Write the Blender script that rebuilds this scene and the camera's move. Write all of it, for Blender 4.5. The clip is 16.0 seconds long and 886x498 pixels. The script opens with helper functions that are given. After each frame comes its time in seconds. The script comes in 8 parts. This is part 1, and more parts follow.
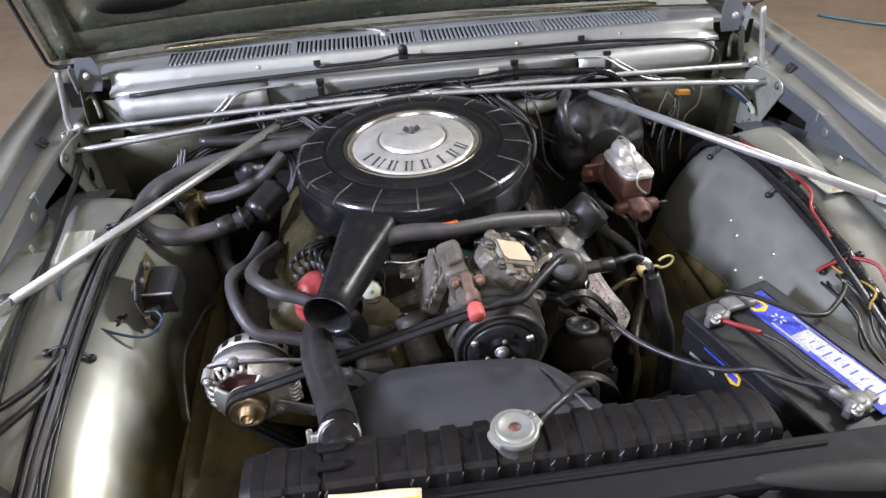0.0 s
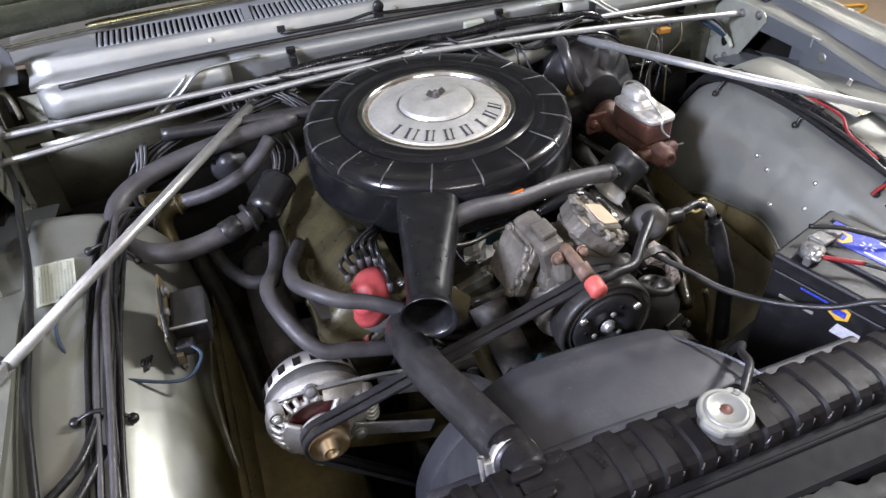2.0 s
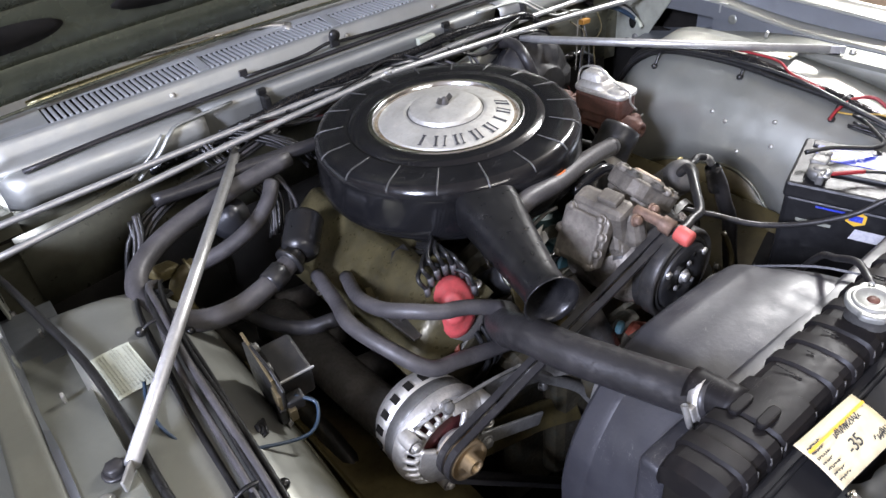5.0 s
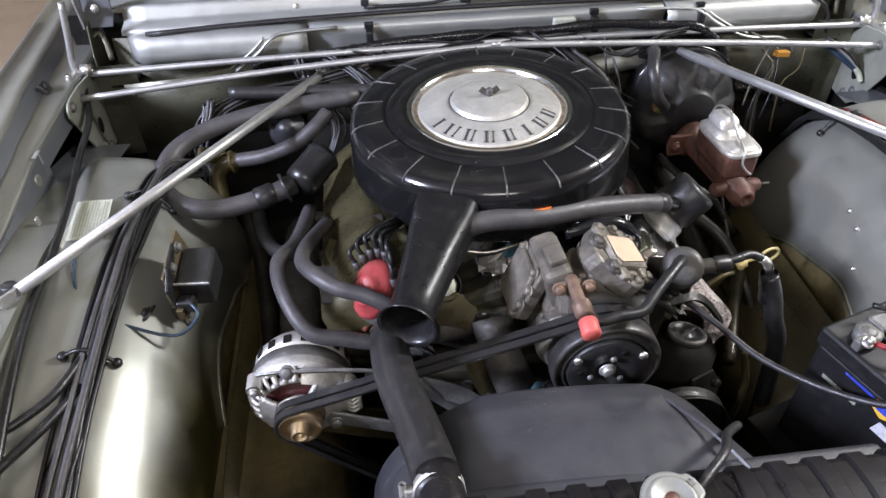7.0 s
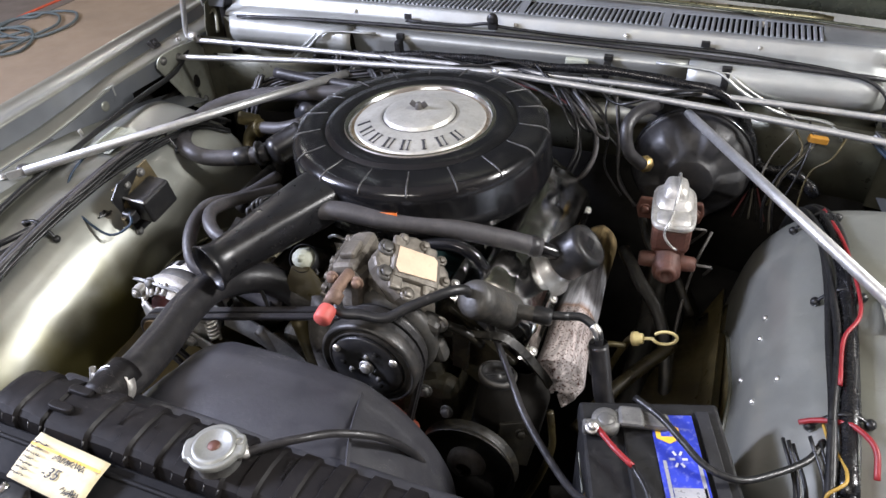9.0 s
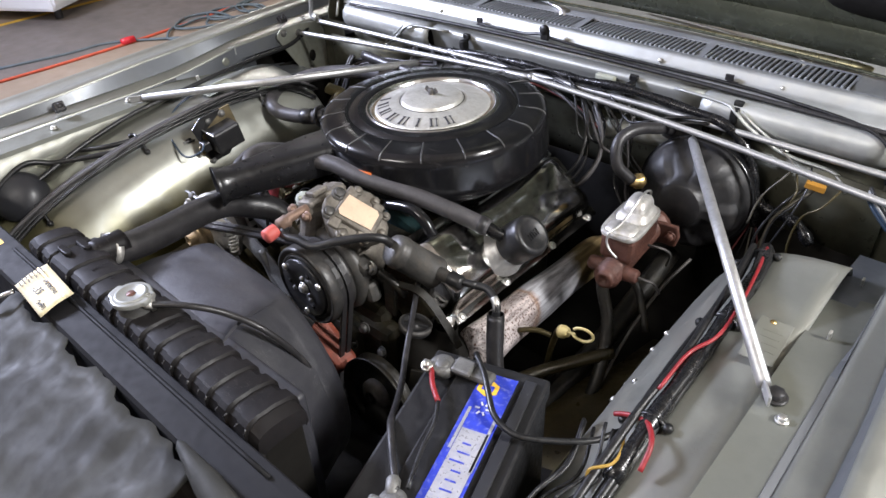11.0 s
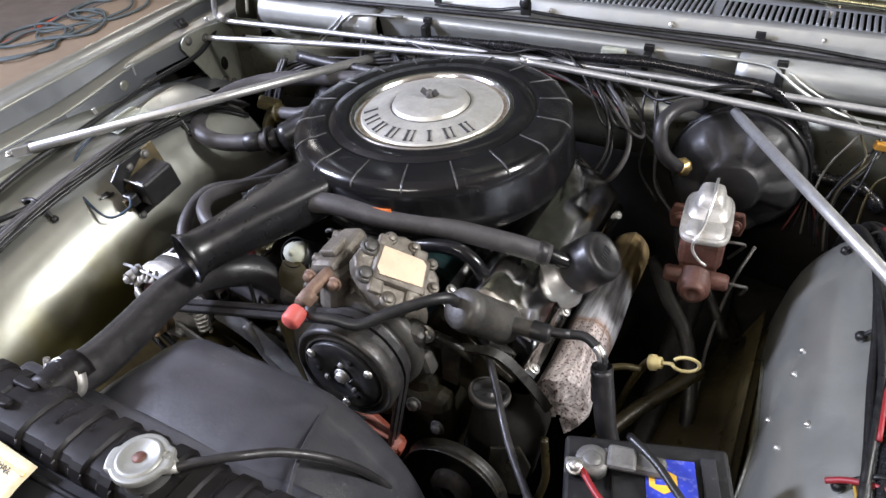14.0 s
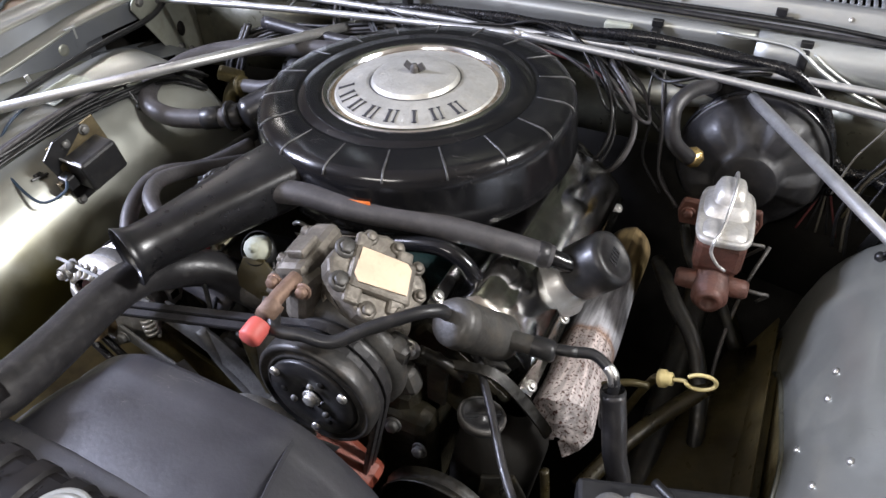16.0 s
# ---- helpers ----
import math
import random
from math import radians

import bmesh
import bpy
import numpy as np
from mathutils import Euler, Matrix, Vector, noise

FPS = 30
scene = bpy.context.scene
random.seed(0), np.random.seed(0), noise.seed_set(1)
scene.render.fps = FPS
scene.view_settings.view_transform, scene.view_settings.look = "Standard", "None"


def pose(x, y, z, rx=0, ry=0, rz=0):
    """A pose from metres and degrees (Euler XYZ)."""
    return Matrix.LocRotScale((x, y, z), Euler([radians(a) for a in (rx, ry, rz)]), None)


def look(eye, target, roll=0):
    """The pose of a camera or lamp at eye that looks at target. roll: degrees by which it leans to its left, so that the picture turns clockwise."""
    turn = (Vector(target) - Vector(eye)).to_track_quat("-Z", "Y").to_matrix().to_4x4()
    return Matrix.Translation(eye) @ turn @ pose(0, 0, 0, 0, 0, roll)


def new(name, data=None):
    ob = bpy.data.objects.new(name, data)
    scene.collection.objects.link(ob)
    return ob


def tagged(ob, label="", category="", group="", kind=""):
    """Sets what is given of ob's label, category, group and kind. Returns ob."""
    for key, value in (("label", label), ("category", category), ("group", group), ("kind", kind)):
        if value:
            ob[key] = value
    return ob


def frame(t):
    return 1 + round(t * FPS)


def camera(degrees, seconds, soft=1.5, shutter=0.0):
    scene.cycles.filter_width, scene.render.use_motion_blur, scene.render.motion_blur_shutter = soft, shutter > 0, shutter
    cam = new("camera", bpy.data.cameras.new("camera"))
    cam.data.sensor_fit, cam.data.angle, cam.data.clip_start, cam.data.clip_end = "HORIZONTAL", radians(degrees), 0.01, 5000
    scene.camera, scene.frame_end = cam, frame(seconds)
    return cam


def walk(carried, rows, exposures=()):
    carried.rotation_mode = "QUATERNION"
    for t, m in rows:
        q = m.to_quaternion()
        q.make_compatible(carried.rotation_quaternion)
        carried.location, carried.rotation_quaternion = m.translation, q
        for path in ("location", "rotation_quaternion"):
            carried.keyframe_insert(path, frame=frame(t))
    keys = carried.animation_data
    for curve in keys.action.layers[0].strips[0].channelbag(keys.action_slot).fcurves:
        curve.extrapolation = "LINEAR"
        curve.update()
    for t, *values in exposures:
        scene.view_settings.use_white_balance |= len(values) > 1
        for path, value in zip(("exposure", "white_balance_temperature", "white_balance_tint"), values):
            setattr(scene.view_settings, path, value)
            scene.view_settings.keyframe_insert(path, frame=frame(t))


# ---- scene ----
cam = camera(65.0, 16.0)
METRES, EYE, TILT, LEAN, TURN = 2.55, 1.55, -36.0, 2.9, -7.2
ROWS = [
    (0.0, 0.0, 0.0, 0.0, -0.0, 0.0, 0.0),
    (0.5, -0.0018, 0.0088, 0.0032, -1.25, -0.65, -2.04),
    (1.0, -0.0164, 0.0263, 0.0068, -3.15, -0.8, -0.74),
    (1.5, -0.0701, 0.0495, 0.0118, -7.3, -1.31, 3.42),
    (2.0, -0.1245, 0.067, 0.0154, -12.03, -3.57, 7.54),
    (2.5, -0.1519, 0.0752, 0.0176, -15.77, -3.3, 10.25),
    (3.0, -0.1594, 0.0727, 0.0113, -15.92, -1.84, 10.19),
    (3.5, -0.1847, 0.0787, 0.0066, -18.64, -2.72, 12.38),
    (3.7, -0.2076, 0.0912, 0.0118, -21.39, -3.04, 15.65),
    (4.75, -0.248, 0.112, 0.0215, -25.8, -3.2, 20.4),
    (5.8, -0.1946, 0.0824, 0.0093, -18.91, -2.37, 12.25),
    (6.0, -0.1671, 0.0683, 0.0024, -15.53, -1.71, 8.35),
    (6.5, -0.1105, 0.06, 0.0061, -8.57, -1.84, 2.46),
    (7.0, -0.0573, 0.0754, 0.0268, -0.9, -4.92, -1.99),
    (7.5, 0.0023, 0.073, 0.0327, 5.55, -5.05, -3.95),
    (8.0, 0.0851, 0.0562, 0.0301, 11.82, -5.15, -8.04),
    (8.5, 0.1403, 0.059, 0.0337, 17.6, -4.77, -10.9),
    (9.0, 0.1953, 0.0888, 0.0543, 23.78, -6.82, -16.15),
    (9.5, 0.2517, 0.1011, 0.0667, 30.32, -6.65, -19.65),
    (10.0, 0.3185, 0.111, 0.082, 38.37, -10.29, -24.13),
    (10.2, 0.3364, 0.1169, 0.0865, 40.77, -11.75, -24.93),
    (11.25, 0.362, 0.1195, 0.0885, 43.0, -12.3, -25.8),
    (12.3, 0.3169, 0.1154, 0.0784, 37.78, -9.62, -22.82),
    (12.5, 0.2955, 0.1169, 0.0762, 36.07, -9.25, -21.61),
    (13.0, 0.2542, 0.1252, 0.0721, 31.6, -8.25, -18.95),
    (13.5, 0.2267, 0.1313, 0.0675, 30.41, -8.61, -17.65),
    (14.0, 0.2133, 0.1398, 0.0657, 29.95, -9.13, -18.35),
    (14.5, 0.2018, 0.1541, 0.0657, 29.11, -9.51, -18.44),
    (15.0, 0.1904, 0.17, 0.0659, 28.31, -10.2, -18.36),
    (15.5, 0.1823, 0.1794, 0.0659, 27.27, -9.81, -19.13),
    (16.0, 0.1792, 0.1806, 0.065, 27.35, -10.12, -19.6),
]
walk(cam, [(t, pose(0, 0, EYE, TILT, LEAN, TURN) @ pose(METRES * x, METRES * y, METRES * z, 90 + pitch, roll, yaw)) for t, x, y, z, yaw, pitch, roll in ROWS])

# ---- world and light ----
world = bpy.data.worlds.new("room_air")
scene.world = world
world.use_nodes = True
world.node_tree.nodes["Background"].inputs[0].default_value = (0.75, 0.82, 0.9, 1)
world.node_tree.nodes["Background"].inputs[1].default_value = 0.015


def area_lamp(name, m, sx, sy, watts, colour):
    data = bpy.data.lights.new(name, "AREA")
    data.shape, data.size, data.size_y, data.energy, data.color = "RECTANGLE", sx, sy, watts, colour
    ob = new(name, data)
    ob.matrix_world = m
    return ob


# unseen strip lamps under the workshop ceiling; left and right follow shadows and highlights
COOL = (0.87, 0.93, 1.23)
WARM = (1.05, 1.0, 0.95)
WHITE_TUBE = (1.0, 0.99, 1.0)
area_lamp("unseen_lamp", look((-3.6, -0.3, 3.0), (0.3, 1.0, 0.8)), 0.45, 0.9, 362, COOL)
area_lamp("unseen_lamp", look((3.2, 1.4, 3.1), (-0.2, 0.9, 0.8)), 0.36, 1.1, 233, WHITE_TUBE)
# fill lamp added in front to brighten the engine
area_lamp("unseen_lamp", look((0.0, -1.6, 2.9), (0.1, 1.0, 0.8)), 1.2, 0.22, 30, WARM)
# pair of lamps added to brighten the far floor
area_lamp("unseen_lamp", look((-3.4, 3.8, 3.2), (-3.4, 3.8, 0)), 0.3, 1.2, 27, WARM)
area_lamp("unseen_lamp", look((3.6, 3.8, 3.2), (3.6, 3.8, 0)), 0.3, 1.2, 27, WARM)

# ---- materials ----
def mat(name, col, rough=0.5, metal=0.0, var=0.18, scale=14.0, bump=0.15, bscale=160.0, rvar=0.12, dirt=None, coat=0.0, spec=0.5, scuff=None):
    """A surface with stains at one scale, grain at another, fine relief and patches of dirt (colour, share, roughness)."""
    m = bpy.data.materials.new(name)
    m.use_nodes = True
    nt = m.node_tree
    nd, lk = nt.nodes, nt.links
    b = nd["Principled BSDF"]
    b.inputs["Metallic"].default_value = metal
    b.inputs["Coat Weight"].default_value = coat
    b.inputs["Coat Roughness"].default_value = 0.12
    b.inputs["Specular IOR Level"].default_value = spec
    co = nd.new("ShaderNodeTexCoord")

    def noise_at(sc, detail):
        n = nd.new("ShaderNodeTexNoise")
        n.inputs["Scale"].default_value, n.inputs["Detail"].default_value = sc, detail
        lk.new(co.outputs["Object"], n.inputs["Vector"])
        return n.outputs["Fac"]

    def spread(src, lo, hi, f0=0.3, f1=0.7):
        r = nd.new("ShaderNodeMapRange")
        r.inputs["From Min"].default_value, r.inputs["From Max"].default_value = f0, f1
        r.inputs["To Min"].default_value, r.inputs["To Max"].default_value = lo, hi
        lk.new(src, r.inputs["Value"])
        return r.outputs["Result"]

    def blend(fac, a, c):
        x = nd.new("ShaderNodeMix")
        x.data_type = "RGBA"
        if isinstance(fac, float):
            x.inputs[0].default_value = fac
        else:
            lk.new(fac, x.inputs[0])
        for sock, v in ((x.inputs[6], a), (x.inputs[7], c)):
            if isinstance(v, tuple):
                sock.default_value = (*v, 1)
            else:
                lk.new(v, sock)
        return x.outputs[2]

    big, fine = noise_at(scale, 4), noise_at(scale * 7, 3)
    lo = tuple(c * (1 - var) for c in col)
    hi = tuple(min(1, c * (1 + var)) for c in col)
    c = blend(spread(big, 0, 1), lo, hi)
    c = blend(spread(fine, 0, 0.35, 0.5, 0.8), c, tuple(v * (1 - 1.6 * var) for v in col))
    rg = spread(fine, rough - rvar / 2, rough + rvar)
    if dirt:
        dc, share, dr = dirt
        mask = spread(noise_at(scale * 2.6, 12), 0, 0.45, 0.58 - share * 0.4, 0.85 - share * 0.3)
        c = blend(mask, c, dc)
        mixr = nd.new("ShaderNodeMix")
        lk.new(mask, mixr.inputs[0])
        lk.new(rg, mixr.inputs[2])
        mixr.inputs[3].default_value = dr
        rg = mixr.outputs[0]
        if metal > 0:
            lk.new(spread(mask, metal, metal * 0.15, 0, 1), b.inputs["Metallic"])
    if scuff:
        # hairline scratches: a thin band of a stretched, warped noise, broken up by a coarse one
        sc, amount = scuff
        mp = nd.new("ShaderNodeMapping")
        mp.inputs["Scale"].default_value, mp.inputs["Rotation"].default_value = (1.0, 3.2, 2.0), (0.3, 0.5, 0.7)
        lk.new(co.outputs["Object"], mp.inputs["Vector"])
        n = nd.new("ShaderNodeTexNoise")
        n.inputs["Scale"].default_value, n.inputs["Detail"].default_value, n.inputs["Distortion"].default_value = 22, 3, 1.2
        lk.new(mp.outputs["Vector"], n.inputs["Vector"])
        away = nd.new("ShaderNodeMath")
        away.operation = "SUBTRACT"
        away.inputs[1].default_value = 0.5
        lk.new(n.outputs["Fac"], away.inputs[0])
        dist = nd.new("ShaderNodeMath")
        dist.operation = "ABSOLUTE"
        lk.new(away.outputs[0], dist.inputs[0])
        line = spread(dist.outputs[0], amount, 0.0, 0.0, 0.0045)
        both = nd.new("ShaderNodeMath")
        both.operation = "MULTIPLY"
        lk.new(line, both.inputs[0])
        lk.new(spread(noise_at(9, 6), 0, 1, 0.5, 0.62), both.inputs[1])
        c = blend(both.outputs[0], c, sc)
    lk.new(c, b.inputs["Base Color"])
    lk.new(rg, b.inputs["Roughness"])
    if bump:
        bp = nd.new("ShaderNodeBump")
        bp.inputs["Strength"].default_value, bp.inputs["Distance"].default_value = bump, 0.002
        lk.new(noise_at(bscale, 5), bp.inputs["Height"])
        lk.new(bp.outputs["Normal"], b.inputs["Normal"])
    return m


PAINT = mat("silver_green_paint", (0.362, 0.368, 0.332), 0.34, 0.72, 0.09, 4, 0.03, 500, 0.08, ((0.15, 0.135, 0.075), 0.12, 0.5), 0.2, 0.5, ((0.16, 0.15, 0.11), 0.35))
PAINT_DULL = mat("dusty_body_paint", (0.36, 0.362, 0.32), 0.45, 0.7, 0.1, 7, 0.06, 300, 0.1, ((0.17, 0.16, 0.11), 0.16, 0.7))
# body paint copied darker for panels in shade, with patches of oil
PAINT_DARK = mat("shaded_oily_body_paint", (0.135, 0.133, 0.098), 0.32, 0.5, 0.38, 9, 0.12, 110, 0.18, ((0.03, 0.026, 0.013), 0.32, 0.6))
COWL = mat("grey_cowl_paint", (0.45, 0.46, 0.435), 0.42, 0.65, 0.1, 6, 0.05, 400, 0.12, ((0.25, 0.25, 0.22), 0.10, 0.6))
GRILLE = mat("dusty_grille_paint", (0.34, 0.35, 0.35), 0.5, 0.35, 0.12, 12, 0.05, 400, 0.1)
HOOD = mat("hood_underside_paint", (0.10, 0.107, 0.074), 0.22, 0.55, 0.35, 5, 0.06, 60, 0.15, ((0.03, 0.03, 0.018), 0.2, 0.5), 0.2)
RODS = mat("dull_silver_rod", (0.55, 0.55, 0.54), 0.40, 0.8, 0.12, 30, 0.1, 400, 0.1, ((0.2, 0.17, 0.13), 0.16, 0.7))
GLOSS_BLACK = mat("gloss_black_enamel", (0.008, 0.008, 0.009), 0.15, 0.0, 0.2, 12, 0.008, 90, 0.06, ((0.03, 0.029, 0.027), 0.04, 0.4), 0.0, 0.5, ((0.14, 0.13, 0.12), 0.5))
SATIN_ENAMEL = mat("satin_black_enamel", (0.009, 0.009, 0.010), 0.30, 0.0, 0.25, 14, 0.03, 140, 0.08, ((0.04, 0.038, 0.035), 0.08, 0.5), 0.0, 0.5, ((0.16, 0.15, 0.14), 0.5))
WORN_EDGE = mat("worn_grey_edge", (0.10, 0.098, 0.095), 0.35, 0.3, 0.5, 90, 0.1, 300, 0.1, ((0.015, 0.015, 0.015), 0.5, 0.3))
SATIN_BLACK = mat("satin_black_steel", (0.017, 0.017, 0.018), 0.36, 0.1, 0.25, 20, 0.05, 240, 0.12, ((0.06, 0.052, 0.042), 0.15, 0.6), 0.0, 0.5, ((0.13, 0.12, 0.10), 0.5))
TANK = mat("radiator_black_paint", (0.0110, 0.0100, 0.0103), 0.43, 0.0, 0.3, 14, 0.05, 160, 0.12, ((0.03, 0.024, 0.021), 0.1, 0.55), 0.0, 0.17, ((0.12, 0.11, 0.10), 0.6))
RUBBER = mat("dusty_rubber", (0.021, 0.020, 0.021), 0.36, 0.0, 0.25, 25, 0.12, 350, 0.15, ((0.065, 0.06, 0.056), 0.13, 0.75))
HOSE = mat("grey_rubber_hose", (0.053, 0.050, 0.052), 0.46, 0.0, 0.25, 30, 0.12, 400, 0.15, ((0.11, 0.10, 0.095), 0.16, 0.8))
PLASTIC = mat("matt_black_plastic", (0.022, 0.0225, 0.026), 0.40, 0.0, 0.3, 7, 0.05, 300, 0.14, ((0.06, 0.058, 0.055), 0.07, 0.6), 0.0, 0.45, ((0.16, 0.16, 0.15), 0.6))
SHROUD = mat("dusty_bluish_plastic", (0.031, 0.031, 0.037), 0.42, 0.0, 0.3, 5, 0.14, 160, 0.16, ((0.06, 0.06, 0.06), 0.08, 0.45), 0.0, 0.62, ((0.22, 0.22, 0.2), 0.8))
CLUTCH = mat("dusty_clutch_steel", (0.036, 0.035, 0.034), 0.38, 0.3, 0.35, 30, 0.12, 220, 0.15, ((0.08, 0.066, 0.054), 0.22, 0.7), 0.0, 0.5, ((0.16, 0.13, 0.10), 0.6))
WIRE = mat("black_wire_sleeve", (0.0095, 0.0095, 0.010), 0.34, 0.0, 0.3, 40, 0.1, 500, 0.15, ((0.05, 0.05, 0.045), 0.10, 0.7))
WIRE_RED = mat("red_wire", (0.25, 0.016, 0.020), 0.42, 0.0, 0.2, 40, 0.05, 500, 0.12, ((0.12, 0.02, 0.02), 0.2, 0.6))
WIRE_MAROON = mat("dull_maroon_wire", (0.10, 0.022, 0.022), 0.5, 0.0, 0.2, 40, 0.05, 500)
WIRE_BLUE = mat("blue_wire", (0.018, 0.036, 0.062), 0.42, 0.0, 0.2, 40, 0.05, 500)
WIRE_YELLOW = mat("yellow_wire", (0.36, 0.22, 0.04), 0.5, 0.0, 0.2, 40, 0.05, 500)
WIRE_WHITE = mat("pale_wire", (0.10, 0.092, 0.072), 0.5, 0.0, 0.2, 40, 0.05, 500)
IRON = mat("greasy_cast_iron", (0.085, 0.08, 0.075), 0.52, 0.35, 0.35, 22, 0.5, 180, 0.2, ((0.03, 0.026, 0.02), 0.3, 0.7))
COMPRESSOR = mat("dusty_grey_casting", (0.185, 0.168, 0.142), 0.46, 0.45, 0.4, 30, 0.5, 200, 0.15, ((0.05, 0.036, 0.022), 0.34, 0.75), 0.0, 0.5, ((0.30, 0.27, 0.23), 0.5))
MUFFLER = mat("dusty_black_can", (0.058, 0.056, 0.052), 0.44, 0.2, 0.35, 25, 0.25, 220, 0.15, ((0.12, 0.10, 0.075), 0.2, 0.75))
BLOCK = mat("turquoise_engine_enamel", (0.012, 0.046, 0.050), 0.5, 0.0, 0.4, 18, 0.3, 160, 0.15, ((0.014, 0.012, 0.007), 0.58, 0.7))
GRIME = mat("oily_brown_crust", (0.030, 0.025, 0.014), 0.5, 0.1, 0.5, 24, 0.5, 120, 0.2, ((0.012, 0.030, 0.031), 0.16, 0.6))
ALU = mat("cast_aluminium", (0.60, 0.585, 0.55), 0.45, 0.8, 0.18, 40, 0.3, 300, 0.15, ((0.20, 0.17, 0.13), 0.22, 0.75))
STEEL = mat("bright_zinc", (0.66, 0.65, 0.62), 0.32, 0.9, 0.08, 40, 0.08, 400, 0.12, ((0.4, 0.36, 0.3), 0.06, 0.6))
CHROME = mat("worn_chrome", (0.78, 0.78, 0.78), 0.14, 1.0, 0.06, 20, 0.03, 400, 0.1)
DISC = mat("pitted_silver_badge", (0.56, 0.55, 0.51), 0.42, 0.62, 0.14, 26, 0.3, 260, 0.14, ((0.22, 0.18, 0.11), 0.18, 0.6), 0.0, 0.5, ((0.2, 0.18, 0.14), 0.6))
GOLD_DULL = mat("dull_gold_plating", (0.17, 0.135, 0.075), 0.42, 0.6, 0.3, 40, 0.1, 300, 0.1, ((0.05, 0.04, 0.025), 0.3, 0.7))
RUST = mat("rusty_cast_iron", (0.105, 0.044, 0.031), 0.5, 0.15, 0.35, 40, 0.4, 200, 0.15, ((0.03, 0.018, 0.014), 0.3, 0.7))
BRASS = mat("gold_zinc", (0.65, 0.47, 0.2), 0.32, 0.9, 0.15, 40, 0.1, 300)
PULLEY = mat("worn_brass_pulley", (0.42, 0.31, 0.18), 0.38, 0.85, 0.2, 40, 0.1, 300, 0.1, ((0.1, 0.08, 0.05), 0.2, 0.6))
RED_CAP = mat("faded_red_plastic", (0.50, 0.095, 0.08), 0.5, 0.0, 0.12, 40, 0.1, 300)
RED_DIST = mat("red_distributor_cap", (0.38, 0.058, 0.06), 0.38, 0.0, 0.3, 40, 0.15, 200, 0.1, ((0.18, 0.08, 0.07), 0.25, 0.6))
ORANGE = mat("orange_enamel", (0.25, 0.056, 0.03), 0.5, 0.0, 0.25, 40, 0.2, 200, 0.1, ((0.06, 0.05, 0.045), 0.25, 0.7))
PAPER = mat("stained_cream_paper", (0.68, 0.6, 0.4), 0.75, 0.0, 0.1, 30, 0.1, 400, 0.1, ((0.4, 0.33, 0.2), 0.12, 0.8))
LABEL = mat("pale_paper_label", (0.38, 0.395, 0.32), 0.6, 0.0, 0.08, 30, 0.05, 400, 0.1, ((0.3, 0.29, 0.21), 0.12, 0.7))
INK = mat("dark_print", (0.03, 0.03, 0.035), 0.6, 0.0, 0.1, 40, 0.0)
TAG = mat("tan_name_plate", (0.66, 0.5, 0.36), 0.5, 0.2, 0.08, 40, 0.05, 400, 0.1, ((0.4, 0.27, 0.17), 0.08, 0.7))
BATTERY = mat("battery_black_case", (0.010, 0.010, 0.011), 0.42, 0.0, 0.2, 20, 0.1, 600, 0.12, ((0.035, 0.035, 0.034), 0.08, 0.7), 0.0, 0.5, ((0.12, 0.12, 0.12), 0.4))
BLUE = mat("blue_battery_print", (0.03, 0.05, 0.42), 0.35, 0.0, 0.15, 60, 0.02, 500, 0.1, ((0.5, 0.52, 0.62), 0.10, 0.4))
WHITE = mat("white_print", (0.62, 0.62, 0.66), 0.4, 0.0, 0.08, 60, 0.02, 500, 0.1, ((0.2, 0.22, 0.4), 0.22, 0.4))
YELLOW = mat("yellow_print", (0.75, 0.45, 0.05), 0.4, 0.0, 0.05, 40, 0.02, 500)
SHEET = mat("cloudy_grey_sheet", (0.036, 0.036, 0.033), 0.62, 0.0, 0.3, 6, 0.12, 60, 0.15, ((0.065, 0.065, 0.06), 0.2, 0.65), 0.0, 0.2)
LEADCAP = mat("dull_pressed_zinc", (0.29, 0.295, 0.275), 0.45, 0.5, 0.1, 40, 0.1, 300, 0.1, ((0.24, 0.23, 0.20), 0.2, 0.6))
LEAD = mat("grey_lead_clamp", (0.17, 0.168, 0.16), 0.5, 0.55, 0.3, 40, 0.35, 260, 0.1, ((0.08, 0.08, 0.075), 0.25, 0.7))
DIP = mat("cream_dipstick_paint", (0.66, 0.55, 0.25), 0.45, 0.1, 0.1, 40, 0.1, 300, 0.1, ((0.3, 0.2, 0.08), 0.12, 0.7))
# near-black for the grimy underside and for gaps painted dark in place of shade
NEAR_BLACK = mat("near_black_grime_and_gaps", (0.007, 0.0062, 0.005), 0.8, 0.0, 0.4, 6, 0.4, 60, 0.1, None, 0.0, 0.2)
FLAP = mat("oily_brown_underseal", (0.052, 0.041, 0.016), 0.34, 0.15, 0.5, 10, 0.4, 50, 0.2, ((0.018, 0.014, 0.006), 0.36, 0.5))
FLOOR = mat("tan_workshop_floor", (0.285, 0.218, 0.155), 0.5, 0.0, 0.12, 1.2, 0.1, 60, 0.15, ((0.17, 0.135, 0.105), 0.18, 0.6))
WALL = mat("beige_wall_paint", (0.5, 0.46, 0.4), 0.8, 0.0, 0.06, 1.5, 0.05, 60)
WHITEBOX = mat("white_cabinet_paint", (0.75, 0.75, 0.76), 0.5, 0.0, 0.05, 6, 0.05, 200)
MOULDING = mat("yellowish_bright_trim", (0.50, 0.46, 0.27), 0.28, 0.85, 0.12, 20, 0.03, 300, 0.1, ((0.2, 0.18, 0.09), 0.2, 0.5))
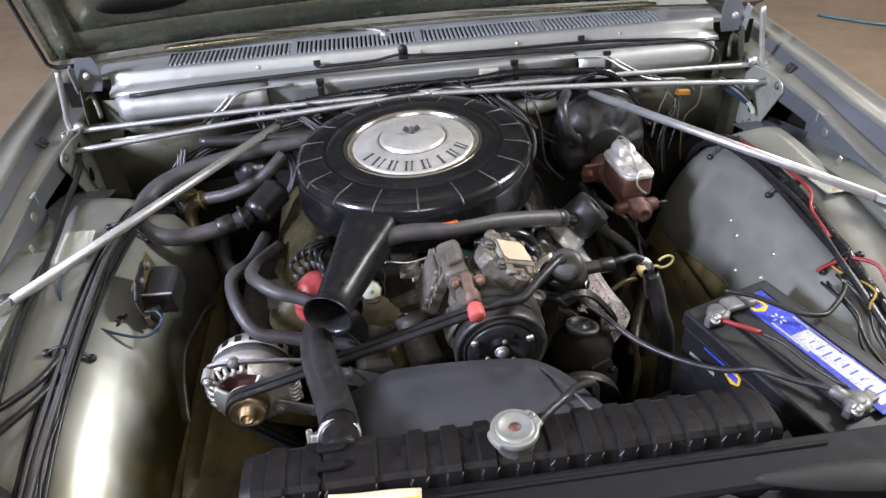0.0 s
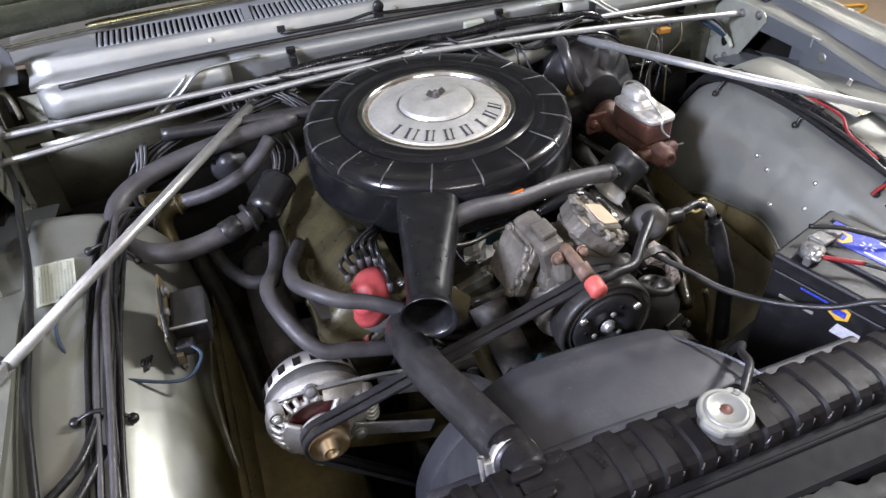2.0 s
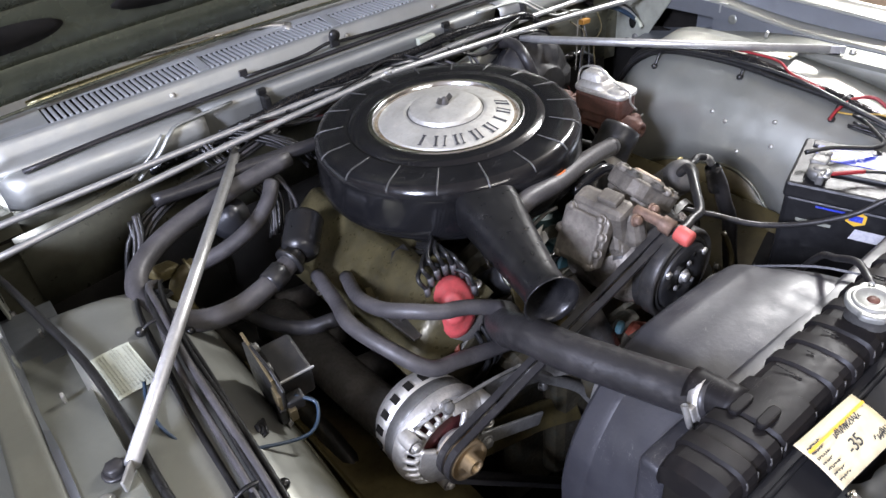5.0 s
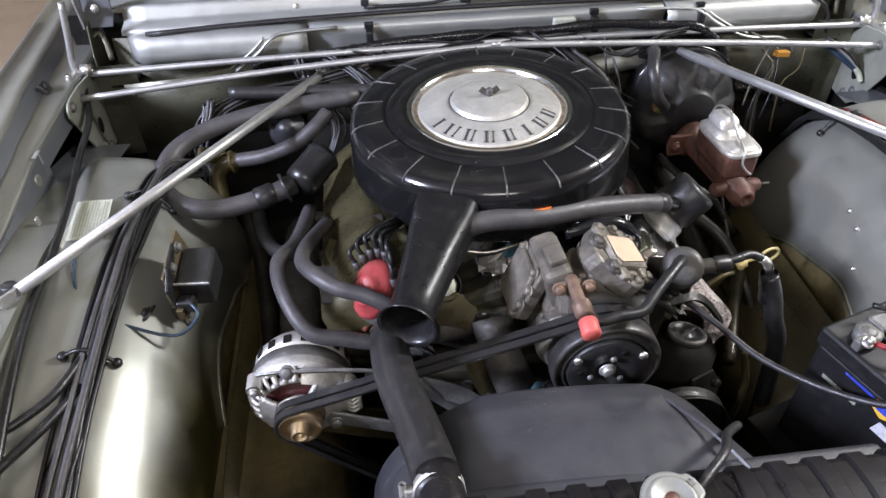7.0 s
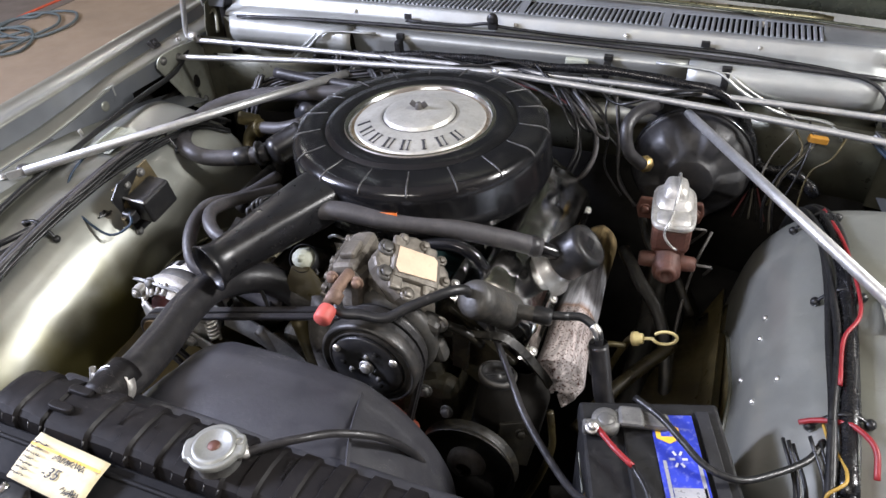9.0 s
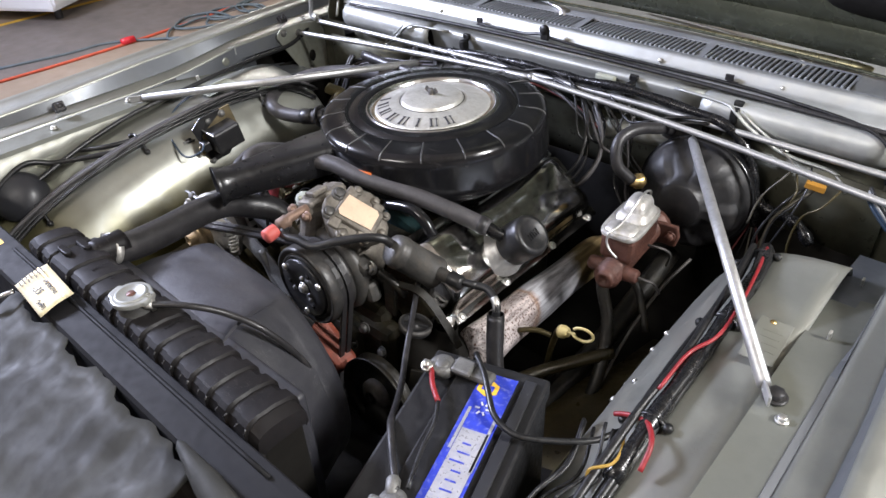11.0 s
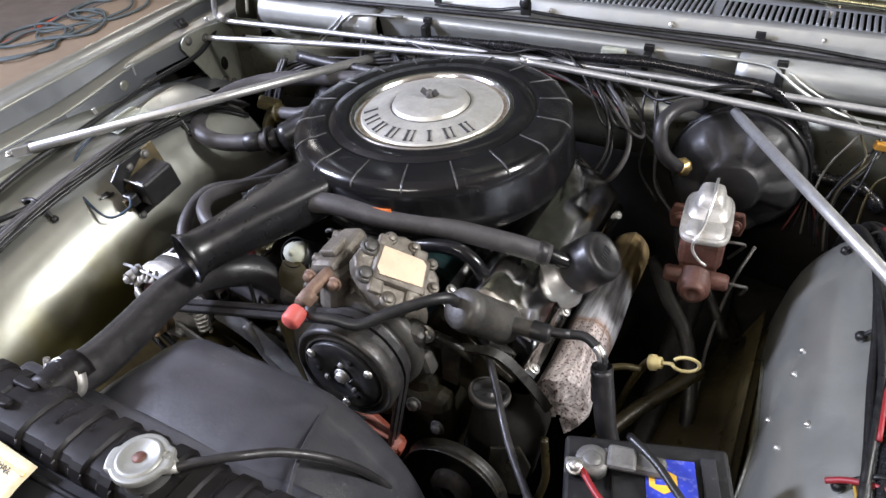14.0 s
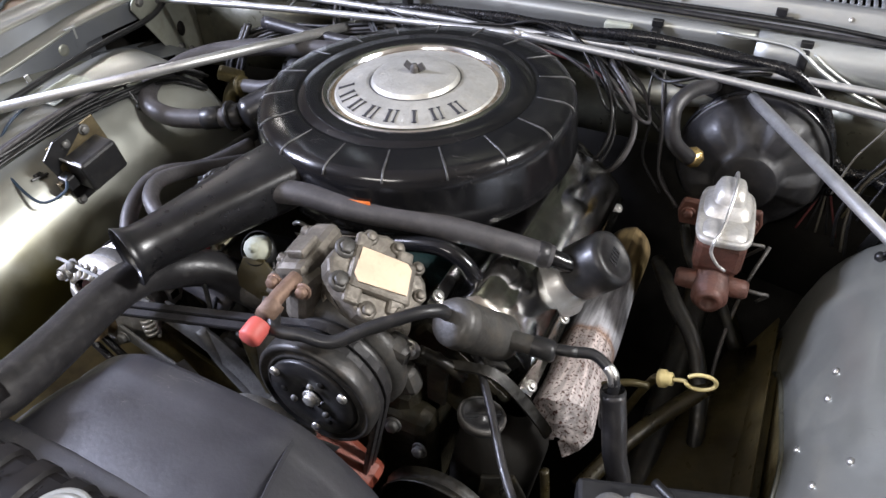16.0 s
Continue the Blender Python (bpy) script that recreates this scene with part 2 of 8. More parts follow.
# body paint copy with shade and bluish reflection put into its colour
FENDER = mat("shaded_blue_grey_paint", (0.165, 0.176, 0.19), 0.36, 0.55, 0.08, 4, 0.03, 500, 0.08, ((0.11, 0.11, 0.095), 0.12, 0.6), 0.12, 0.5, ((0.09, 0.09, 0.085), 0.3))
BRACKET = mat("olive_grey_bracket", (0.40, 0.41, 0.345), 0.40, 0.55, 0.14, 12, 0.06, 240, 0.1, ((0.15, 0.135, 0.08), 0.2, 0.65))
# darker body paint copy, toned between its bluish-lit and olive-lit looks
FLANGE = mat("shaded_grey_green_paint", (0.215, 0.22, 0.19), 0.38, 0.55, 0.12, 5, 0.03, 500, 0.08, ((0.10, 0.092, 0.06), 0.16, 0.6))
UNDER = mat("brown_underseal", (0.098, 0.078, 0.034), 0.38, 0.1, 0.45, 12, 0.35, 70, 0.2, ((0.014, 0.011, 0.006), 0.32, 0.5))
SUPPORT = mat("flat_black_paint", (0.011, 0.011, 0.012), 0.6, 0.0, 0.12, 10, 0.03, 300, 0.08, None, 0.0, 0.15)
GLASS = mat("dark_windscreen", (0.03, 0.035, 0.03), 0.06, 0.0, 0.1, 4, 0.0)
PRINT_GREY = mat("faded_grey_print", (0.24, 0.25, 0.21), 0.6, 0.0, 0.1, 40, 0.0)
TAPE = mat("glossy_black_tape", (0.007, 0.007, 0.008), 0.2, 0.0, 0.3, 40, 0.8, 45, 0.15, ((0.03, 0.03, 0.028), 0.12, 0.5))
OILY = mat("oily_olive_steel", (0.026, 0.020, 0.008), 0.34, 0.3, 0.4, 20, 0.3, 120, 0.2, ((0.06, 0.05, 0.015), 0.2, 0.5))
GREY_BAND = mat("grey_floor_band", (0.165, 0.142, 0.125), 0.5, 0.0, 0.14, 1.4, 0.1, 60, 0.15, ((0.10, 0.088, 0.078), 0.2, 0.6))
COVER_OILY = mat("oil_soaked_cover", (0.085, 0.073, 0.036), 0.32, 0.45, 0.5, 16, 0.25, 90, 0.25, ((0.012, 0.010, 0.006), 0.38, 0.7), 0.0, 0.5, ((0.12, 0.10, 0.06), 0.5))
GREASY_OLIVE = mat("oily_olive_bracket", (0.075, 0.060, 0.024), 0.38, 0.4, 0.4, 25, 0.3, 150, 0.2, ((0.022, 0.018, 0.010), 0.32, 0.6))


def olive_toned_paint():
    """The same body paint, brown reflections coloured in: olive low beside the alternator and at the front."""
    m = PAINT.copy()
    m.name = "olive_reflection_paint"
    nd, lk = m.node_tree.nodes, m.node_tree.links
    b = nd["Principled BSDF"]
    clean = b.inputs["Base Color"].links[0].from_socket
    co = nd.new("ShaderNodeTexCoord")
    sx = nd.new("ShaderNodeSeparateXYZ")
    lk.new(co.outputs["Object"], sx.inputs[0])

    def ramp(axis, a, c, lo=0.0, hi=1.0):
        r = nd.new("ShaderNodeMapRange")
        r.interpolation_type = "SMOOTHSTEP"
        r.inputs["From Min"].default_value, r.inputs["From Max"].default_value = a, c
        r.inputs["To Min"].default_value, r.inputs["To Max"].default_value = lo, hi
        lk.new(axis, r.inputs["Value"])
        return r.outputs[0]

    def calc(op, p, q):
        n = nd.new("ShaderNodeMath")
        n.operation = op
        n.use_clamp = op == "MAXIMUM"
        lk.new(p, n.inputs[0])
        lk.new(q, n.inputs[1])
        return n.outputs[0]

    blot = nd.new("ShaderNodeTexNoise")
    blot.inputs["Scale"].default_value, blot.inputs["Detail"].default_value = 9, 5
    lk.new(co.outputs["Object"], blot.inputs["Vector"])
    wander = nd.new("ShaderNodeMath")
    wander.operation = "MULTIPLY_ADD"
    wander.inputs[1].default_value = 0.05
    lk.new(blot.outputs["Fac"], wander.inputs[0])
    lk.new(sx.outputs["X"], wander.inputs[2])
    # olive by position imitates what the curved metal would reflect
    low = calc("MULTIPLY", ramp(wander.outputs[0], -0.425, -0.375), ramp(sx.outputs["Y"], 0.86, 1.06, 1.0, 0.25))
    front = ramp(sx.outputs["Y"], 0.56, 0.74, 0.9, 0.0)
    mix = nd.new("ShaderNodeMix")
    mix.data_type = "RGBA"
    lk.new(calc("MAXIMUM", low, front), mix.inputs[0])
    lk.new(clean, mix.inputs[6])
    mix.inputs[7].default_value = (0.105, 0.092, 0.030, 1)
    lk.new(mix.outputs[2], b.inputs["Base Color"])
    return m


PAINT_TONED = olive_toned_paint()


def dented_chrome():
    """Thin chrome-plated steel, oily, with long shallow dents that break up what it mirrors."""
    m = bpy.data.materials.new("oily_chrome_cover")
    m.use_nodes = True
    nd, lk = m.node_tree.nodes, m.node_tree.links
    b = nd["Principled BSDF"]
    co = nd.new("ShaderNodeTexCoord")
    mp = nd.new("ShaderNodeMapping")
    mp.inputs["Scale"].default_value = (1.0, 0.45, 1.0)
    lk.new(co.outputs["Object"], mp.inputs["Vector"])
    dents = nd.new("ShaderNodeTexNoise")
    dents.inputs["Scale"].default_value, dents.inputs["Detail"].default_value, dents.inputs["Distortion"].default_value = 17, 1, 0.8
    lk.new(mp.outputs["Vector"], dents.inputs["Vector"])
    bp = nd.new("ShaderNodeBump")
    bp.inputs["Strength"].default_value, bp.inputs["Distance"].default_value = 0.32, 0.006
    lk.new(dents.outputs["Fac"], bp.inputs["Height"])
    lk.new(bp.outputs["Normal"], b.inputs["Normal"])
    oil = nd.new("ShaderNodeTexNoise")
    oil.inputs["Scale"].default_value, oil.inputs["Detail"].default_value = 34, 8
    lk.new(co.outputs["Object"], oil.inputs["Vector"])
    cr = nd.new("ShaderNodeValToRGB")
    cr.color_ramp.elements[0].position, cr.color_ramp.elements[0].color = 0.48, (0.62, 0.615, 0.60, 1)
    cr.color_ramp.elements[1].position, cr.color_ramp.elements[1].color = 0.70, (0.20, 0.18, 0.15, 1)
    lk.new(oil.outputs["Fac"], cr.inputs[0])
    lk.new(cr.outputs[0], b.inputs["Base Color"])
    rr = nd.new("ShaderNodeMapRange")
    rr.inputs["From Min"].default_value, rr.inputs["From Max"].default_value = 0.4, 0.7
    rr.inputs["To Min"].default_value, rr.inputs["To Max"].default_value = 0.08, 0.24
    lk.new(oil.outputs["Fac"], rr.inputs["Value"])
    lk.new(rr.outputs[0], b.inputs["Roughness"])
    b.inputs["Metallic"].default_value = 1.0
    return m


VALVE = dented_chrome()


def shield_mat():
    """Heat shield: yellow-brown scale at its rear, blued steel midway, white ash with fine rust specks at its front."""
    m = bpy.data.materials.new("heat_stained_steel")
    m.use_nodes = True
    nd, lk = m.node_tree.nodes, m.node_tree.links
    b = nd["Principled BSDF"]
    co = nd.new("ShaderNodeTexCoord")
    sx = nd.new("ShaderNodeSeparateXYZ")
    lk.new(co.outputs["Object"], sx.inputs[0])
    wob = nd.new("ShaderNodeTexNoise")
    wob.inputs["Scale"].default_value = 14
    wob.inputs["Detail"].default_value = 6
    lk.new(co.outputs["Object"], wob.inputs["Vector"])
    mul = nd.new("ShaderNodeMath")
    mul.operation = "MULTIPLY_ADD"
    mul.inputs[1].default_value = 0.16
    lk.new(wob.outputs["Fac"], mul.inputs[0])
    lk.new(sx.outputs["Y"], mul.inputs[2])
    rg = nd.new("ShaderNodeMapRange")
    rg.inputs["From Min"].default_value, rg.inputs["From Max"].default_value = 1.02, 1.50
    lk.new(mul.outputs[0], rg.inputs["Value"])
    cr = nd.new("ShaderNodeValToRGB")
    for k, (p, c) in enumerate(((0.0, (0.56, 0.51, 0.50)), (0.27, (0.52, 0.45, 0.43)), (0.31, (0.34, 0.22, 0.16)), (0.35, (0.46, 0.46, 0.49)), (0.63, (0.42, 0.42, 0.44)), (0.70, (0.13, 0.095, 0.04)), (0.9, (0.22, 0.16, 0.08)), (1.0, (0.16, 0.12, 0.07)))):
        e = cr.color_ramp.elements[k] if k < 2 else cr.color_ramp.elements.new(p)
        e.position, e.color = p, (*c, 1)
    lk.new(rg.outputs[0], cr.inputs[0])
    # long rolling streaks in the blued steel
    mp = nd.new("ShaderNodeMapping")
    mp.inputs["Scale"].default_value = (1.0, 0.06, 1.0)
    lk.new(co.outputs["Object"], mp.inputs["Vector"])
    st = nd.new("ShaderNodeTexNoise")
    st.inputs["Scale"].default_value, st.inputs["Detail"].default_value = 130, 4
    lk.new(mp.outputs["Vector"], st.inputs["Vector"])
    sm = nd.new("ShaderNodeMapRange")
    sm.inputs["From Min"].default_value, sm.inputs["From Max"].default_value = 0.35, 0.65
    sm.inputs["To Min"].default_value, sm.inputs["To Max"].default_value = 0.55, 1.35
    lk.new(st.outputs["Fac"], sm.inputs["Value"])
    ml = nd.new("ShaderNodeMix")
    ml.data_type, ml.blend_type = "RGBA", "MULTIPLY"
    ml.inputs[0].default_value = 1.0
    lk.new(cr.outputs[0], ml.inputs[6])
    lk.new(sm.outputs[0], ml.inputs[7])
    sp = nd.new("ShaderNodeTexNoise")
    sp.inputs["Scale"].default_value = 260
    sp.inputs["Detail"].default_value = 3
    lk.new(co.outputs["Object"], sp.inputs["Vector"])
    sr = nd.new("ShaderNodeMapRange")
    sr.inputs["From Min"].default_value, sr.inputs["From Max"].default_value = 0.56, 0.61
    lk.new(sp.outputs["Fac"], sr.inputs["Value"])
    front = nd.new("ShaderNodeMapRange")
    front.inputs["From Min"].default_value, front.inputs["From Max"].default_value = 0.26, 0.36
    front.inputs["To Min"].default_value, front.inputs["To Max"].default_value = 1.0, 0.12
    lk.new(rg.outputs[0], front.inputs["Value"])
    few = nd.new("ShaderNodeMath")
    few.operation = "MULTIPLY"
    lk.new(sr.outputs[0], few.inputs[0])
    lk.new(front.outputs[0], few.inputs[1])
    mx = nd.new("ShaderNodeMix")
    mx.data_type = "RGBA"
    lk.new(few.outputs[0], mx.inputs[0])
    lk.new(ml.outputs[2], mx.inputs[6])
    mx.inputs[7].default_value = (0.10, 0.05, 0.04, 1)
    lk.new(mx.outputs[2], b.inputs["Base Color"])
    b.inputs["Roughness"].default_value, b.inputs["Metallic"].default_value = 0.46, 0.3
    bp = nd.new("ShaderNodeBump")
    bp.inputs["Strength"].default_value, bp.inputs["Distance"].default_value = 0.4, 0.002
    lk.new(wob.outputs["Fac"], bp.inputs["Height"])
    lk.new(bp.outputs["Normal"], b.inputs["Normal"])
    return m


SHIELD = shield_mat()


# ---- shapes ----
def lump(verts, faces, smooth=True):
    bm = bmesh.new()
    vs = [bm.verts.new(v) for v in verts]
    for f in faces:
        try:
            bm.faces.new([vs[i] for i in f])
        except ValueError:
            pass
    for f in bm.faces:
        f.smooth = smooth
    return bm


def merge(*parts):
    out = bmesh.new()
    for b in parts:
        me = bpy.data.meshes.new("t")
        b.to_mesh(me)
        b.free()
        out.from_mesh(me)
        bpy.data.meshes.remove(me)
    return out


def moved(bm, m):
    bm.transform(m)
    return bm


def spline(pts, sub=6):
    """Points along a smooth curve through pts."""
    p = [Vector(q) for q in pts]
    if len(p) == 2:
        return p
    p = [2 * p[0] - p[1], *p, 2 * p[-1] - p[-2]]
    out = []
    for i in range(1, len(p) - 2):
        a, b, c, d = p[i - 1:i + 3]
        for k in range(sub):
            t = k / sub
            out.append(0.5 * (2 * b + (c - a) * t + (2 * a - 5 * b + 4 * c - d) * t * t + (3 * b - a - 3 * c + d) * t ** 3))
    out.append(p[-2])
    return out


def sweep(pts, r, n=10, sub=6, flat=1.0):
    """A tube along a smooth curve; r is one radius, or a function of the share of the way. flat squeezes it upright."""
    c = spline(pts, sub)
    vs, fs = [], []
    t = (c[1] - c[0]).normalized()
    u = t.orthogonal().normalized()
    if abs(t.z) < 0.9:
        u = t.cross(Vector((0, 0, 1))).normalized()
    for i, p in enumerate(c):
        t = (c[min(i + 1, len(c) - 1)] - c[max(i - 1, 0)]).normalized()
        u = (u - t * u.dot(t)).normalized()
        w = t.cross(u)
        rr = r(i / (len(c) - 1)) if callable(r) else r
        for k in range(n):
            a = math.tau * k / n
            vs.append(p + (u * math.cos(a) + w * math.sin(a) * flat) * rr)
    for i in range(len(c) - 1):
        for k in range(n):
            fs.append((i * n + k, i * n + (k + 1) % n, (i + 1) * n + (k + 1) % n, (i + 1) * n + k))
    fs.append(tuple(reversed(range(n))))
    fs.append(tuple(range((len(c) - 1) * n, len(c) * n)))
    bm = lump(vs, fs)
    bmesh.ops.recalc_face_normals(bm, faces=bm.faces)
    return bm


def lathe(prof, n=48, m=None, sharp=True):
    """A turned shape from (radius, height) pairs round its own z axis."""
    vs, fs, ring = [], [], []
    for r, z in prof:
        if r < 1e-6:
            ring.append([len(vs)])
            vs.append((0, 0, z))
        else:
            ring.append(list(range(len(vs), len(vs) + n)))
            vs += [(r * math.cos(math.tau * k / n), r * math.sin(math.tau * k / n), z) for k in range(n)]
    for a, b in zip(ring, ring[1:]):
        for k in range(n):
            j = (k + 1) % n
            if len(a) == 1 and len(b) == 1:
                continue
            if len(a) == 1:
                fs.append((a[0], b[j], b[k]))
            elif len(b) == 1:
                fs.append((a[k], a[j], b[0]))
            else:
                fs.append((a[k], a[j], b[j], b[k]))
    bm = lump(vs, fs)
    if m is not None:
        bm.transform(m)
    bmesh.ops.recalc_face_normals(bm, faces=bm.faces)
    return bm


def box(sx, sy, sz, m=None, bev=0.003, seg=2):
    bm = bmesh.new()
    bmesh.ops.create_cube(bm, size=1, matrix=Matrix.Diagonal((sx, sy, sz, 1)))
    if bev:
        bmesh.ops.bevel(bm, geom=list(bm.edges), offset=min(bev, sx * 0.45, sy * 0.45, sz * 0.45), segments=seg, affect="EDGES", profile=0.5)
    for f in bm.faces:
        f.smooth = False
    if m is not None:
        bm.transform(m)
    return bm


def prism(poly, h, m=None, bev=0.0):
    """A flat outline in x, y, drawn out along z."""
    n = len(poly)
    bm = lump([(x, y, 0) for x, y in poly] + [(x, y, h) for x, y in poly],
              [tuple(reversed(range(n))), tuple(range(n, 2 * n))] + [(i, (i + 1) % n, n + (i + 1) % n, n + i) for i in range(n)], False)
    bmesh.ops.recalc_face_normals(bm, faces=bm.faces)
    if bev:
        bmesh.ops.bevel(bm, geom=[e for e in bm.edges if e.calc_face_angle(0) > 0.6], offset=bev, segments=2, affect="EDGES", profile=0.5)
    if m is not None:
        bm.transform(m)
    return bm


def skin(rows, thick=0.002, smooth=True):
    """A sheet of metal through rows of points."""
    w = len(rows[0])
    vs = [p for r in rows for p in r]
    fs = [(i * w + k, i * w + k + 1, (i + 1) * w + k + 1, (i + 1) * w + k) for i in range(len(rows) - 1) for k in range(w - 1)]
    bm = lump(vs, fs, smooth)
    bmesh.ops.recalc_face_normals(bm, faces=bm.faces)
    if thick:
        bmesh.ops.solidify(bm, geom=list(bm.faces), thickness=thick)
    for f in bm.faces:
        f.smooth = smooth
    return bm


def hexnut(r, h, m):
    """A bolt head on its washer."""
    return merge(lathe([(0, 0), (r * 1.35, 0), (r * 1.35, h * 0.25), (r, h * 0.25), (0, h * 0.25)], 14, m),
                 lathe([(r, h * 0.2), (r, h * 0.85), (r * 0.8, h), (0, h)], 6, m))


def crease(bm, deg=32):
    """Smooth shading, broken at edges sharper than deg."""
    for f in bm.faces:
        f.smooth = True
    for e in bm.edges:
        if e.calc_face_angle(0) > radians(deg):
            e.smooth = False
    return bm


def ribbon(pts, w, thick=0.004, across=(0, 1, 0), sub=5):
    """A bent strip of sheet metal along a line."""
    a = Vector(across).normalized()
    return crease(skin([[p - a * w / 2, p + a * w / 2] for p in spline(pts, sub)], thick))


def aim(p, d, spin=0.0):
    """A pose at p whose z axis points along d."""
    q = Vector(d).to_track_quat("Z", "Y")
    return Matrix.Translation(p) @ q.to_matrix().to_4x4() @ Matrix.Rotation(spin, 4, "Z")


def part(name, bm, material, parent, label=""):
    me = bpy.data.meshes.new(name)
    base = Vector((0, 0, 0))
    bm.to_mesh(me)
    bm.free()
    me.materials.append(material)
    ob = new(name, me)
    if parent is not None:
        ob.parent = parent
        p = parent
        total = Matrix()
        while p is not None:
            total = total @ Matrix.Translation(p.location) if p.parent is None else total
            p = p.parent
        ob.matrix_parent_inverse = total.inverted() if parent.parent is None else Matrix()
    if label:
        ob["label"] = label
    return ob


def thing(name, at, label, category, group="", kind=""):
    ob = new(name)
    ob.location = at
    ob.empty_display_size = 0.05
    return tagged(ob, label, category, group, kind)


def solo(name, bm, material, label, category, group="", kind=""):
    """A thing that is one mesh, with its origin at its base."""
    lo = [min(v.co[i] for v in bm.verts) for i in range(3)]
    hi = [max(v.co[i] for v in bm.verts) for i in range(3)]
    at = Vector(((lo[0] + hi[0]) / 2, (lo[1] + hi[1]) / 2, lo[2]))
    bm.transform(Matrix.Translation(-at))
    ob = part(name, bm, material, None)
    ob.location = at
    return tagged(ob, label, category, group, kind)


CX = 0.12  # the car's middle line


def side(s, d):
    return CX + s * d

# ---- the workshop ----
def room():
    tagged(part("floor", box(13, 13, 0.1, pose(0, 1, -0.05), 0), FLOOR, None), "tan workshop floor with stains and tyre dust", "floor", kind="structure")
    for name, m in (("wall_north", pose(0, 7.55, 1.7)), ("wall_south", pose(0, -5.55, 1.7)),
                    ("wall_west", pose(-6.55, 1, 1.7, 0, 0, 90)), ("wall_east", pose(6.55, 1, 1.7, 0, 0, 90))):
        tagged(part(name, box(13.2, 0.1, 3.4, m, 0), WALL, None), "plain beige workshop wall", "wall", kind="structure")
    tagged(part("ceiling", box(13.2, 13.2, 0.1, pose(0, 1, 3.45), 0), WALL, None), "plain pale workshop ceiling", "ceiling", kind="structure")

    tagged(part("floor_band", box(1.16, 12.8, 0.004, pose(-4.32, 1, 0.002), 0), GREY_BAND, None), "grey band along the workshop floor", "floor", kind="structure")
    tagged(part("floor_line", box(0.06, 12.8, 0.004, pose(-4.93, 1, 0.002), 0), YELLOW, None), "yellow painted line on the workshop floor", "floor marking", kind="structure")


room()

# ---- the car ----
car = thing("car", (CX, 1.0, 0.0), "silver-green metallic car front with its hood raised, parked in a workshop", "car")


def lerp(a, b, t):
    return a + (b - a) * t


def crest(y):
    """Height of the wheel housing's ridge along the car."""
    ys = [0.30, 0.45, 0.60, 0.72, 0.85, 1.0, 1.13, 1.22, 1.28, 1.315, 1.345, 1.37, 1.40, 1.46]
    hs = [0.60, 0.68, 0.755, 0.795, 0.825, 0.845, 0.852, 0.852, 0.843, 0.822, 0.77, 0.69, 0.57, 0.45]
    return float(np.mean([np.interp(y + k, ys, hs) for k in (-0.03, -0.015, 0, 0.015, 0.03)]))


def apron(s, name):
    """The wheel housing: rounded over the wheel, turned down towards the engine."""
    prof = [(0.490, -0.46), (0.506, -0.30), (0.518, -0.20), (0.526, -0.15), (0.535, -0.115), (0.549, -0.082), (0.572, -0.050),
            (0.600, -0.024), (0.622, -0.012), (0.645, -0.005), (0.67, 0.0), (0.70, 0.004), (0.726, 0.006)]
    # the lower edge is cut out in an arch; an oily flap hangs behind it
    def edge(y):
        return float(np.interp(y, [0.30, 0.78, 0.86, 0.89, 0.93, 0.97, 1.0, 1.04, 1.09, 1.135, 1.18, 1.215, 1.24, 1.30, 1.46], [-0.44, -0.36, -0.26, -0.222, -0.19, -0.178, -0.178, -0.188, -0.203, -0.215, -0.238, -0.275, -0.32, -0.38, -0.45]))
    pd, pz = [d for d, z in prof], [z for d, z in prof]
    rows, low = [], []
    for y in np.linspace(0.30, 1.46, 70):
        cut = float(np.interp(edge(y), pz, pd))
        steps = [d for d in np.linspace(cut, 0.60, 12)] + pd[8:]
        rows.append([(side(s, d), y, crest(y) + float(np.interp(d, pd, pz))) for d in steps])
        low.append([(side(s, d) + s * (0.006 + 0.016 * (1 - k / 5)), y, crest(y) + float(np.interp(d, pd, pz))) for k, d in enumerate(np.linspace(0.486, cut + 0.0005, 6))])
    ob = part(name, skin(rows), PAINT if s > 0 else PAINT_TONED, car, "silver-green wheel housing with rivets" if s > 0 else "silver-green wheel housing with olive reflections painted in")
    part("arch_lip", sweep([r[0] for r in rows[30:57]], 0.0042, 8, 2), PAINT_DARK, ob, "rolled dark lip of the wheel arch")
    part("splash_flap", skin(low, 0.004), UNDER, ob, "oily dark splash flap in the wheel arch")
    return ob


def bead(y):
    """Height of the fender's folded inner edge."""
    return float(np.interp(y, [0.3, 0.95, 1.05, 1.13, 1.226, 1.39, 2.6], [0.868, 0.869, 0.873, 0.883, 0.897, 0.900, 0.905]))


def shelf(y):
    """Height of the bolt flange, which drops away towards the bulkhead."""
    return float(np.interp(y, [0.3, 1.0, 1.083, 1.185, 1.295, 1.42], [0.866, 0.866, 0.857, 0.84, 0.811, 0.785]))


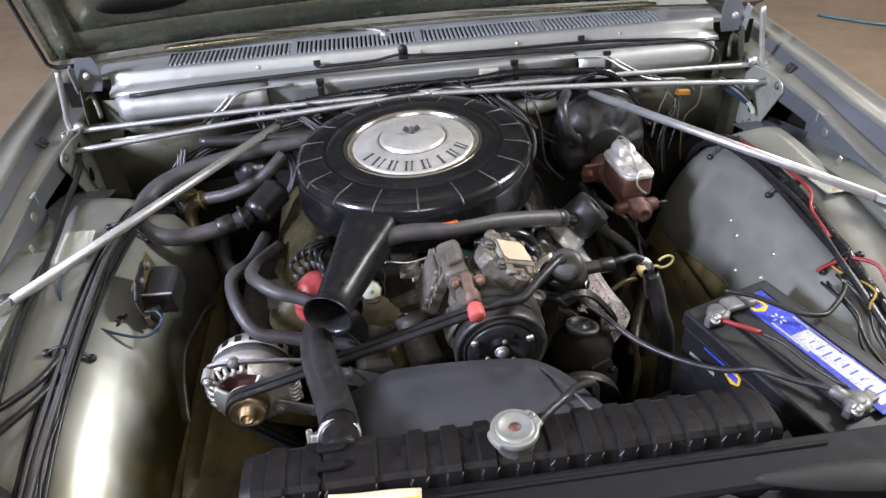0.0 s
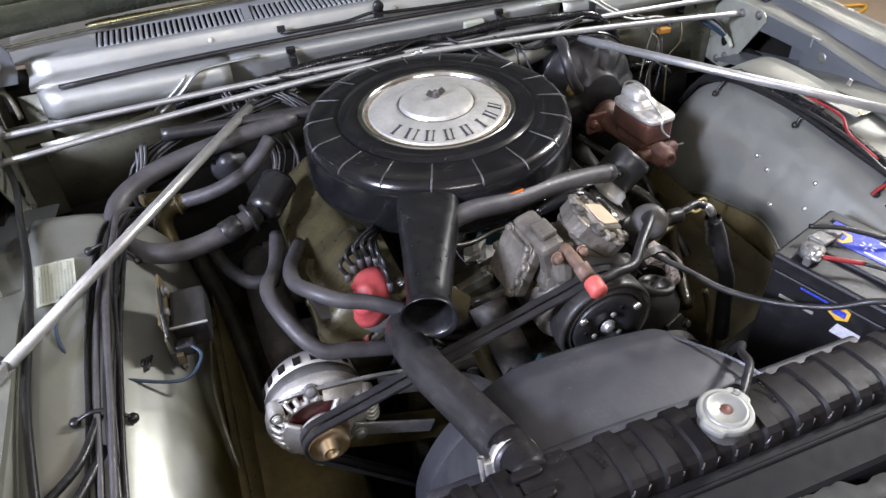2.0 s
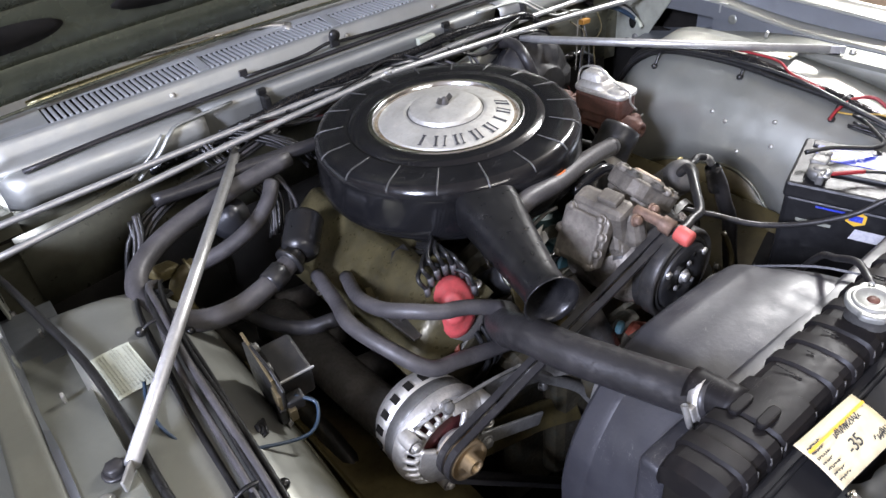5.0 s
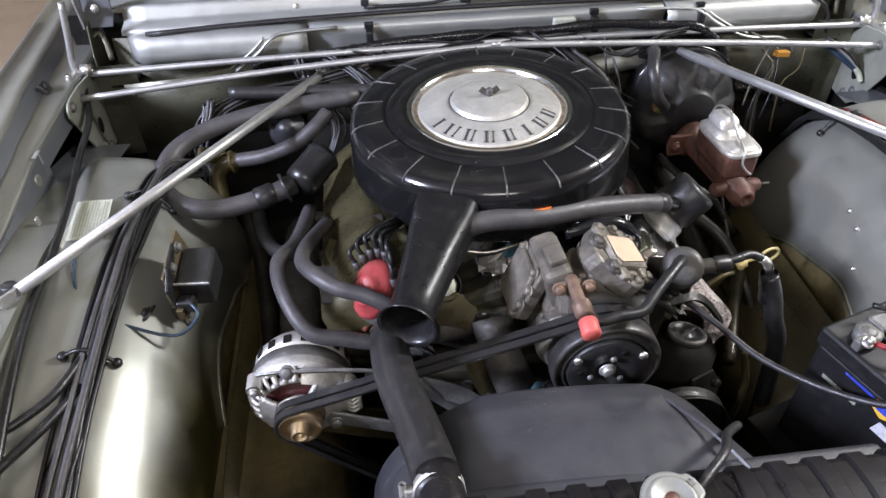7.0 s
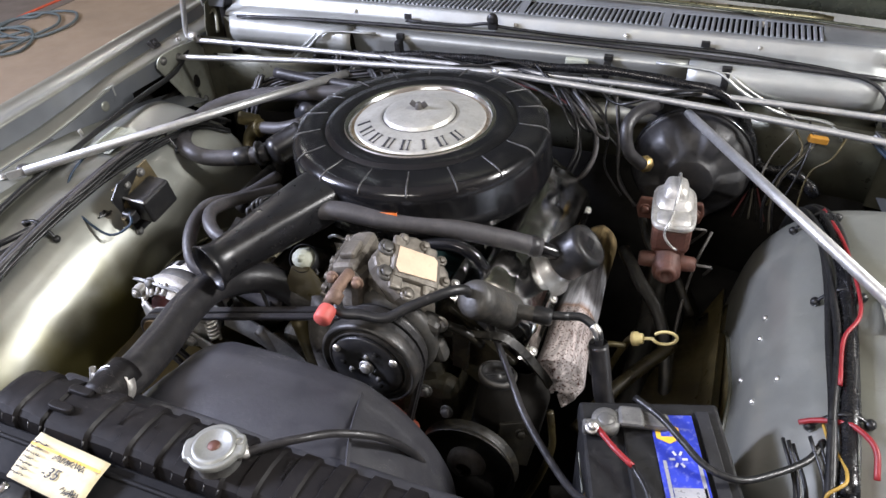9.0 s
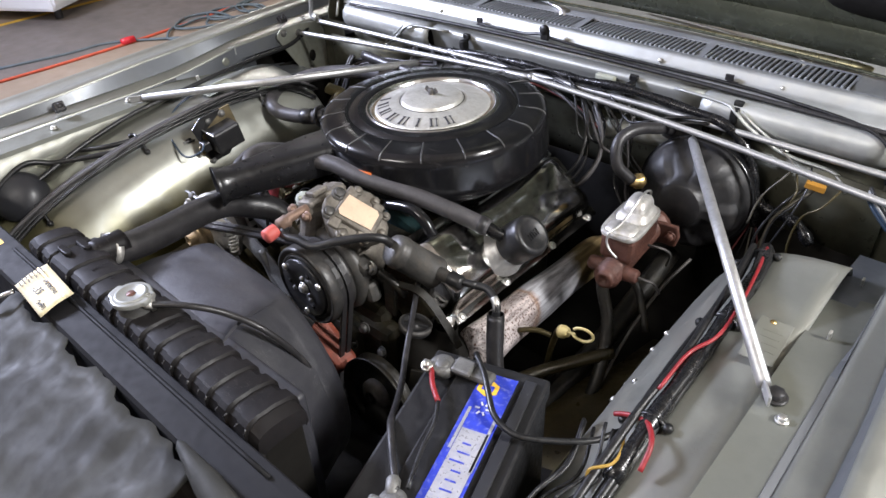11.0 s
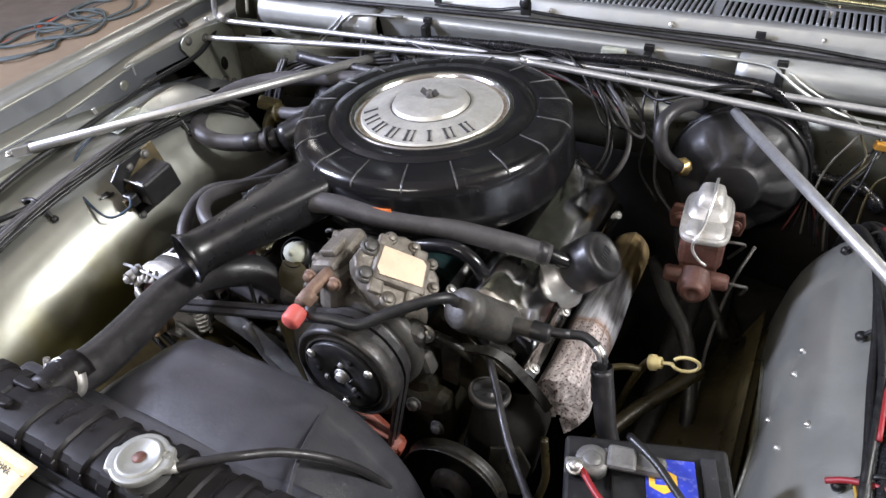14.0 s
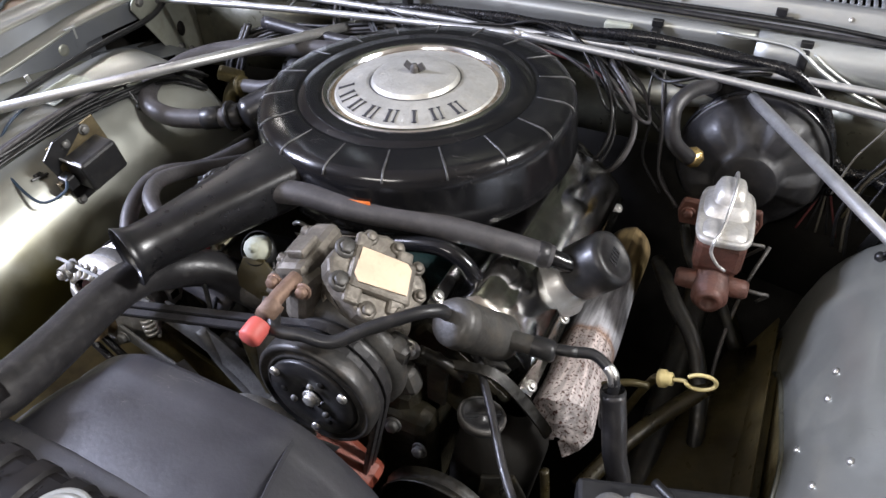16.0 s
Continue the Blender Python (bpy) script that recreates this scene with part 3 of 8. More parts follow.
def rail(s):
    """The fender's top edge, its gutter and the bolt flange inside it."""
    outer, edge, fold, wall, flat = [], [], [], [], []
    span = [0.3, 0.8, 1.0, 1.2, 1.4, 2.6]
    for y in np.linspace(0.30, 2.60, 60):
        z = float(np.interp(y, span, [0.88, 0.905, 0.919, 0.929, 0.931, 0.935]))
        o = float(np.interp(y, span, [0.96, 0.925, 0.905, 0.894, 0.906, 0.95]))
        h = float(np.interp(y, span, [0.86, 0.839, 0.832, 0.825, 0.844, 0.92]))
        zb = bead(y)
        edge.append([(side(s, o + 0.05), y, 0.40), (side(s, o + 0.045), y, z - 0.20), (side(s, o + 0.028), y, z - 0.06), (side(s, o + 0.008), y, z - 0.012), (side(s, o + 0.002), y, z - 0.001),
                     (side(s, o - 0.003), y, z + 0.001), (side(s, o - 0.008), y, z - 0.003), (side(s, lerp(o, h, 0.28)), y, z - 0.0085), (side(s, lerp(o, h, 0.55)), y, z - 0.0075), (side(s, lerp(o, h, 0.74)), y, z - 0.001), (side(s, h + 0.008), y, z), (side(s, h + 0.002), y, z - 0.002), (side(s, h), y, z - 0.006)])
        g = min(h - 0.006, float(np.interp(y, [0.95, 1.2, 1.4, 2.6], [0.828, 0.815, 0.826, 0.90])))
        outer.append([(side(s, h), y, z - 0.006), (side(s, lerp(h, g, 0.5)), y, lerp(z - 0.006, zb + 0.008, 0.5)), (side(s, g), y, zb + 0.008)])
        fold.append([(side(s, g), y, zb + 0.008), (side(s, g - 0.006), y, zb + 0.0055), (side(s, 0.794), y, zb + 0.004), (side(s, 0.788), y, zb + 0.002), (side(s, 0.785), y, zb - 0.003)])
        if y < 1.24:
            zs = shelf(y)
            step = max(0.0, min(1.0, (y - 1.0) / 0.08))
            wall.append([(side(s, 0.785), y, zb - 0.003), (side(s, lerp(0.776, 0.782, step)), y, zs + 0.003)])
            flat.append([(side(s, lerp(0.776, 0.782, step)), y, zs + 0.003), (side(s, 0.757), y, zs), (side(s, 0.722), y, zs - 0.001), (side(s, 0.7205), y, zs - 0.010)])
    fender = part("fender", crease(skin(outer, 0.002), 12), FENDER, car, "silver-grey fender with a folded edge and bolt flange")
    part("fender_edge", skin(edge, 0.002), PAINT, fender, "silver-green top of the fender with a shallow trough")
    part("fold", skin(fold, 0.002), PAINT, fender, "silver-green folded inner edge")
    part("flange_side", crease(skin(wall, 0.002), 20), FENDER, fender)
    part("flange", crease(skin(flat, 0.002), 20), FLANGE, fender, "grey-green bolt flange")
    # strip and shelf round the dark opening before the bulkhead
    ys = np.linspace(1.215, 1.60, 8)
    part("flange_strip", skin([[(side(s, 0.7852), y, bead(y) - 0.002), (side(s, 0.783), y, 0.862 - 0.03 * max(0, y - 1.3))] for y in ys], 0.002, False), FENDER, fender)
    part("clip", merge(box(0.002, 0.004, 0.040, pose(side(s, 0.783), 1.222, 0.88, 0, 0, 0), 0), box(0.006, 0.022, 0.002, pose(side(s, 0.783), 1.215, 0.899), 0)), COWL, fender)
    part("shelf", skin([[(side(s, 0.715), y, shelf(y)), (side(s, 0.76), y, shelf(y)), (side(s, 0.82), y, shelf(y) + 0.004)] for y in np.linspace(1.20, 1.42, 6)], 0.002, False), FENDER, fender)
    part("well", skin([[(side(s, 0.82), y, 0.80), (side(s, 0.82), y, 0.875)] for y in (1.20, 1.30)], 0.002, False), FENDER, fender)
    part("dimple", lathe([(0.011, 0), (0.009, 0.0015), (0.004, 0.0008), (0, 0.0008)], 18, aim((side(s, 0.7815), 1.187, 0.868), (-s, 0, 0.1))), FLANGE, fender)
    for y, d in ((1.295, 0.745), (1.083, 0.752)):
        part("tab", box(0.004, 0.008, 0.014, pose(side(s, d), y, shelf(y) + 0.008, 12, 0, 0), 0.001), STEEL, fender)
    part("flange_wall", skin([[(side(s, 0.722), y, shelf(y) - 0.002), (side(s, 0.724), y, crest(y))] for y in np.linspace(0.30, 1.20, 14)], 0.002), PAINT_DULL, car)
    # near-black boxes added so the opening before the bulkhead looks shaded
    part("recess", box(0.20, 0.30, 0.012, pose(side(s, 0.905), 1.47, 0.76), 0), NEAR_BLACK, car)
    part("recess", box(0.012, 0.34, 0.16, pose(side(s, 0.86), 1.45, 0.80), 0), NEAR_BLACK, car)
    for y, d, z in ((1.415, 0.812, 0.920), (0.761, 0.785, 0.899)):
        q = aim((side(s, d + 0.02), y, z - 0.012), (-s, 0, 0.75))
        part("bump_stop", merge(box(0.024, 0.022, 0.016, q @ pose(0, 0, 0.006), 0.003), lathe([(0.006, 0.012), (0.0065, 0.018), (0, 0.018)], 12, q)), RUBBER, fender)
    for y in (0.93,):
        part("bolt", hexnut(0.011, 0.012, aim((side(s, 0.738), y, 0.867), (0, 0, 1))), RUBBER, fender)
        part("bolt", hexnut(0.006, 0.007, aim((side(s, 0.757), y - 0.03, 0.867), (0, 0, 1))), STEEL, fender)
    part("bolt", hexnut(0.006, 0.007, aim((side(s, 0.75), 0.72, 0.868), (0, 0, 1))), STEEL, fender)
    part("bolt", hexnut(0.006, 0.01, aim((side(s, 0.80), 1.467, 0.902), (0, 0, 1))), CHROME, fender)
    return fender


for s in (-1, 1):
    ap = apron(s, "wheel_housing")
    rail(s)
    for y, d, z in ((1.065, 0.547, -0.086), (1.03, 0.5435, -0.095), (0.986, 0.529, -0.140), (0.935, 0.563, -0.063), (0.922, 0.5405, -0.102)):
        if s > 0:
            part("rivet", lathe([(0.0048, 0), (0.0044, 0.002), (0.0024, 0.0034), (0, 0.0037)], 12, aim((side(s, d), y, crest(y) + z), (-1, 0, 0.45))), STEEL, ap)


def cowl():
    """Panel under the windscreen with its slotted air intake."""
    half = 0.587
    body = car
    # front lip, step and trough
    def row(x):
        w = -0.012 * ((x - CX) / 0.7) ** 2
        return [(x, 1.560 + w, 0.945), (x, 1.566 + w, 0.954), (x, 1.590 + w, 0.957), (x, 1.596 + w, 0.962), (x, 1.602 + w, 0.976), (x, 1.606 + w, 0.982), (x, 1.612 + w, 0.984), (x, 1.617 + w, 0.981)]
    cw = part("cowl_panel", skin([row(x) for x in np.linspace(CX - 0.71, CX + 0.71, 33)], 0.002), COWL, body, "pale grey cowl panel with a slotted air intake")
    # field of slats: bars before, behind and between the four sections
    def slab(x0, x1, y0, y1, z0=0.979):
        rows = []
        for x in np.linspace(x0, x1, max(2, int((x1 - x0) / 0.06) + 2)):
            w = -0.012 * ((x - CX) / 0.7) ** 2
            rows.append([(x, y0 + w, z0 + (y0 - 1.617) * 0.1), (x, y1 + w, z0 + (y1 - 1.617) * 0.1)])
        return skin(rows, 0.003, False)
    bars = [slab(CX - 0.74, CX + 0.74, 1.615, 1.628), slab(CX - 0.74, CX + 0.74, 1.694, 1.80)]
    for x0, x1 in ((CX - 0.74, CX - half), (CX + half, CX + 0.74)):
        part("cowl_corner", slab(x0, x1, 1.628, 1.694), COWL, cw)
    part("grille_frame", merge(*bars), GRILLE, cw)
    n = 4
    gap = 0.016
    width = (2 * half - 3 * gap) / n
    slat = None
    for k in range(n):
        a = CX - half + k * (width + gap)
        if k:
            part("grille_bar", slab(a - gap, a, 1.628, 1.694), GRILLE, cw)
        m = 26
        for i in range(m):
            x = a + (i + 0.62) * width / m
            w = -0.012 * ((x - CX) / 0.7) ** 2
            if slat is None:
                slat = part("slat", box(width / m * 0.56, 0.070, 0.006, None, 0.0012, 1), GRILLE, cw)
                ob = slat
            else:
                ob = new("slat", slat.data)
                ob.parent = cw
            ob.location = (x, 1.661 + w, 0.981)
    # near-black sheet added under the slats so the slots look shaded
    part("slot_backing", merge(box(1.3, 0.20, 0.004, pose(CX, 1.70, 0.955), 0), box(1.3, 0.004, 0.06, pose(CX, 1.79, 0.955), 0)), NEAR_BLACK, cw)
    for x in (-0.124, 0.502):
        part("clip", merge(box(0.016, 0.006, 0.012, pose(x, 1.583, 0.968), 0.001), box(0.022, 0.012, 0.003, pose(x + 0.008, 1.578, 0.961), 0.001)), RUBBER, cw)
    part("clip", merge(box(0.022, 0.008, 0.026, pose(0.076, 1.572, 0.974), 0.003), lathe([(0.011, 0), (0.011, 0.008), (0, 0.008)], 12, aim((0.076, 1.572, 0.986), (0, -1, 0)))), SATIN_BLACK, cw)
    for x in (-0.26, 0.60, 0.12, 0.35):
        part("screw", hexnut(0.004, 0.004, aim((x, 1.594, 0.966), (0, -1, 0.5))), STEEL, cw)
    # plenum under the cowl: bulged sheet with a folded seam that runs down to both sides
    prof = [(1.556, 0.947), (1.540, 0.949), (1.526, 0.945), (1.517, 0.934), (1.514, 0.918), (1.518, 0.903), (1.530, 0.890), (1.548, 0.880)]
    for s in (-1, 1):
        rows = []
        for k, d in enumerate(np.linspace(0.702, 0.36, 16)):
            e = 1.0 if d < 0.68 else max(0.25, (0.702 - d) / 0.022)
            rows.append([(side(s, d), 1.556 + (y - 1.556) * e, 0.915 + (z - 0.915) * (0.75 + 0.25 * e)) for y, z in prof])
        part("plenum", skin(rows, 0.002), COWL, car, "bright silver rounded plenum under the cowl")
        line = [(0.30, 1.528, 0.945), (0.40, 1.520, 0.944), (0.430, 1.509, 0.937), (0.455, 1.505, 0.920), (0.50, 1.506, 0.895), (0.527, 1.509, 0.883), (0.556, 1.514, 0.875), (0.615, 1.516, 0.870), (0.638, 1.510, 0.858), (0.65, 1.51, 0.84)]
        if s < 0:
            line = line[:3] + [(0.455, 1.506, 0.914), (0.485, 1.508, 0.892), (0.505, 1.511, 0.877)]
        part("seam", sweep([(side(s, d), y, z) for d, y, z in line], 0.0045, 8, 4, 0.6), COWL, car, "folded seam of the plenum")
        part("seam_lip", sweep([(side(s, d + 0.012), y + 0.004, z + 0.002) for d, y, z in line[2:6]], 0.003, 8, 4, 0.6), COWL, car)
    rows = [[(x, 1.556, 0.947), (x, 1.536, 0.945), (x, 1.531, 0.938), (x, 1.536, 0.925), (x, 1.541, 0.895), (x, 1.55, 0.85)] for x in np.linspace(CX - 0.36, CX + 0.36, 12)]
    part("plenum", skin(rows, 0.002), COWL, car)
    # weather strip lying in the trough
    part("weather_strip", sweep([(CX - 0.66, 1.530, 0.953), (CX - 0.4, 1.553, 0.955), (CX, 1.562, 0.957), (CX + 0.4, 1.553, 0.955), (CX + 0.70, 1.535, 0.953)], 0.006, 8, 6, 0.7), RUBBER, car, "black rubber weather strip")
    part("firewall", skin([[(x, 1.575, 0.93), (x, 1.57, 0.80), (x, 1.565, 0.71)] for x in np.linspace(CX - 0.74, CX + 0.74, 14)], 0.002), PAINT_DARK, car, "olive firewall darkened for shade, with grimy patches")
    part("toe_board", skin([[(x, 1.565, 0.71), (x, 1.56, 0.6), (x, 1.5, 0.4), (x, 1.3, 0.3)] for x in np.linspace(CX - 0.74, CX + 0.74, 14)], 0.002), NEAR_BLACK, car, "black lower firewall")
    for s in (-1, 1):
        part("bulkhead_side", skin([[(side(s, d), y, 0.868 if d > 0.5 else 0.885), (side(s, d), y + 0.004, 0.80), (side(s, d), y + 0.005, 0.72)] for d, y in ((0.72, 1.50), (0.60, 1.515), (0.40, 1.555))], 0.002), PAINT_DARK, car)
        part("toe_board", skin([[(side(s, d), y + 0.005, 0.72), (side(s, d), y - 0.02, 0.5)] for d, y in ((0.72, 1.50), (0.60, 1.515), (0.40, 1.555))], 0.002), NEAR_BLACK, car)
        # oily shelf over the suspension, between engine and wheel housing
        shelf_rows = []
        for y in np.linspace(0.62, 1.27, 16):
            d = float(np.interp(y, [0.62, 0.93, 1.17, 1.27], [0.335, 0.345, 0.425, 0.45]))
            shelf_rows.append([(side(s, d - 0.02), y, 0.44), (side(s, d), y, 0.535 + 0.006 * math.sin(y * 31)), (side(s, d + 0.05), y, 0.553), (side(s, 0.47), y, 0.560 + 0.006 * math.sin(y * 23)), (side(s, 0.515), y, 0.60)])
        # the left shelf's stronger light is put into its lighter brown
        part("spring_tower", skin(shelf_rows, 0.003), FLAP if s > 0 else UNDER, car, "oily brown shelf over the suspension")


cowl()


def hinge(s):
    """Hood hinge with its side bracket plate."""
    poly = [(1.352, 0.884), (1.356, 0.896), (1.366, 0.904), (1.380, 0.907), (1.43, 0.906), (1.49, 0.898), (1.515, 0.87), (1.515, 0.74), (1.455, 0.735), (1.432, 0.752)]
    bm = prism(poly, 0.004, Matrix(((0, 0, 1, side(s, 0.777)), (1, 0, 0, 0), (0, 1, 0, 0), (0, 0, 0, 1))), 0.0012)
    br = part("bracket", bm, BRACKET, car, "olive-grey bracket plate with an oval hole")
    x = side(s, 0.777) + (0.004 if s < 0 else 0)
    # near-black disc painted for the shaded oval hole
    part("hole", lathe([(0, 0), (0.011, 0), (0.011, 0.0008), (0, 0.0008)], 20, aim((x, 1.462, 0.806), (-s, 0, 0)) @ Matrix.Diagonal((1.0, 1.5, 1, 1)) @ Matrix.Rotation(radians(90), 4, "Z")), NEAR_BLACK, br)
    for y, z in ((1.375, 0.893), (1.45, 0.768), (1.475, 0.752), (1.425, 0.882)):
        part("bolt", hexnut(0.0075, 0.006, aim((x, y, z), (-s, 0, 0))), LEAD, br)
    part("return_flange", skin([[(side(s, 0.777), 1.515, 0.90), (side(s, 0.777), 1.515, 0.70)], [(side(s, 0.70), 1.53, 0.895), (side(s, 0.70), 1.53, 0.70)]], 0.002, False), PAINT_DARK, br)
    # hinge arm on top
    prof = [(-0.024, 0.0), (0.020, 0.0), (0.026, 0.02), (0.025, 0.055), (0.015, 0.075), (-0.018, 0.075), (-0.026, 0.055), (-0.028, 0.02)]
    arm = part("hinge", prism(prof, 0.004, Matrix.Translation((side(s, 0.748), 1.572, 0.955)) @ Matrix.Rotation(radians(80), 4, "X"), 0.001), FENDER, car, "grey pressed steel hood hinge")
    part("hinge_lip", box(0.004, 0.022, 0.06, pose(side(s, 0.776), 1.560, 0.99, 10), 0.001), RODS, arm)
    part("bolt", hexnut(0.006, 0.007, aim((side(s, 0.748), 1.562, 0.995), (0, -1, 0.2))), STEEL, arm)
    # near-black plates added so the gap round the hinge looks shaded
    part("hinge_well", box(0.12, 0.004, 0.13, pose(side(s, 0.765), 1.612, 0.90), 0), NEAR_BLACK, arm)
    part("well_floor", box(0.12, 0.10, 0.004, pose(side(s, 0.765), 1.57, 0.855), 0), NEAR_BLACK, arm)
    part("hinge_plate", prism([(1.535, 0.86), (1.60, 0.86), (1.605, 0.95), (1.585, 0.975), (1.555, 0.965), (1.538, 0.915)], 0.003, Matrix(((0, 0, 1, side(s, 0.772)), (1, 0, 0, 0), (0, 1, 0, 0), (0, 0, 0, 1))), 0.0008), PAINT_DARK, arm, "hinge plate darkened for shade")
    part("hinge_link", sweep([(side(s, 0.742), 1.545, 0.90), (side(s, 0.748), 1.56, 0.93), (side(s, 0.760), 1.572, 0.945), (side(s, 0.775), 1.565, 0.935)], 0.005, 8, 5, 0.5), PAINT_DARK, arm, "curved hinge link")
    part("hinge_spring", sweep([(side(s, 0.738 + 0.010 * math.cos(k * 1.05)), 1.575 + 0.004 * k / 6, 0.872 + 0.010 * math.sin(k * 1.05)) for k in range(30)], 0.0022, 6, 2), SATIN_BLACK, arm)
    part("hinge_lug", lathe([(0.006, -0.01), (0.011, -0.01), (0.011, 0.01), (0.006, 0.01)], 14, aim((side(s, 0.775), 1.497, 0.905), (1, 0, 0))), STEEL, arm)


for s in (-1, 1):
    hinge(s)


def hood():
    """Raised hood: bowed rear edge, inner panel with dark patches for the long openings between the ribs."""
    def at(d, u, lift=0.0):
        # d across from the middle, u from the rear edge up to the front edge
        bow = -0.06 * (d / 0.8) ** 2
        y = 1.705 + bow - 0.62 * u * 0.55 + 0.0
        z = 1.008 - 0.012 * (d / 0.8) ** 2 + u * 1.0
        return (CX + d, y + lift * 0.9, z + lift * 0.4)
    ds = np.linspace(-0.85, 0.85, 29)
    us = np.linspace(0, 1.15, 18)
    panel = part("hood", skin([[at(d, u, 0.022) for d in ds] for u in us], 0.002), HOOD, car, "raised hood seen from its dark olive underside")
    rib = []
    def strip(pts, w, h=0.016):
        c = spline(pts, 5)
        rows = []
        for i, p in enumerate(c):
            t = (c[min(i + 1, len(c) - 1)] - c[max(0, i - 1)]).normalized()
            n = Vector((0, -0.9, -0.35)).normalized()
            q = t.cross(n).normalized()
            rows.append([p - q * w + n * 0.0 - n * h, p - q * w * 0.75, p + q * w * 0.75, p + q * w - n * h])
        return skin(rows, 0.0015)
    part("rib", strip([at(d, 0.045) for d in np.linspace(-0.82, 0.82, 15)], 0.04), HOOD, panel)
    part("rib", strip([at(d, 0.20) for d in np.linspace(-0.82, 0.82, 15)], 0.045), HOOD, panel)
    for s in (-1, 1):
        part("rib", strip([at(s * 0.80, u) for u in np.linspace(0.02, 1.1, 8)], 0.04), HOOD, panel)
        part("rib", strip([at(s * (0.42 + 0.1 * u), u) for u in np.linspace(0.2, 1.1, 8)], 0.04), HOOD, panel)
    # near-black patches laid on the panel imitate shaded openings
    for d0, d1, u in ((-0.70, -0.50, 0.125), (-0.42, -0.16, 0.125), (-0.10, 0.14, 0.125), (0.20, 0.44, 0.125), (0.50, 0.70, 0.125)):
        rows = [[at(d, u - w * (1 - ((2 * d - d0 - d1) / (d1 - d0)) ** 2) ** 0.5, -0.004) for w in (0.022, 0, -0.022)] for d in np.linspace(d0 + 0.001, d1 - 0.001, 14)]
        part("opening", skin(rows, 0.001), NEAR_BLACK, panel)
    part("inner_panel", skin([[at(d, u, 0.002) for d in np.linspace(-0.80, 0.80, 15)] for u in (0.03, 0.12, 0.22)], 0.0015), HOOD, panel)
    part("edge_strip", sweep([at(d, -0.004) for d in np.linspace(-0.84, 0.84, 15)], 0.003, 8, 3), HOOD, panel, "folded rear edge of the hood")
    for s in (-1, 1):
        part("corner_seal", sweep([at(s * 0.80, -0.004), at(s * 0.845, 0.004), at(s * 0.852, 0.05), at(s * 0.852, 0.3)], 0.005, 8, 5), RUBBER, panel)


hood()


def screen():
    """Foot of the windscreen behind the cowl."""
    rows = [[(x, 1.80 - 0.05 * ((x - CX) / 0.7) ** 2 + 0.5 * u, 0.985 + 0.35 * u) for u in (0, 0.5, 1)] for x in np.linspace(CX - 0.72, CX + 0.72, 15)]
    ws = part("windscreen", skin(rows, 0.005), GLASS, car, "dark windscreen glass in a bright moulding")
    part("moulding", sweep([(x, 1.722 - 0.05 * ((x - CX) / 0.7) ** 2, 1.000) for x in np.linspace(CX - 0.60, CX + 0.60, 11)], lambda t: 0.004 + 0.007 * (2 * t - 1) ** 2 if 0.01 < t < 0.99 else 0.006, 10, 4, 0.7), MOULDING, ws, "yellowish bright moulding")
    for x in (0.04, 0.60):
        w = thing("windscreen_wiper", (x, 1.70, 0.975), "silver windscreen wiper arm on the cowl", "wiper", "windscreen wipers")
        part("pivot", lathe([(0, 0.02), (0.012, 0.018), (0.016, 0.008), (0.018, 0)], 16, pose(x, 1.705, 0.972)), STEEL, w)
        part("arm", sweep([(x, 1.705, 0.988), (x - 0.05, 1.72, 0.995), (x - 0.18, 1.745, 1.0), (x - 0.36, 1.77, 1.005)], lambda t: 0.009 - 0.005 * t, 8, 4, 0.6), STEEL, w)


screen()

# front cross panel, underbody and dark pan
support = part("radiator_support", skin([[(x, 0.4862, 0.861), (x, 0.484, 0.8625), (x, 0.470, 0.8615), (x, 0.436, 0.857), (x, 0.432, 0.852), (x, 0.430, 0.80)] for x in np.linspace(CX - 0.72, CX + 0.72, 12)], 0.003, False), SUPPORT, car, "black painted radiator support panel")
part("edge_bead", sweep([(x, 0.472, 0.8625) for x in np.linspace(CX - 0.34, CX + 0.36, 8)], 0.0032, 8, 2), SUPPORT, support)
part("sticker", box(0.07, 0.022, 0.0008, pose(-0.292, 0.462, 0.8605, 4), 0), YELLOW, support, "bright yellow sticker")
part("rust_patch", box(0.022, 0.010, 0.0008, pose(0.56, 0.452, 0.8595, 4), 0), RUST, support)
part("front_panel", skin([[(CX - 0.9, 0.05, 0.66), (CX - 0.9, 0.38, 0.70)], [(CX + 0.9, 0.05, 0.66), (CX + 0.9, 0.38, 0.70)]], 0.003, False), NEAR_BLACK, car)
part("underbody", box(1.9, 1.6, 0.01, pose(CX, 0.9, 0.28), 0), NEAR_BLACK, car)
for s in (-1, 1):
    part("frame_rail", box(0.09, 1.3, 0.11, pose(side(s, 0.40), 0.95, 0.42), 0.01), NEAR_BLACK, car)
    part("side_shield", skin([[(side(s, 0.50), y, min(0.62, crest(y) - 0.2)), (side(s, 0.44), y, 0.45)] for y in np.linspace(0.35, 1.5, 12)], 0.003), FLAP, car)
# near-black panels added to close gaps to the floor, so they look dark
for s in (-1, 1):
    part("outer_fill", box(0.01, 1.36, 0.52, pose(side(s, 0.80), 0.98, 0.54), 0), NEAR_BLACK, car)
    part("rear_fill", box(0.34, 0.01, 0.60, pose(side(s, 0.66), 1.60, 0.56), 0), NEAR_BLACK, car)
part("front_fill", box(1.5, 0.01, 0.36, pose(CX, 0.44, 0.61), 0), NEAR_BLACK, car)


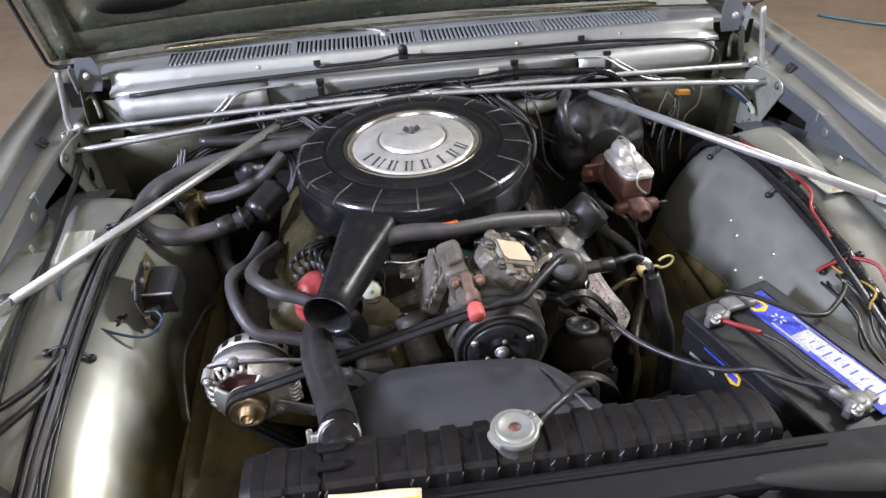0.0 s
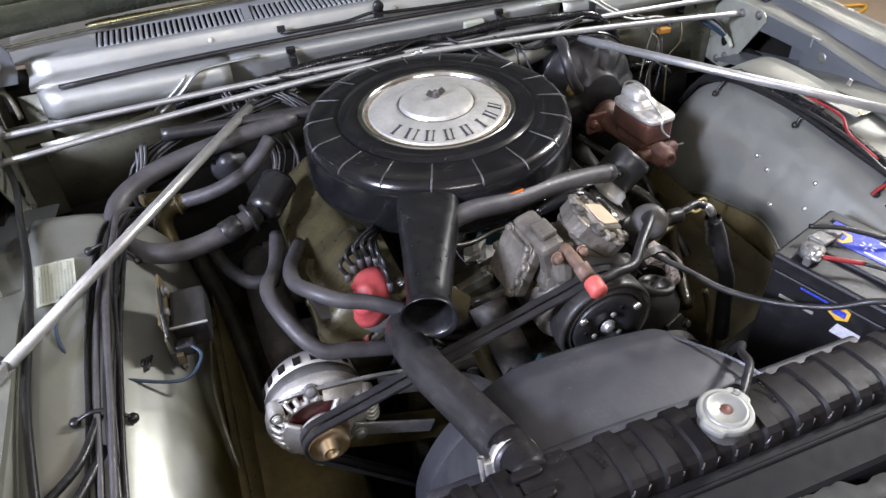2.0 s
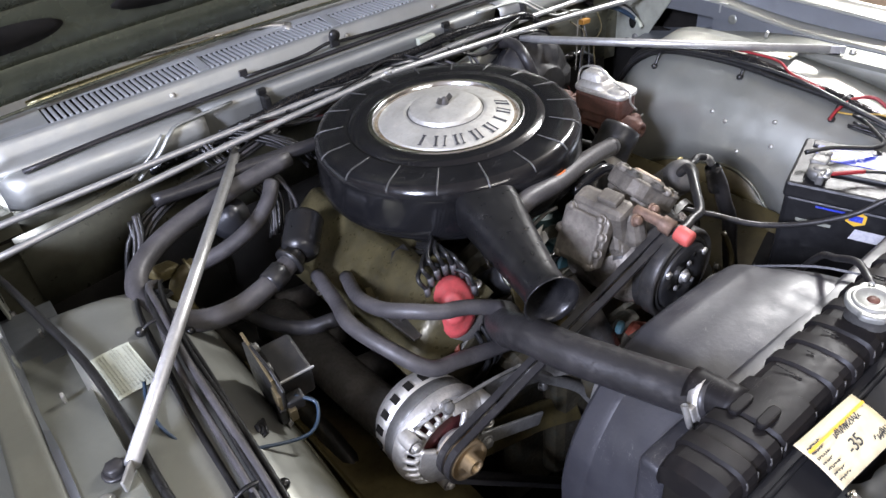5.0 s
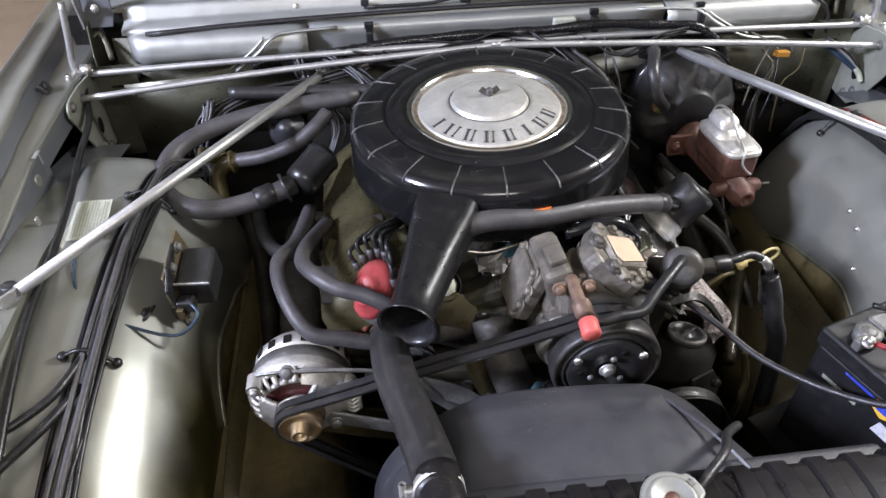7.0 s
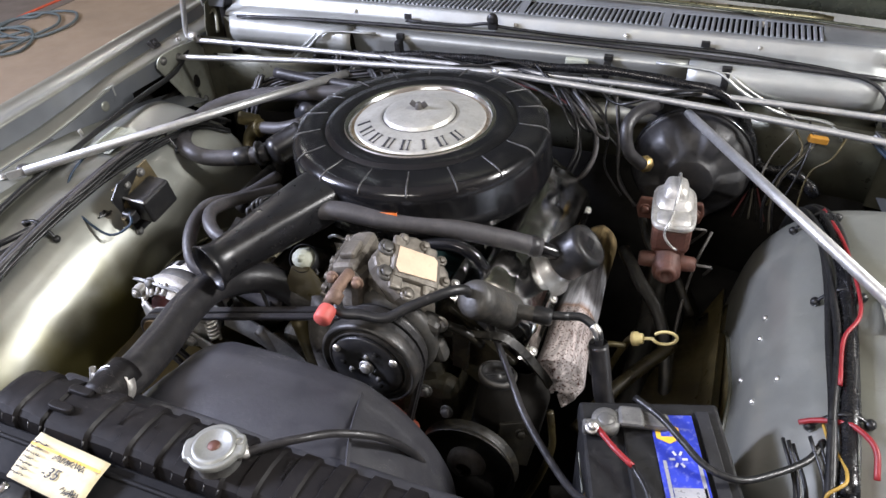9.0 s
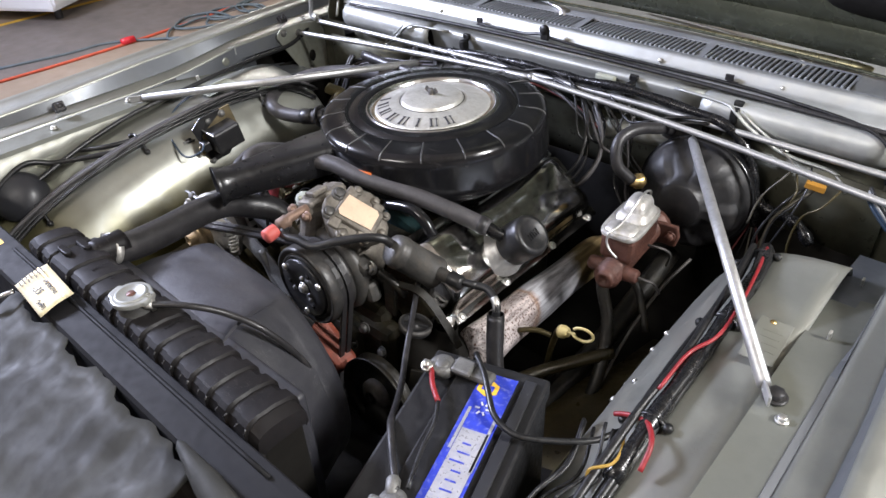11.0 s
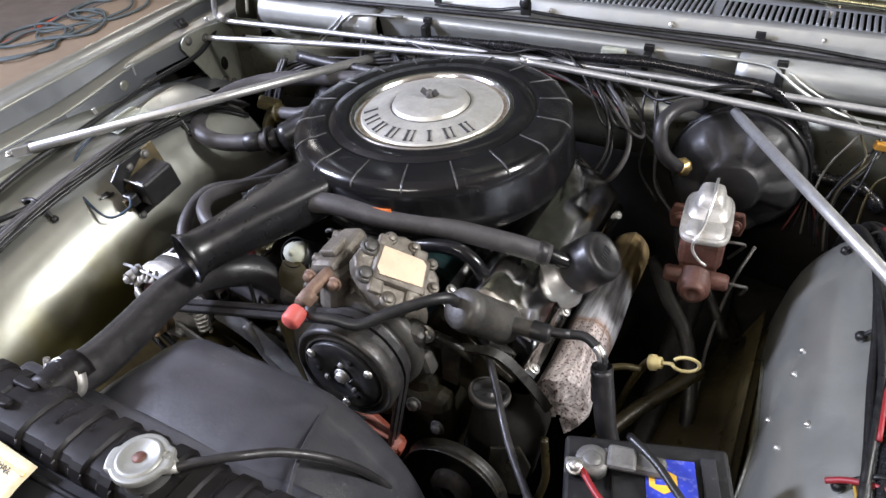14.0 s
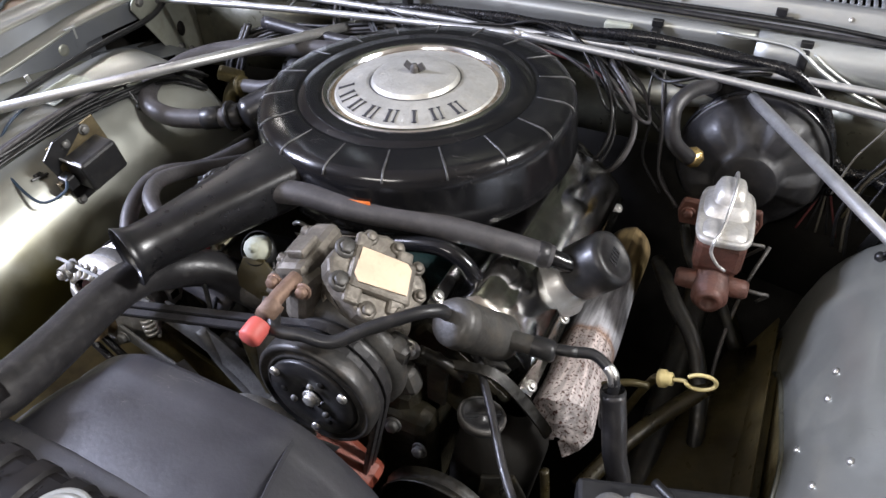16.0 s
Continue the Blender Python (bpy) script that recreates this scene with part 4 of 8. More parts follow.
# ---- braces across the bay ----
def brace(pts, r, label, ends=0.016):
    b = thing("brace_rod", pts[0], label, "rod", "brace rods")
    part("tube", sweep(pts, r, 12, 8 if len(pts) > 2 else 1), RODS, b)
    for p, q in ((pts[0], pts[1]), (pts[-1], pts[-2])):
        d = (Vector(q) - Vector(p)).normalized()
        part("flat_end", box(0.004, 0.016, 0.034, aim(Vector(p) - d * 0.012, d), 0.0015), RODS, b)
    return b


brace([(-0.216, 1.475, 0.877), (-0.602, 0.919, 0.876)], 0.0088, "dull silver brace rod from firewall to fender flange")
brace([(side(1, 0.376), 1.469, 0.877), (side(1, 0.722), 0.932, 0.877)], 0.0088, "dull silver brace rod from firewall to fender flange")


def bar(name, pts, r, label):
    return solo(name, sweep(pts, r, 10, 6), RODS, label, "rod", "hood torsion rods")


bar("torsion_rod", [(CX - 0.780, 1.505, 1.03), (CX - 0.790, 1.50, 0.96), (CX - 0.796, 1.498, 0.925), (CX - 0.796, 1.497, 0.910), (CX - 0.792, 1.497, 0.901), (CX - 0.782, 1.497, 0.897), (CX - 0.765, 1.497, 0.8965), (CX - 0.4, 1.497, 0.905), (CX, 1.497, 0.909), (CX + 0.4, 1.497, 0.905), (CX + 0.765, 1.497, 0.8965), (CX + 0.782, 1.497, 0.897), (CX + 0.792, 1.497, 0.901), (CX + 0.796, 1.497, 0.910), (CX + 0.796, 1.498, 0.925), (CX + 0.790, 1.50, 0.96), (CX + 0.780, 1.505, 1.03)], 0.0062, "bent silver torsion rod running between both hood hinges")
bar("torsion_rod", [(CX - 0.788, 1.425, 0.881), (CX - 0.4, 1.459, 0.898), (CX - 0.02, 1.459, 0.918), (CX + 0.02, 1.459, 0.918), (CX + 0.4, 1.459, 0.898), (CX + 0.788, 1.425, 0.881)], 0.0062, "straight silver torsion rod running between both bracket plates")

# ---- air cleaner ----
def air_cleaner():
    at = Vector((0.062, 1.204, 0.0))
    top = 0.938
    a = thing("air_cleaner", (at.x, at.y, 0.83), "round gloss black air cleaner with a silver badge disc", "air cleaner")
    m = pose(at.x, at.y, top, 1.0, -1.2, 0)
    lid = part("lid", lathe([(0.131, -0.006), (0.134, -0.001), (0.140, 0.001), (0.164, 0.001), (0.1665, -0.003), (0.170, -0.0035), (0.1725, -0.0012), (0.176, -0.001), (0.212, -0.005), (0.221, -0.009), (0.227, -0.018), (0.229, -0.03), (0.231, -0.076), (0.233, -0.086), (0.231, -0.090)], 112, m), GLOSS_BLACK, a)
    part("base_pan", lathe([(0.228, -0.088), (0.230, -0.094), (0.226, -0.100), (0.21, -0.112), (0.15, -0.122), (0.06, -0.125), (0.06, -0.15), (0, -0.15)], 80, m), GLOSS_BLACK, a)
    part("trim_ring", lathe([(0.122, -0.010), (0.125, -0.002), (0.129, 0.001), (0.133, 0.0), (0.136, -0.004)], 80, m), CHROME, a, "bright chrome trim ring")
    disc = part("badge_disc", crease(lathe([(0, 0.017), (0.028, 0.0168), (0.052, 0.0155), (0.060, 0.0125), (0.0635, 0.0065), (0.066, 0.0058), (0.069, 0.0068), (0.073, 0.0065), (0.095, 0.002), (0.114, -0.0035), (0.117, -0.0065), (0.127, -0.0075)], 80, m), 25), DISC, a, "pitted silver disc with dark lettering bars")
    part("rust_ring", lathe([(0.1165, -0.0060), (0.119, -0.0062), (0.1225, -0.0066)], 80, m), RUST_STAIN, a, "brown rust line round the disc")
    part("dome_line", lathe([(0.0636, 0.0068), (0.0648, 0.0064), (0.0658, 0.0062)], 64, m), WORN_EDGE, a)
    for k in range(18):
        ang = math.tau * (k + 0.35) / 18
        d = Vector((math.cos(ang), math.sin(ang), 0))
        pts = [d * 0.175 + Vector((0, 0, -0.0018)), d * 0.195 + Vector((0, 0, -0.0035)), d * 0.212 + Vector((0, 0, -0.005)), d * 0.2225 + Vector((0, 0, -0.0105)), d * 0.2265 + Vector((0, 0, -0.0165))]
        part("ridge", moved(sweep(pts, 0.0015, 6, 3), m), WORN_EDGE, lid)
    # a worn emblem round the front of the disc: plain upright bars, thick and thin
    for k in range(8):
        ang = radians(-90 - 62 + k * 17.7)
        q = m @ Matrix.Rotation(ang, 4, "Z") @ Matrix.Translation((0.0985, 0, 0.0018)) @ Matrix.Rotation(radians(13.5), 4, "Y")
        w = 0.007 if k == 1 else 0.005
        bars = []
        for y, h in (((0.0, 0.0036),) if k in (0, 5) else ((-w, 0.0034), (w, 0.0015))):
            bars.append(box(0.022, h, 0.0012, q @ pose(0, y, 0), 0))
            for e in (-0.011, 0.011):
                bars.append(box(0.0012, h + 0.0034, 0.0011, q @ pose(e, y, 0), 0))
        part("lettering", merge(*bars), INK, disc, "dark upright bars of a worn emblem")
    nut = part("wing_nut", merge(lathe([(0.007, 0), (0.006, 0.008), (0.003, 0.012), (0, 0.012)], 12, m @ pose(0, 0, 0.017)),
                                 box(0.012, 0.003, 0.011, m @ pose(0.010, 0, 0.025, 0, -35, 0), 0.0014), box(0.012, 0.003, 0.011, m @ pose(-0.010, 0, 0.025, 0, 35, 0), 0.0014)), IRON, a, "rusty wing nut")
    nut.rotation_euler = (0, 0, 0)
    # snout: flat where it leaves the pan, round at the flared mouth
    p0, p1 = Vector((-0.020, 1.03, 0.885)), Vector((-0.107, 0.795, 0.872))
    ax = (p1 - p0).normalized()
    ux = ax.cross(Vector((0, 0, 1))).normalized()
    uz = ux.cross(ax).normalized()
    if uz.z < 0:
        uz = -uz
    rows = []
    for t, w, h, e in ((0, 0.050, 0.033, 4), (0.25, 0.045, 0.034, 4), (0.55, 0.036, 0.033, 3), (0.85, 0.0295, 0.031, 2.2), (0.93, 0.030, 0.032, 2), (0.97, 0.034, 0.035, 2), (1.0, 0.0385, 0.039, 2), (1.005, 0.0375, 0.038, 2), (0.98, 0.032, 0.033, 2), (0.93, 0.028, 0.029, 2), (0.75, 0.028, 0.029, 2)):
        ring = []
        for k in range(33):
            g = math.tau * k / 32
            cs, sn = math.cos(g), math.sin(g)
            ring.append(p0 + (p1 - p0) * t + ux * w * math.copysign(abs(cs) ** (2 / e), cs) + uz * h * math.copysign(abs(sn) ** (2 / e), sn))
        rows.append(ring)
    bm = skin(rows, 0)
    bmesh.ops.remove_doubles(bm, verts=bm.verts, dist=0.0001)
    bmesh.ops.recalc_face_normals(bm, faces=bm.faces)
    sn = part("snout", bm, SATIN_ENAMEL, a, "black tapered intake snout with a flared mouth")
    # near-black disc closes the snout so its mouth looks shaded
    part("throat", lathe([(0, 0), (0.030, 0), (0.030, 0.002), (0, 0.002)], 24, aim(p0 + (p1 - p0) * 0.8, ax)), NEAR_BLACK, sn)
    # sticker on the front of the lid
    rows = [[m @ Vector((0.2322 * math.cos(g), 0.2322 * math.sin(g), z)) for z in (-0.040, -0.051)] for g in np.linspace(radians(-86.5), radians(-77), 6)]
    part("sticker", skin(rows, 0.0006), ORANGE_STICKER, a, "small red and yellow sticker")
    return a


RUST_STAIN = mat("brown_rust_stain", (0.16, 0.12, 0.07), 0.6, 0.2, 0.5, 60, 0.1, 300, 0.1, ((0.45, 0.43, 0.38), 0.4, 0.5))
ORANGE_STICKER = mat("red_yellow_sticker", (0.72, 0.16, 0.02), 0.35, 0.0, 0.3, 60, 0.0)
air_cleaner()


# ---- engine ----
engine = thing("engine", (0.06, 1.15, 0.30), "greasy V8 engine with black valve covers and rusty heat shield", "engine")
part("block", merge(box(0.30, 0.56, 0.30, pose(0.06, 1.16, 0.52), 0.02), box(0.36, 0.05, 0.30, pose(0.06, 0.89, 0.50), 0.02)), GRIME, engine, "engine block with flecks of turquoise under grime")
part("intake_manifold", merge(box(0.20, 0.46, 0.06, pose(0.06, 1.14, 0.715), 0.015), lathe([(0.06, 0), (0.055, 0.08), (0, 0.08)], 24, pose(0.06, 1.19, 0.74))), GRIME, engine)
for s in (-1, 1):
    for k in range(4):
        part("intake_runner", box(0.16, 0.05, 0.05, pose(0.06 + s * 0.08, 0.96 + 0.1 * k, 0.735, 0, s * 18, 0), 0.015), BLOCK if s > 0 else GRIME, engine)
part("carburettor", merge(box(0.11, 0.15, 0.05, pose(0.06, 1.17, 0.80), 0.008), box(0.05, 0.05, 0.05, pose(0.02, 1.06, 0.79), 0.01), box(0.03, 0.04, 0.06, pose(0.11, 1.07, 0.78), 0.006)), IRON, engine)


def valve_cover(s):
    """Stamped cover with a raised rounded spine, leaning outward."""
    rows = []
    for y in np.linspace(0.0, 0.47, 40):
        e = min(1, y / 0.025, (0.47 - y) / 0.06) ** 0.5 if 0 < y < 0.47 else 0.0
        lumps = 0.003 * math.sin(y * 22) * e
        prof = [(-0.072, 0), (-0.072, 0.004), (-0.060, 0.006), (-0.057, 0.012), (-0.050, 0.056 + lumps), (-0.045, 0.064 + lumps), (-0.036, 0.068 + lumps), (0.0, 0.071 + lumps), (0.032, 0.067), (0.041, 0.062), (0.046, 0.053), (0.054, 0.014), (0.059, 0.006), (0.072, 0.004), (0.072, 0)]
        rows.append([(x * 1.25 * (0.96 + 0.04 * e), y, z * 0.82 * (e if z > 0.006 else 1)) for x, z in prof])
    bm = crease(skin(rows, 0.0015), 50)
    m = Matrix.Translation((0.06 + s * 0.217, 0.925, 0.742)) @ Matrix.Rotation(s * radians(40), 4, "Y")
    if s < 0:
        m = m @ Matrix.Diagonal((-1, 1, 1, 1))
    bm.transform(m)
    bmesh.ops.recalc_face_normals(bm, faces=bm.faces)
    vc = part("valve_cover", bm, VALVE if s > 0 else COVER_OILY, engine, "oily black chrome valve cover" if s > 0 else "oily olive-brown valve cover")
    part("cylinder_head", box(0.15, 0.48, 0.10, m @ pose(0, 0.235, -0.055), 0.01), GRIME, engine)
    for y in (0.03, 0.16, 0.31, 0.44):
        part("bolt", hexnut(0.006, 0.006, m @ pose(0.083, y, 0.004)), STEEL, vc)
        part("bolt", hexnut(0.006, 0.006, m @ pose(-0.083, y, 0.004)), STEEL, vc)
    return vc, m


def heat_shield():
    """Two pressed halves lapped along a seam, rounded at the rear, cut ragged and flared at the front."""
    line = spline([(0.389, 0.945, 0.651), (0.386, 1.0, 0.647), (0.382, 1.08, 0.640), (0.380, 1.16, 0.633), (0.377, 1.25, 0.624), (0.374, 1.34, 0.615), (0.371, 1.425, 0.602)], 8)
    rows = []
    for i, p in enumerate(line):
        t = i / (len(line) - 1)
        d = (line[min(i + 1, len(line) - 1)] - line[max(i - 1, 0)]).normalized()
        u = d.cross(Vector((0, 0, 1))).normalized()
        w = u.cross(d).normalized()
        r = 0.0355 + 0.005 * (1 - t) ** 2 + 0.0012 * math.cos(t * 15)
        if t > 0.86:
            r *= max(0.12, 1 - ((t - 0.86) / 0.14) ** 2.4)
        ring = []
        for k in range(41):
            g = radians(-70 + 280 * k / 40)
            lap = 0.0022 if g > radians(78) else 0.0
            f = 1.0 + 0.10 * math.exp(-((g - radians(78)) / 0.35) ** 2)
            edge = 0.005 * math.sin(4 * g + 1) if i == 0 else 0.0
            ring.append(p + (u * math.cos(g) + w * math.sin(g)) * (r * f + lap) - d * edge)
        if i == 0:
            tip = p - d * 0.012 - w * 0.016
            rows.append([tip + (q - p) * 0.10 for q in ring])
            rows.append([tip + (q - p) * 0.72 for q in ring])
        rows.append(ring)
    part("heat_shield", crease(skin(rows, 0.0016), 24), SHIELD, engine, "rust-speckled whitish exhaust heat shield")


vcr, mr = valve_cover(1)
valve_cover(-1)
part("filler_neck", lathe([(0.046, -0.006), (0.046, 0.002), (0.038, 0.006), (0.036, 0.020), (0.032, 0.024), (0.026, 0.03), (0, 0.03)], 32, aim((0.334, 1.080, 0.760), (0.72, 0.05, 0.69))), RODS, engine, "shiny oil filler neck")
heat_shield()
part("exhaust_manifold", sweep([(-0.265, 0.93, 0.62), (-0.28, 1.1, 0.63), (-0.28, 1.3, 0.62), (-0.26, 1.42, 0.5)], 0.038, 12, 5), IRON, engine)
for k in range(4):
    part("exhaust_port", sweep([(-0.2, 0.96 + 0.12 * k, 0.62), (-0.27, 0.97 + 0.12 * k, 0.625)], 0.026, 10, 2), IRON, engine)
# front of the engine
SOOT_IRON = mat("oily_black_iron", (0.010, 0.009, 0.007), 0.42, 0.2, 0.4, 20, 0.3, 150, 0.2, ((0.05, 0.04, 0.02), 0.2, 0.6))
part("timing_cover", merge(box(0.22, 0.05, 0.26, pose(0.06, 0.86, 0.52), 0.03), lathe([(0.06, 0), (0.055, 0.04), (0.03, 0.06), (0, 0.06)], 28, aim((0.06, 0.86, 0.60), (0, -1, 0)))), GRIME, engine)
part("water_pump", merge(lathe([(0.05, 0), (0.05, 0.02), (0.035, 0.03), (0.03, 0.07), (0, 0.07)], 28, aim((0.06, 0.86, 0.62), (0, -1, 0))), sweep([(0.06, 0.84, 0.64), (0.03, 0.86, 0.72), (0.02, 0.90, 0.76)], 0.03, 12, 4)), IRON, engine)
part("fan_hub", lathe([(0, 0.09), (0.03, 0.085), (0.055, 0.07), (0.06, 0.05), (0.06, 0.03), (0.085, 0.028), (0.085, 0.0), (0, 0)], 36, aim((0.06, 0.79, 0.62), (0, -1, 0))), ALU, engine)
for k in range(5):
    q = aim((0.06, 0.74, 0.62), (0, -1, 0), math.tau * k / 5 + 0.94)
    part("fan_blade", skin([[q @ Vector((r, -0.045 + 0.004 * r * 10, -0.012)), q @ Vector((r, 0, 0.002)), q @ Vector((r, 0.045, 0.014))] for r in np.linspace(0.06, 0.175, 5)], 0.002), SATIN_BLACK, engine)
part("crank_pulley", lathe([(0, 0.03), (0.05, 0.03), (0.08, 0.03), (0.07, 0.022), (0.08, 0.015), (0.07, 0.008), (0.08, 0), (0, 0)], 40, aim((0.06, 0.82, 0.42), (0, -1, 0))), SATIN_BLACK, engine)
part("steering_pump", merge(lathe([(0, 0.0), (0.05, 0), (0.056, 0.01), (0.056, 0.10), (0.045, 0.118), (0.03, 0.122), (0.024, 0.15)], 32, pose(0.316, 0.885, 0.555, -12, 8, 0)), lathe([(0.03, 0), (0.03, 0.08), (0, 0.08)], 20, aim((0.31, 0.84, 0.56), (0, -1, 0.1)))), NEAR_BLACK, engine, "grimy black power steering pump with a round cap")
part("pump_cap", merge(lathe([(0, 0.004), (0.007, 0.004), (0.008, 0.001), (0.022, 0.001), (0.024, 0.005), (0.029, 0.005), (0.031, 0.001), (0.031, -0.008)], 32, pose(0.312, 0.870, 0.716, -12, 8, 0) @ Matrix.Scale(0.9, 4)), box(0.046, 0.007, 0.005, pose(0.312, 0.870, 0.718, -12, 8, 35), 0.001)), SATIN_BLACK, engine, "round black pump filler cap")
part("cap_ring", lathe([(0.0305, -0.004), (0.0325, -0.003), (0.0325, 0.003), (0.030, 0.0055), (0.029, 0.005)], 32, pose(0.312, 0.870, 0.716, -12, 8, 0) @ Matrix.Scale(0.9, 4)), IRON, engine)
part("pump_pulley", lathe([(0.02, 0.02), (0.03, 0.012), (0.07, 0.010), (0.078, 0.02), (0.078, 0.024), (0.07, 0.014), (0.07, 0.006), (0.078, 0.0), (0.02, 0)], 40, aim((0.29, 0.80, 0.595), (0, -1, 0.1))), SOOT_IRON, engine, "oily black pulley")
part("pump_bracket", merge(prism([(-0.030, -0.045), (0.022, -0.05), (0.036, 0.0), (0.020, 0.032), (-0.02, 0.028)], 0.006, aim((0.345, 0.842, 0.615), (0.35, -1, 0.3)), 0.0015), hexnut(0.007, 0.008, aim((0.36, 0.835, 0.64), (0.35, -1, 0.3)))), SOOT_IRON, engine, "oily black pump bracket")
part("pump_hub", lathe([(0.012, 0.03), (0.016, 0.03), (0.03, 0.022), (0.03, 0.012)], 24, aim((0.29, 0.80, 0.60), (0, -1, 0.1))), IRON, engine)
part("coil_cap", lathe([(0.0225, -0.02), (0.021, -0.006), (0.017, 0.0), (0.015, 0.009), (0, 0.010)], 9, aim((-0.045, 0.935, 0.800), (0.1, -0.70, 0.70))), LABEL, engine, "white plastic ignition coil end")
part("coil", lathe([(0.0225, -0.012), (0.0245, -0.010), (0.0245, -0.004), (0.024, 0.0), (0.024, 0.09), (0, 0.09)], 28, aim((-0.045, 0.942, 0.793), (-0.1, 0.70, -0.70))), SATIN_BLACK, engine, "black ignition coil can")
part("coil_stud", lathe([(0.008, 0.003), (0.008, 0.010), (0.004, 0.012), (0.004, 0.018), (0, 0.018)], 10, aim((-0.045, 0.935, 0.800), (0.1, -0.70, 0.70))), LABEL, engine, "pale terminal boot")
part("bracket", box(0.045, 0.005, 0.09, pose(-0.20, 1.00, 0.74, 10, 5, 15), 0.001), IRON, engine, "oily sheet metal bracket")
part("bracket", box(0.05, 0.07, 0.005, pose(-0.205, 0.985, 0.775, 10, 15, 10), 0.001), IRON, engine, "oily sheet metal bracket")
part("bracket", prism([(-0.03, -0.02), (0.03, -0.025), (0.035, 0.01), (0.0, 0.03), (-0.03, 0.02)], 0.005, pose(-0.035, 0.915, 0.765, 60, 15, 0), 0.001), FLAP, engine, "oily olive coil bracket")
for k, (x, y, z, a, b2) in enumerate(((-0.175, 1.03, 0.785, 30, 12), (-0.150, 1.08, 0.80, 50, -8), (-0.205, 1.06, 0.765, 15, 20))):
    part("bracket", prism([(-0.030, -0.014), (0.024, -0.017), (0.032, 0.004), (0.010, 0.017), (-0.026, 0.012)], 0.004, pose(x, y, z, a, -25, 40 * k + b2), 0.001), GREASY_OLIVE if k != 1 else SATIN_BLACK, engine, "oily bent bracket on the valve cover")
    part("bolt", hexnut(0.006, 0.006, pose(x, y, z + 0.004, a, -25, 0)), IRON, engine)
part("orange_housing", merge(box(0.13, 0.05, 0.05, pose(0.14, 0.80, 0.63, 0, 38, 0), 0.012)), ORANGE, engine, "orange painted casting behind the shroud")

part("blue_lug", box(0.014, 0.012, 0.022, pose(0.075, 0.82, 0.69, 0, 30, 10), 0.005), mat("pale_blue_enamel", (0.10, 0.24, 0.30), 0.5, 0.0, 0.3, 30, 0.2, 200, 0.1, ((0.04, 0.04, 0.04), 0.3, 0.7)), engine, "chipped pale blue lug")
part("bracket", ribbon([(-0.17, 0.86, 0.70), (-0.10, 0.85, 0.69), (-0.03, 0.84, 0.665), (0.02, 0.83, 0.62)], 0.03, 0.005, (0, 0.5, 1)), LEAD, engine, "grey steel alternator bracket")
part("bracket", ribbon([(-0.26, 0.87, 0.62), (-0.18, 0.86, 0.60), (-0.08, 0.85, 0.58), (0.0, 0.84, 0.55)], 0.05, 0.006, (0, 0.4, 1)), GREASY_OLIVE, engine, "oily lower alternator bracket")
part("water_neck", merge(sweep([(0.0, 0.93, 0.70), (-0.02, 0.925, 0.73), (-0.06, 0.92, 0.735)], 0.027, 14, 4), box(0.07, 0.05, 0.014, pose(0.01, 0.935, 0.685, 0, 10, 0), 0.004)), IRON, engine, "cast iron water outlet")

rnd = random.Random(77)
for k in range(9):
    p = Vector((rnd.uniform(-0.11, 0.04), rnd.uniform(0.89, 0.98), rnd.uniform(0.72, 0.79)))
    pts = [p]
    for j in range(4):
        p = p + Vector((rnd.uniform(-0.03, 0.045), rnd.uniform(-0.03, 0.04), rnd.uniform(-0.03, 0.028)))
        pts.append(p)
    part("lead", sweep(pts, rnd.choice((0.0018, 0.0024, 0.0032)), 6, 5), rnd.choice((WIRE, WIRE, HOSE)), engine)
part("throttle_rod", sweep([(-0.03, 1.0, 0.80), (-0.01, 0.99, 0.815), (0.03, 0.985, 0.812), (0.08, 0.99, 0.82), (0.12, 1.0, 0.81)], 0.003, 8, 5), STEEL, engine, "bright throttle rod")
part("choke_lever", prism([(-0.02, -0.012), (0.02, -0.008), (0.024, 0.006), (0.0, 0.014), (-0.022, 0.010)], 0.003, pose(0.045, 0.965, 0.80, 50, 10, 20), 0.0006), STEEL, engine, "small bright lever")
part("foil_tag", skin([[(0.008 + 0.012 * i, 0.955 + 0.005 * math.sin(i * 2 + j), 0.80 + 0.011 * j + 0.003 * math.cos(i * 3 + j)) for j in range(4)] for i in range(4)], 0.0006, False), STEEL, engine, "crumpled foil tag")
for k, (x, y, z) in enumerate(((-0.02, 0.86, 0.66), (0.02, 0.855, 0.70), (0.10, 0.845, 0.66), (-0.05, 0.865, 0.62), (0.16, 0.85, 0.60), (0.20, 0.85, 0.66), (0.23, 0.86, 0.61))):
    part("bolt", hexnut(0.0085, 0.010, aim((x, y, z), (0.1 * (k % 3 - 1), -1, 0.25))), LEAD, engine)


def breather():
    d = (0.72, 0.05, 0.69)
    b = part("breather_cap", lathe([(0.024, 0.004), (0.034, 0.008), (0.038, 0.014), (0.038, 0.062), (0.035, 0.070), (0.028, 0.072), (0.026, 0.070), (0, 0.0705)], 36, aim((0.345, 1.085, 0.772), d)), SATIN_BLACK, engine, "black oil breather cap")
    for k in range(5):
        part("embossing", box(0.003, 0.012, 0.001, aim((0.345, 1.085, 0.772), d) @ pose(-0.012 + 0.006 * k, 0, 0.0708), 0), GLOSS_BLACK, b)
    part("nipple", sweep([(0.362, 1.075, 0.800), (0.34, 1.06, 0.813), (0.318, 1.052, 0.824)], 0.012, 12, 3), GLOSS_BLACK, b)


breather()


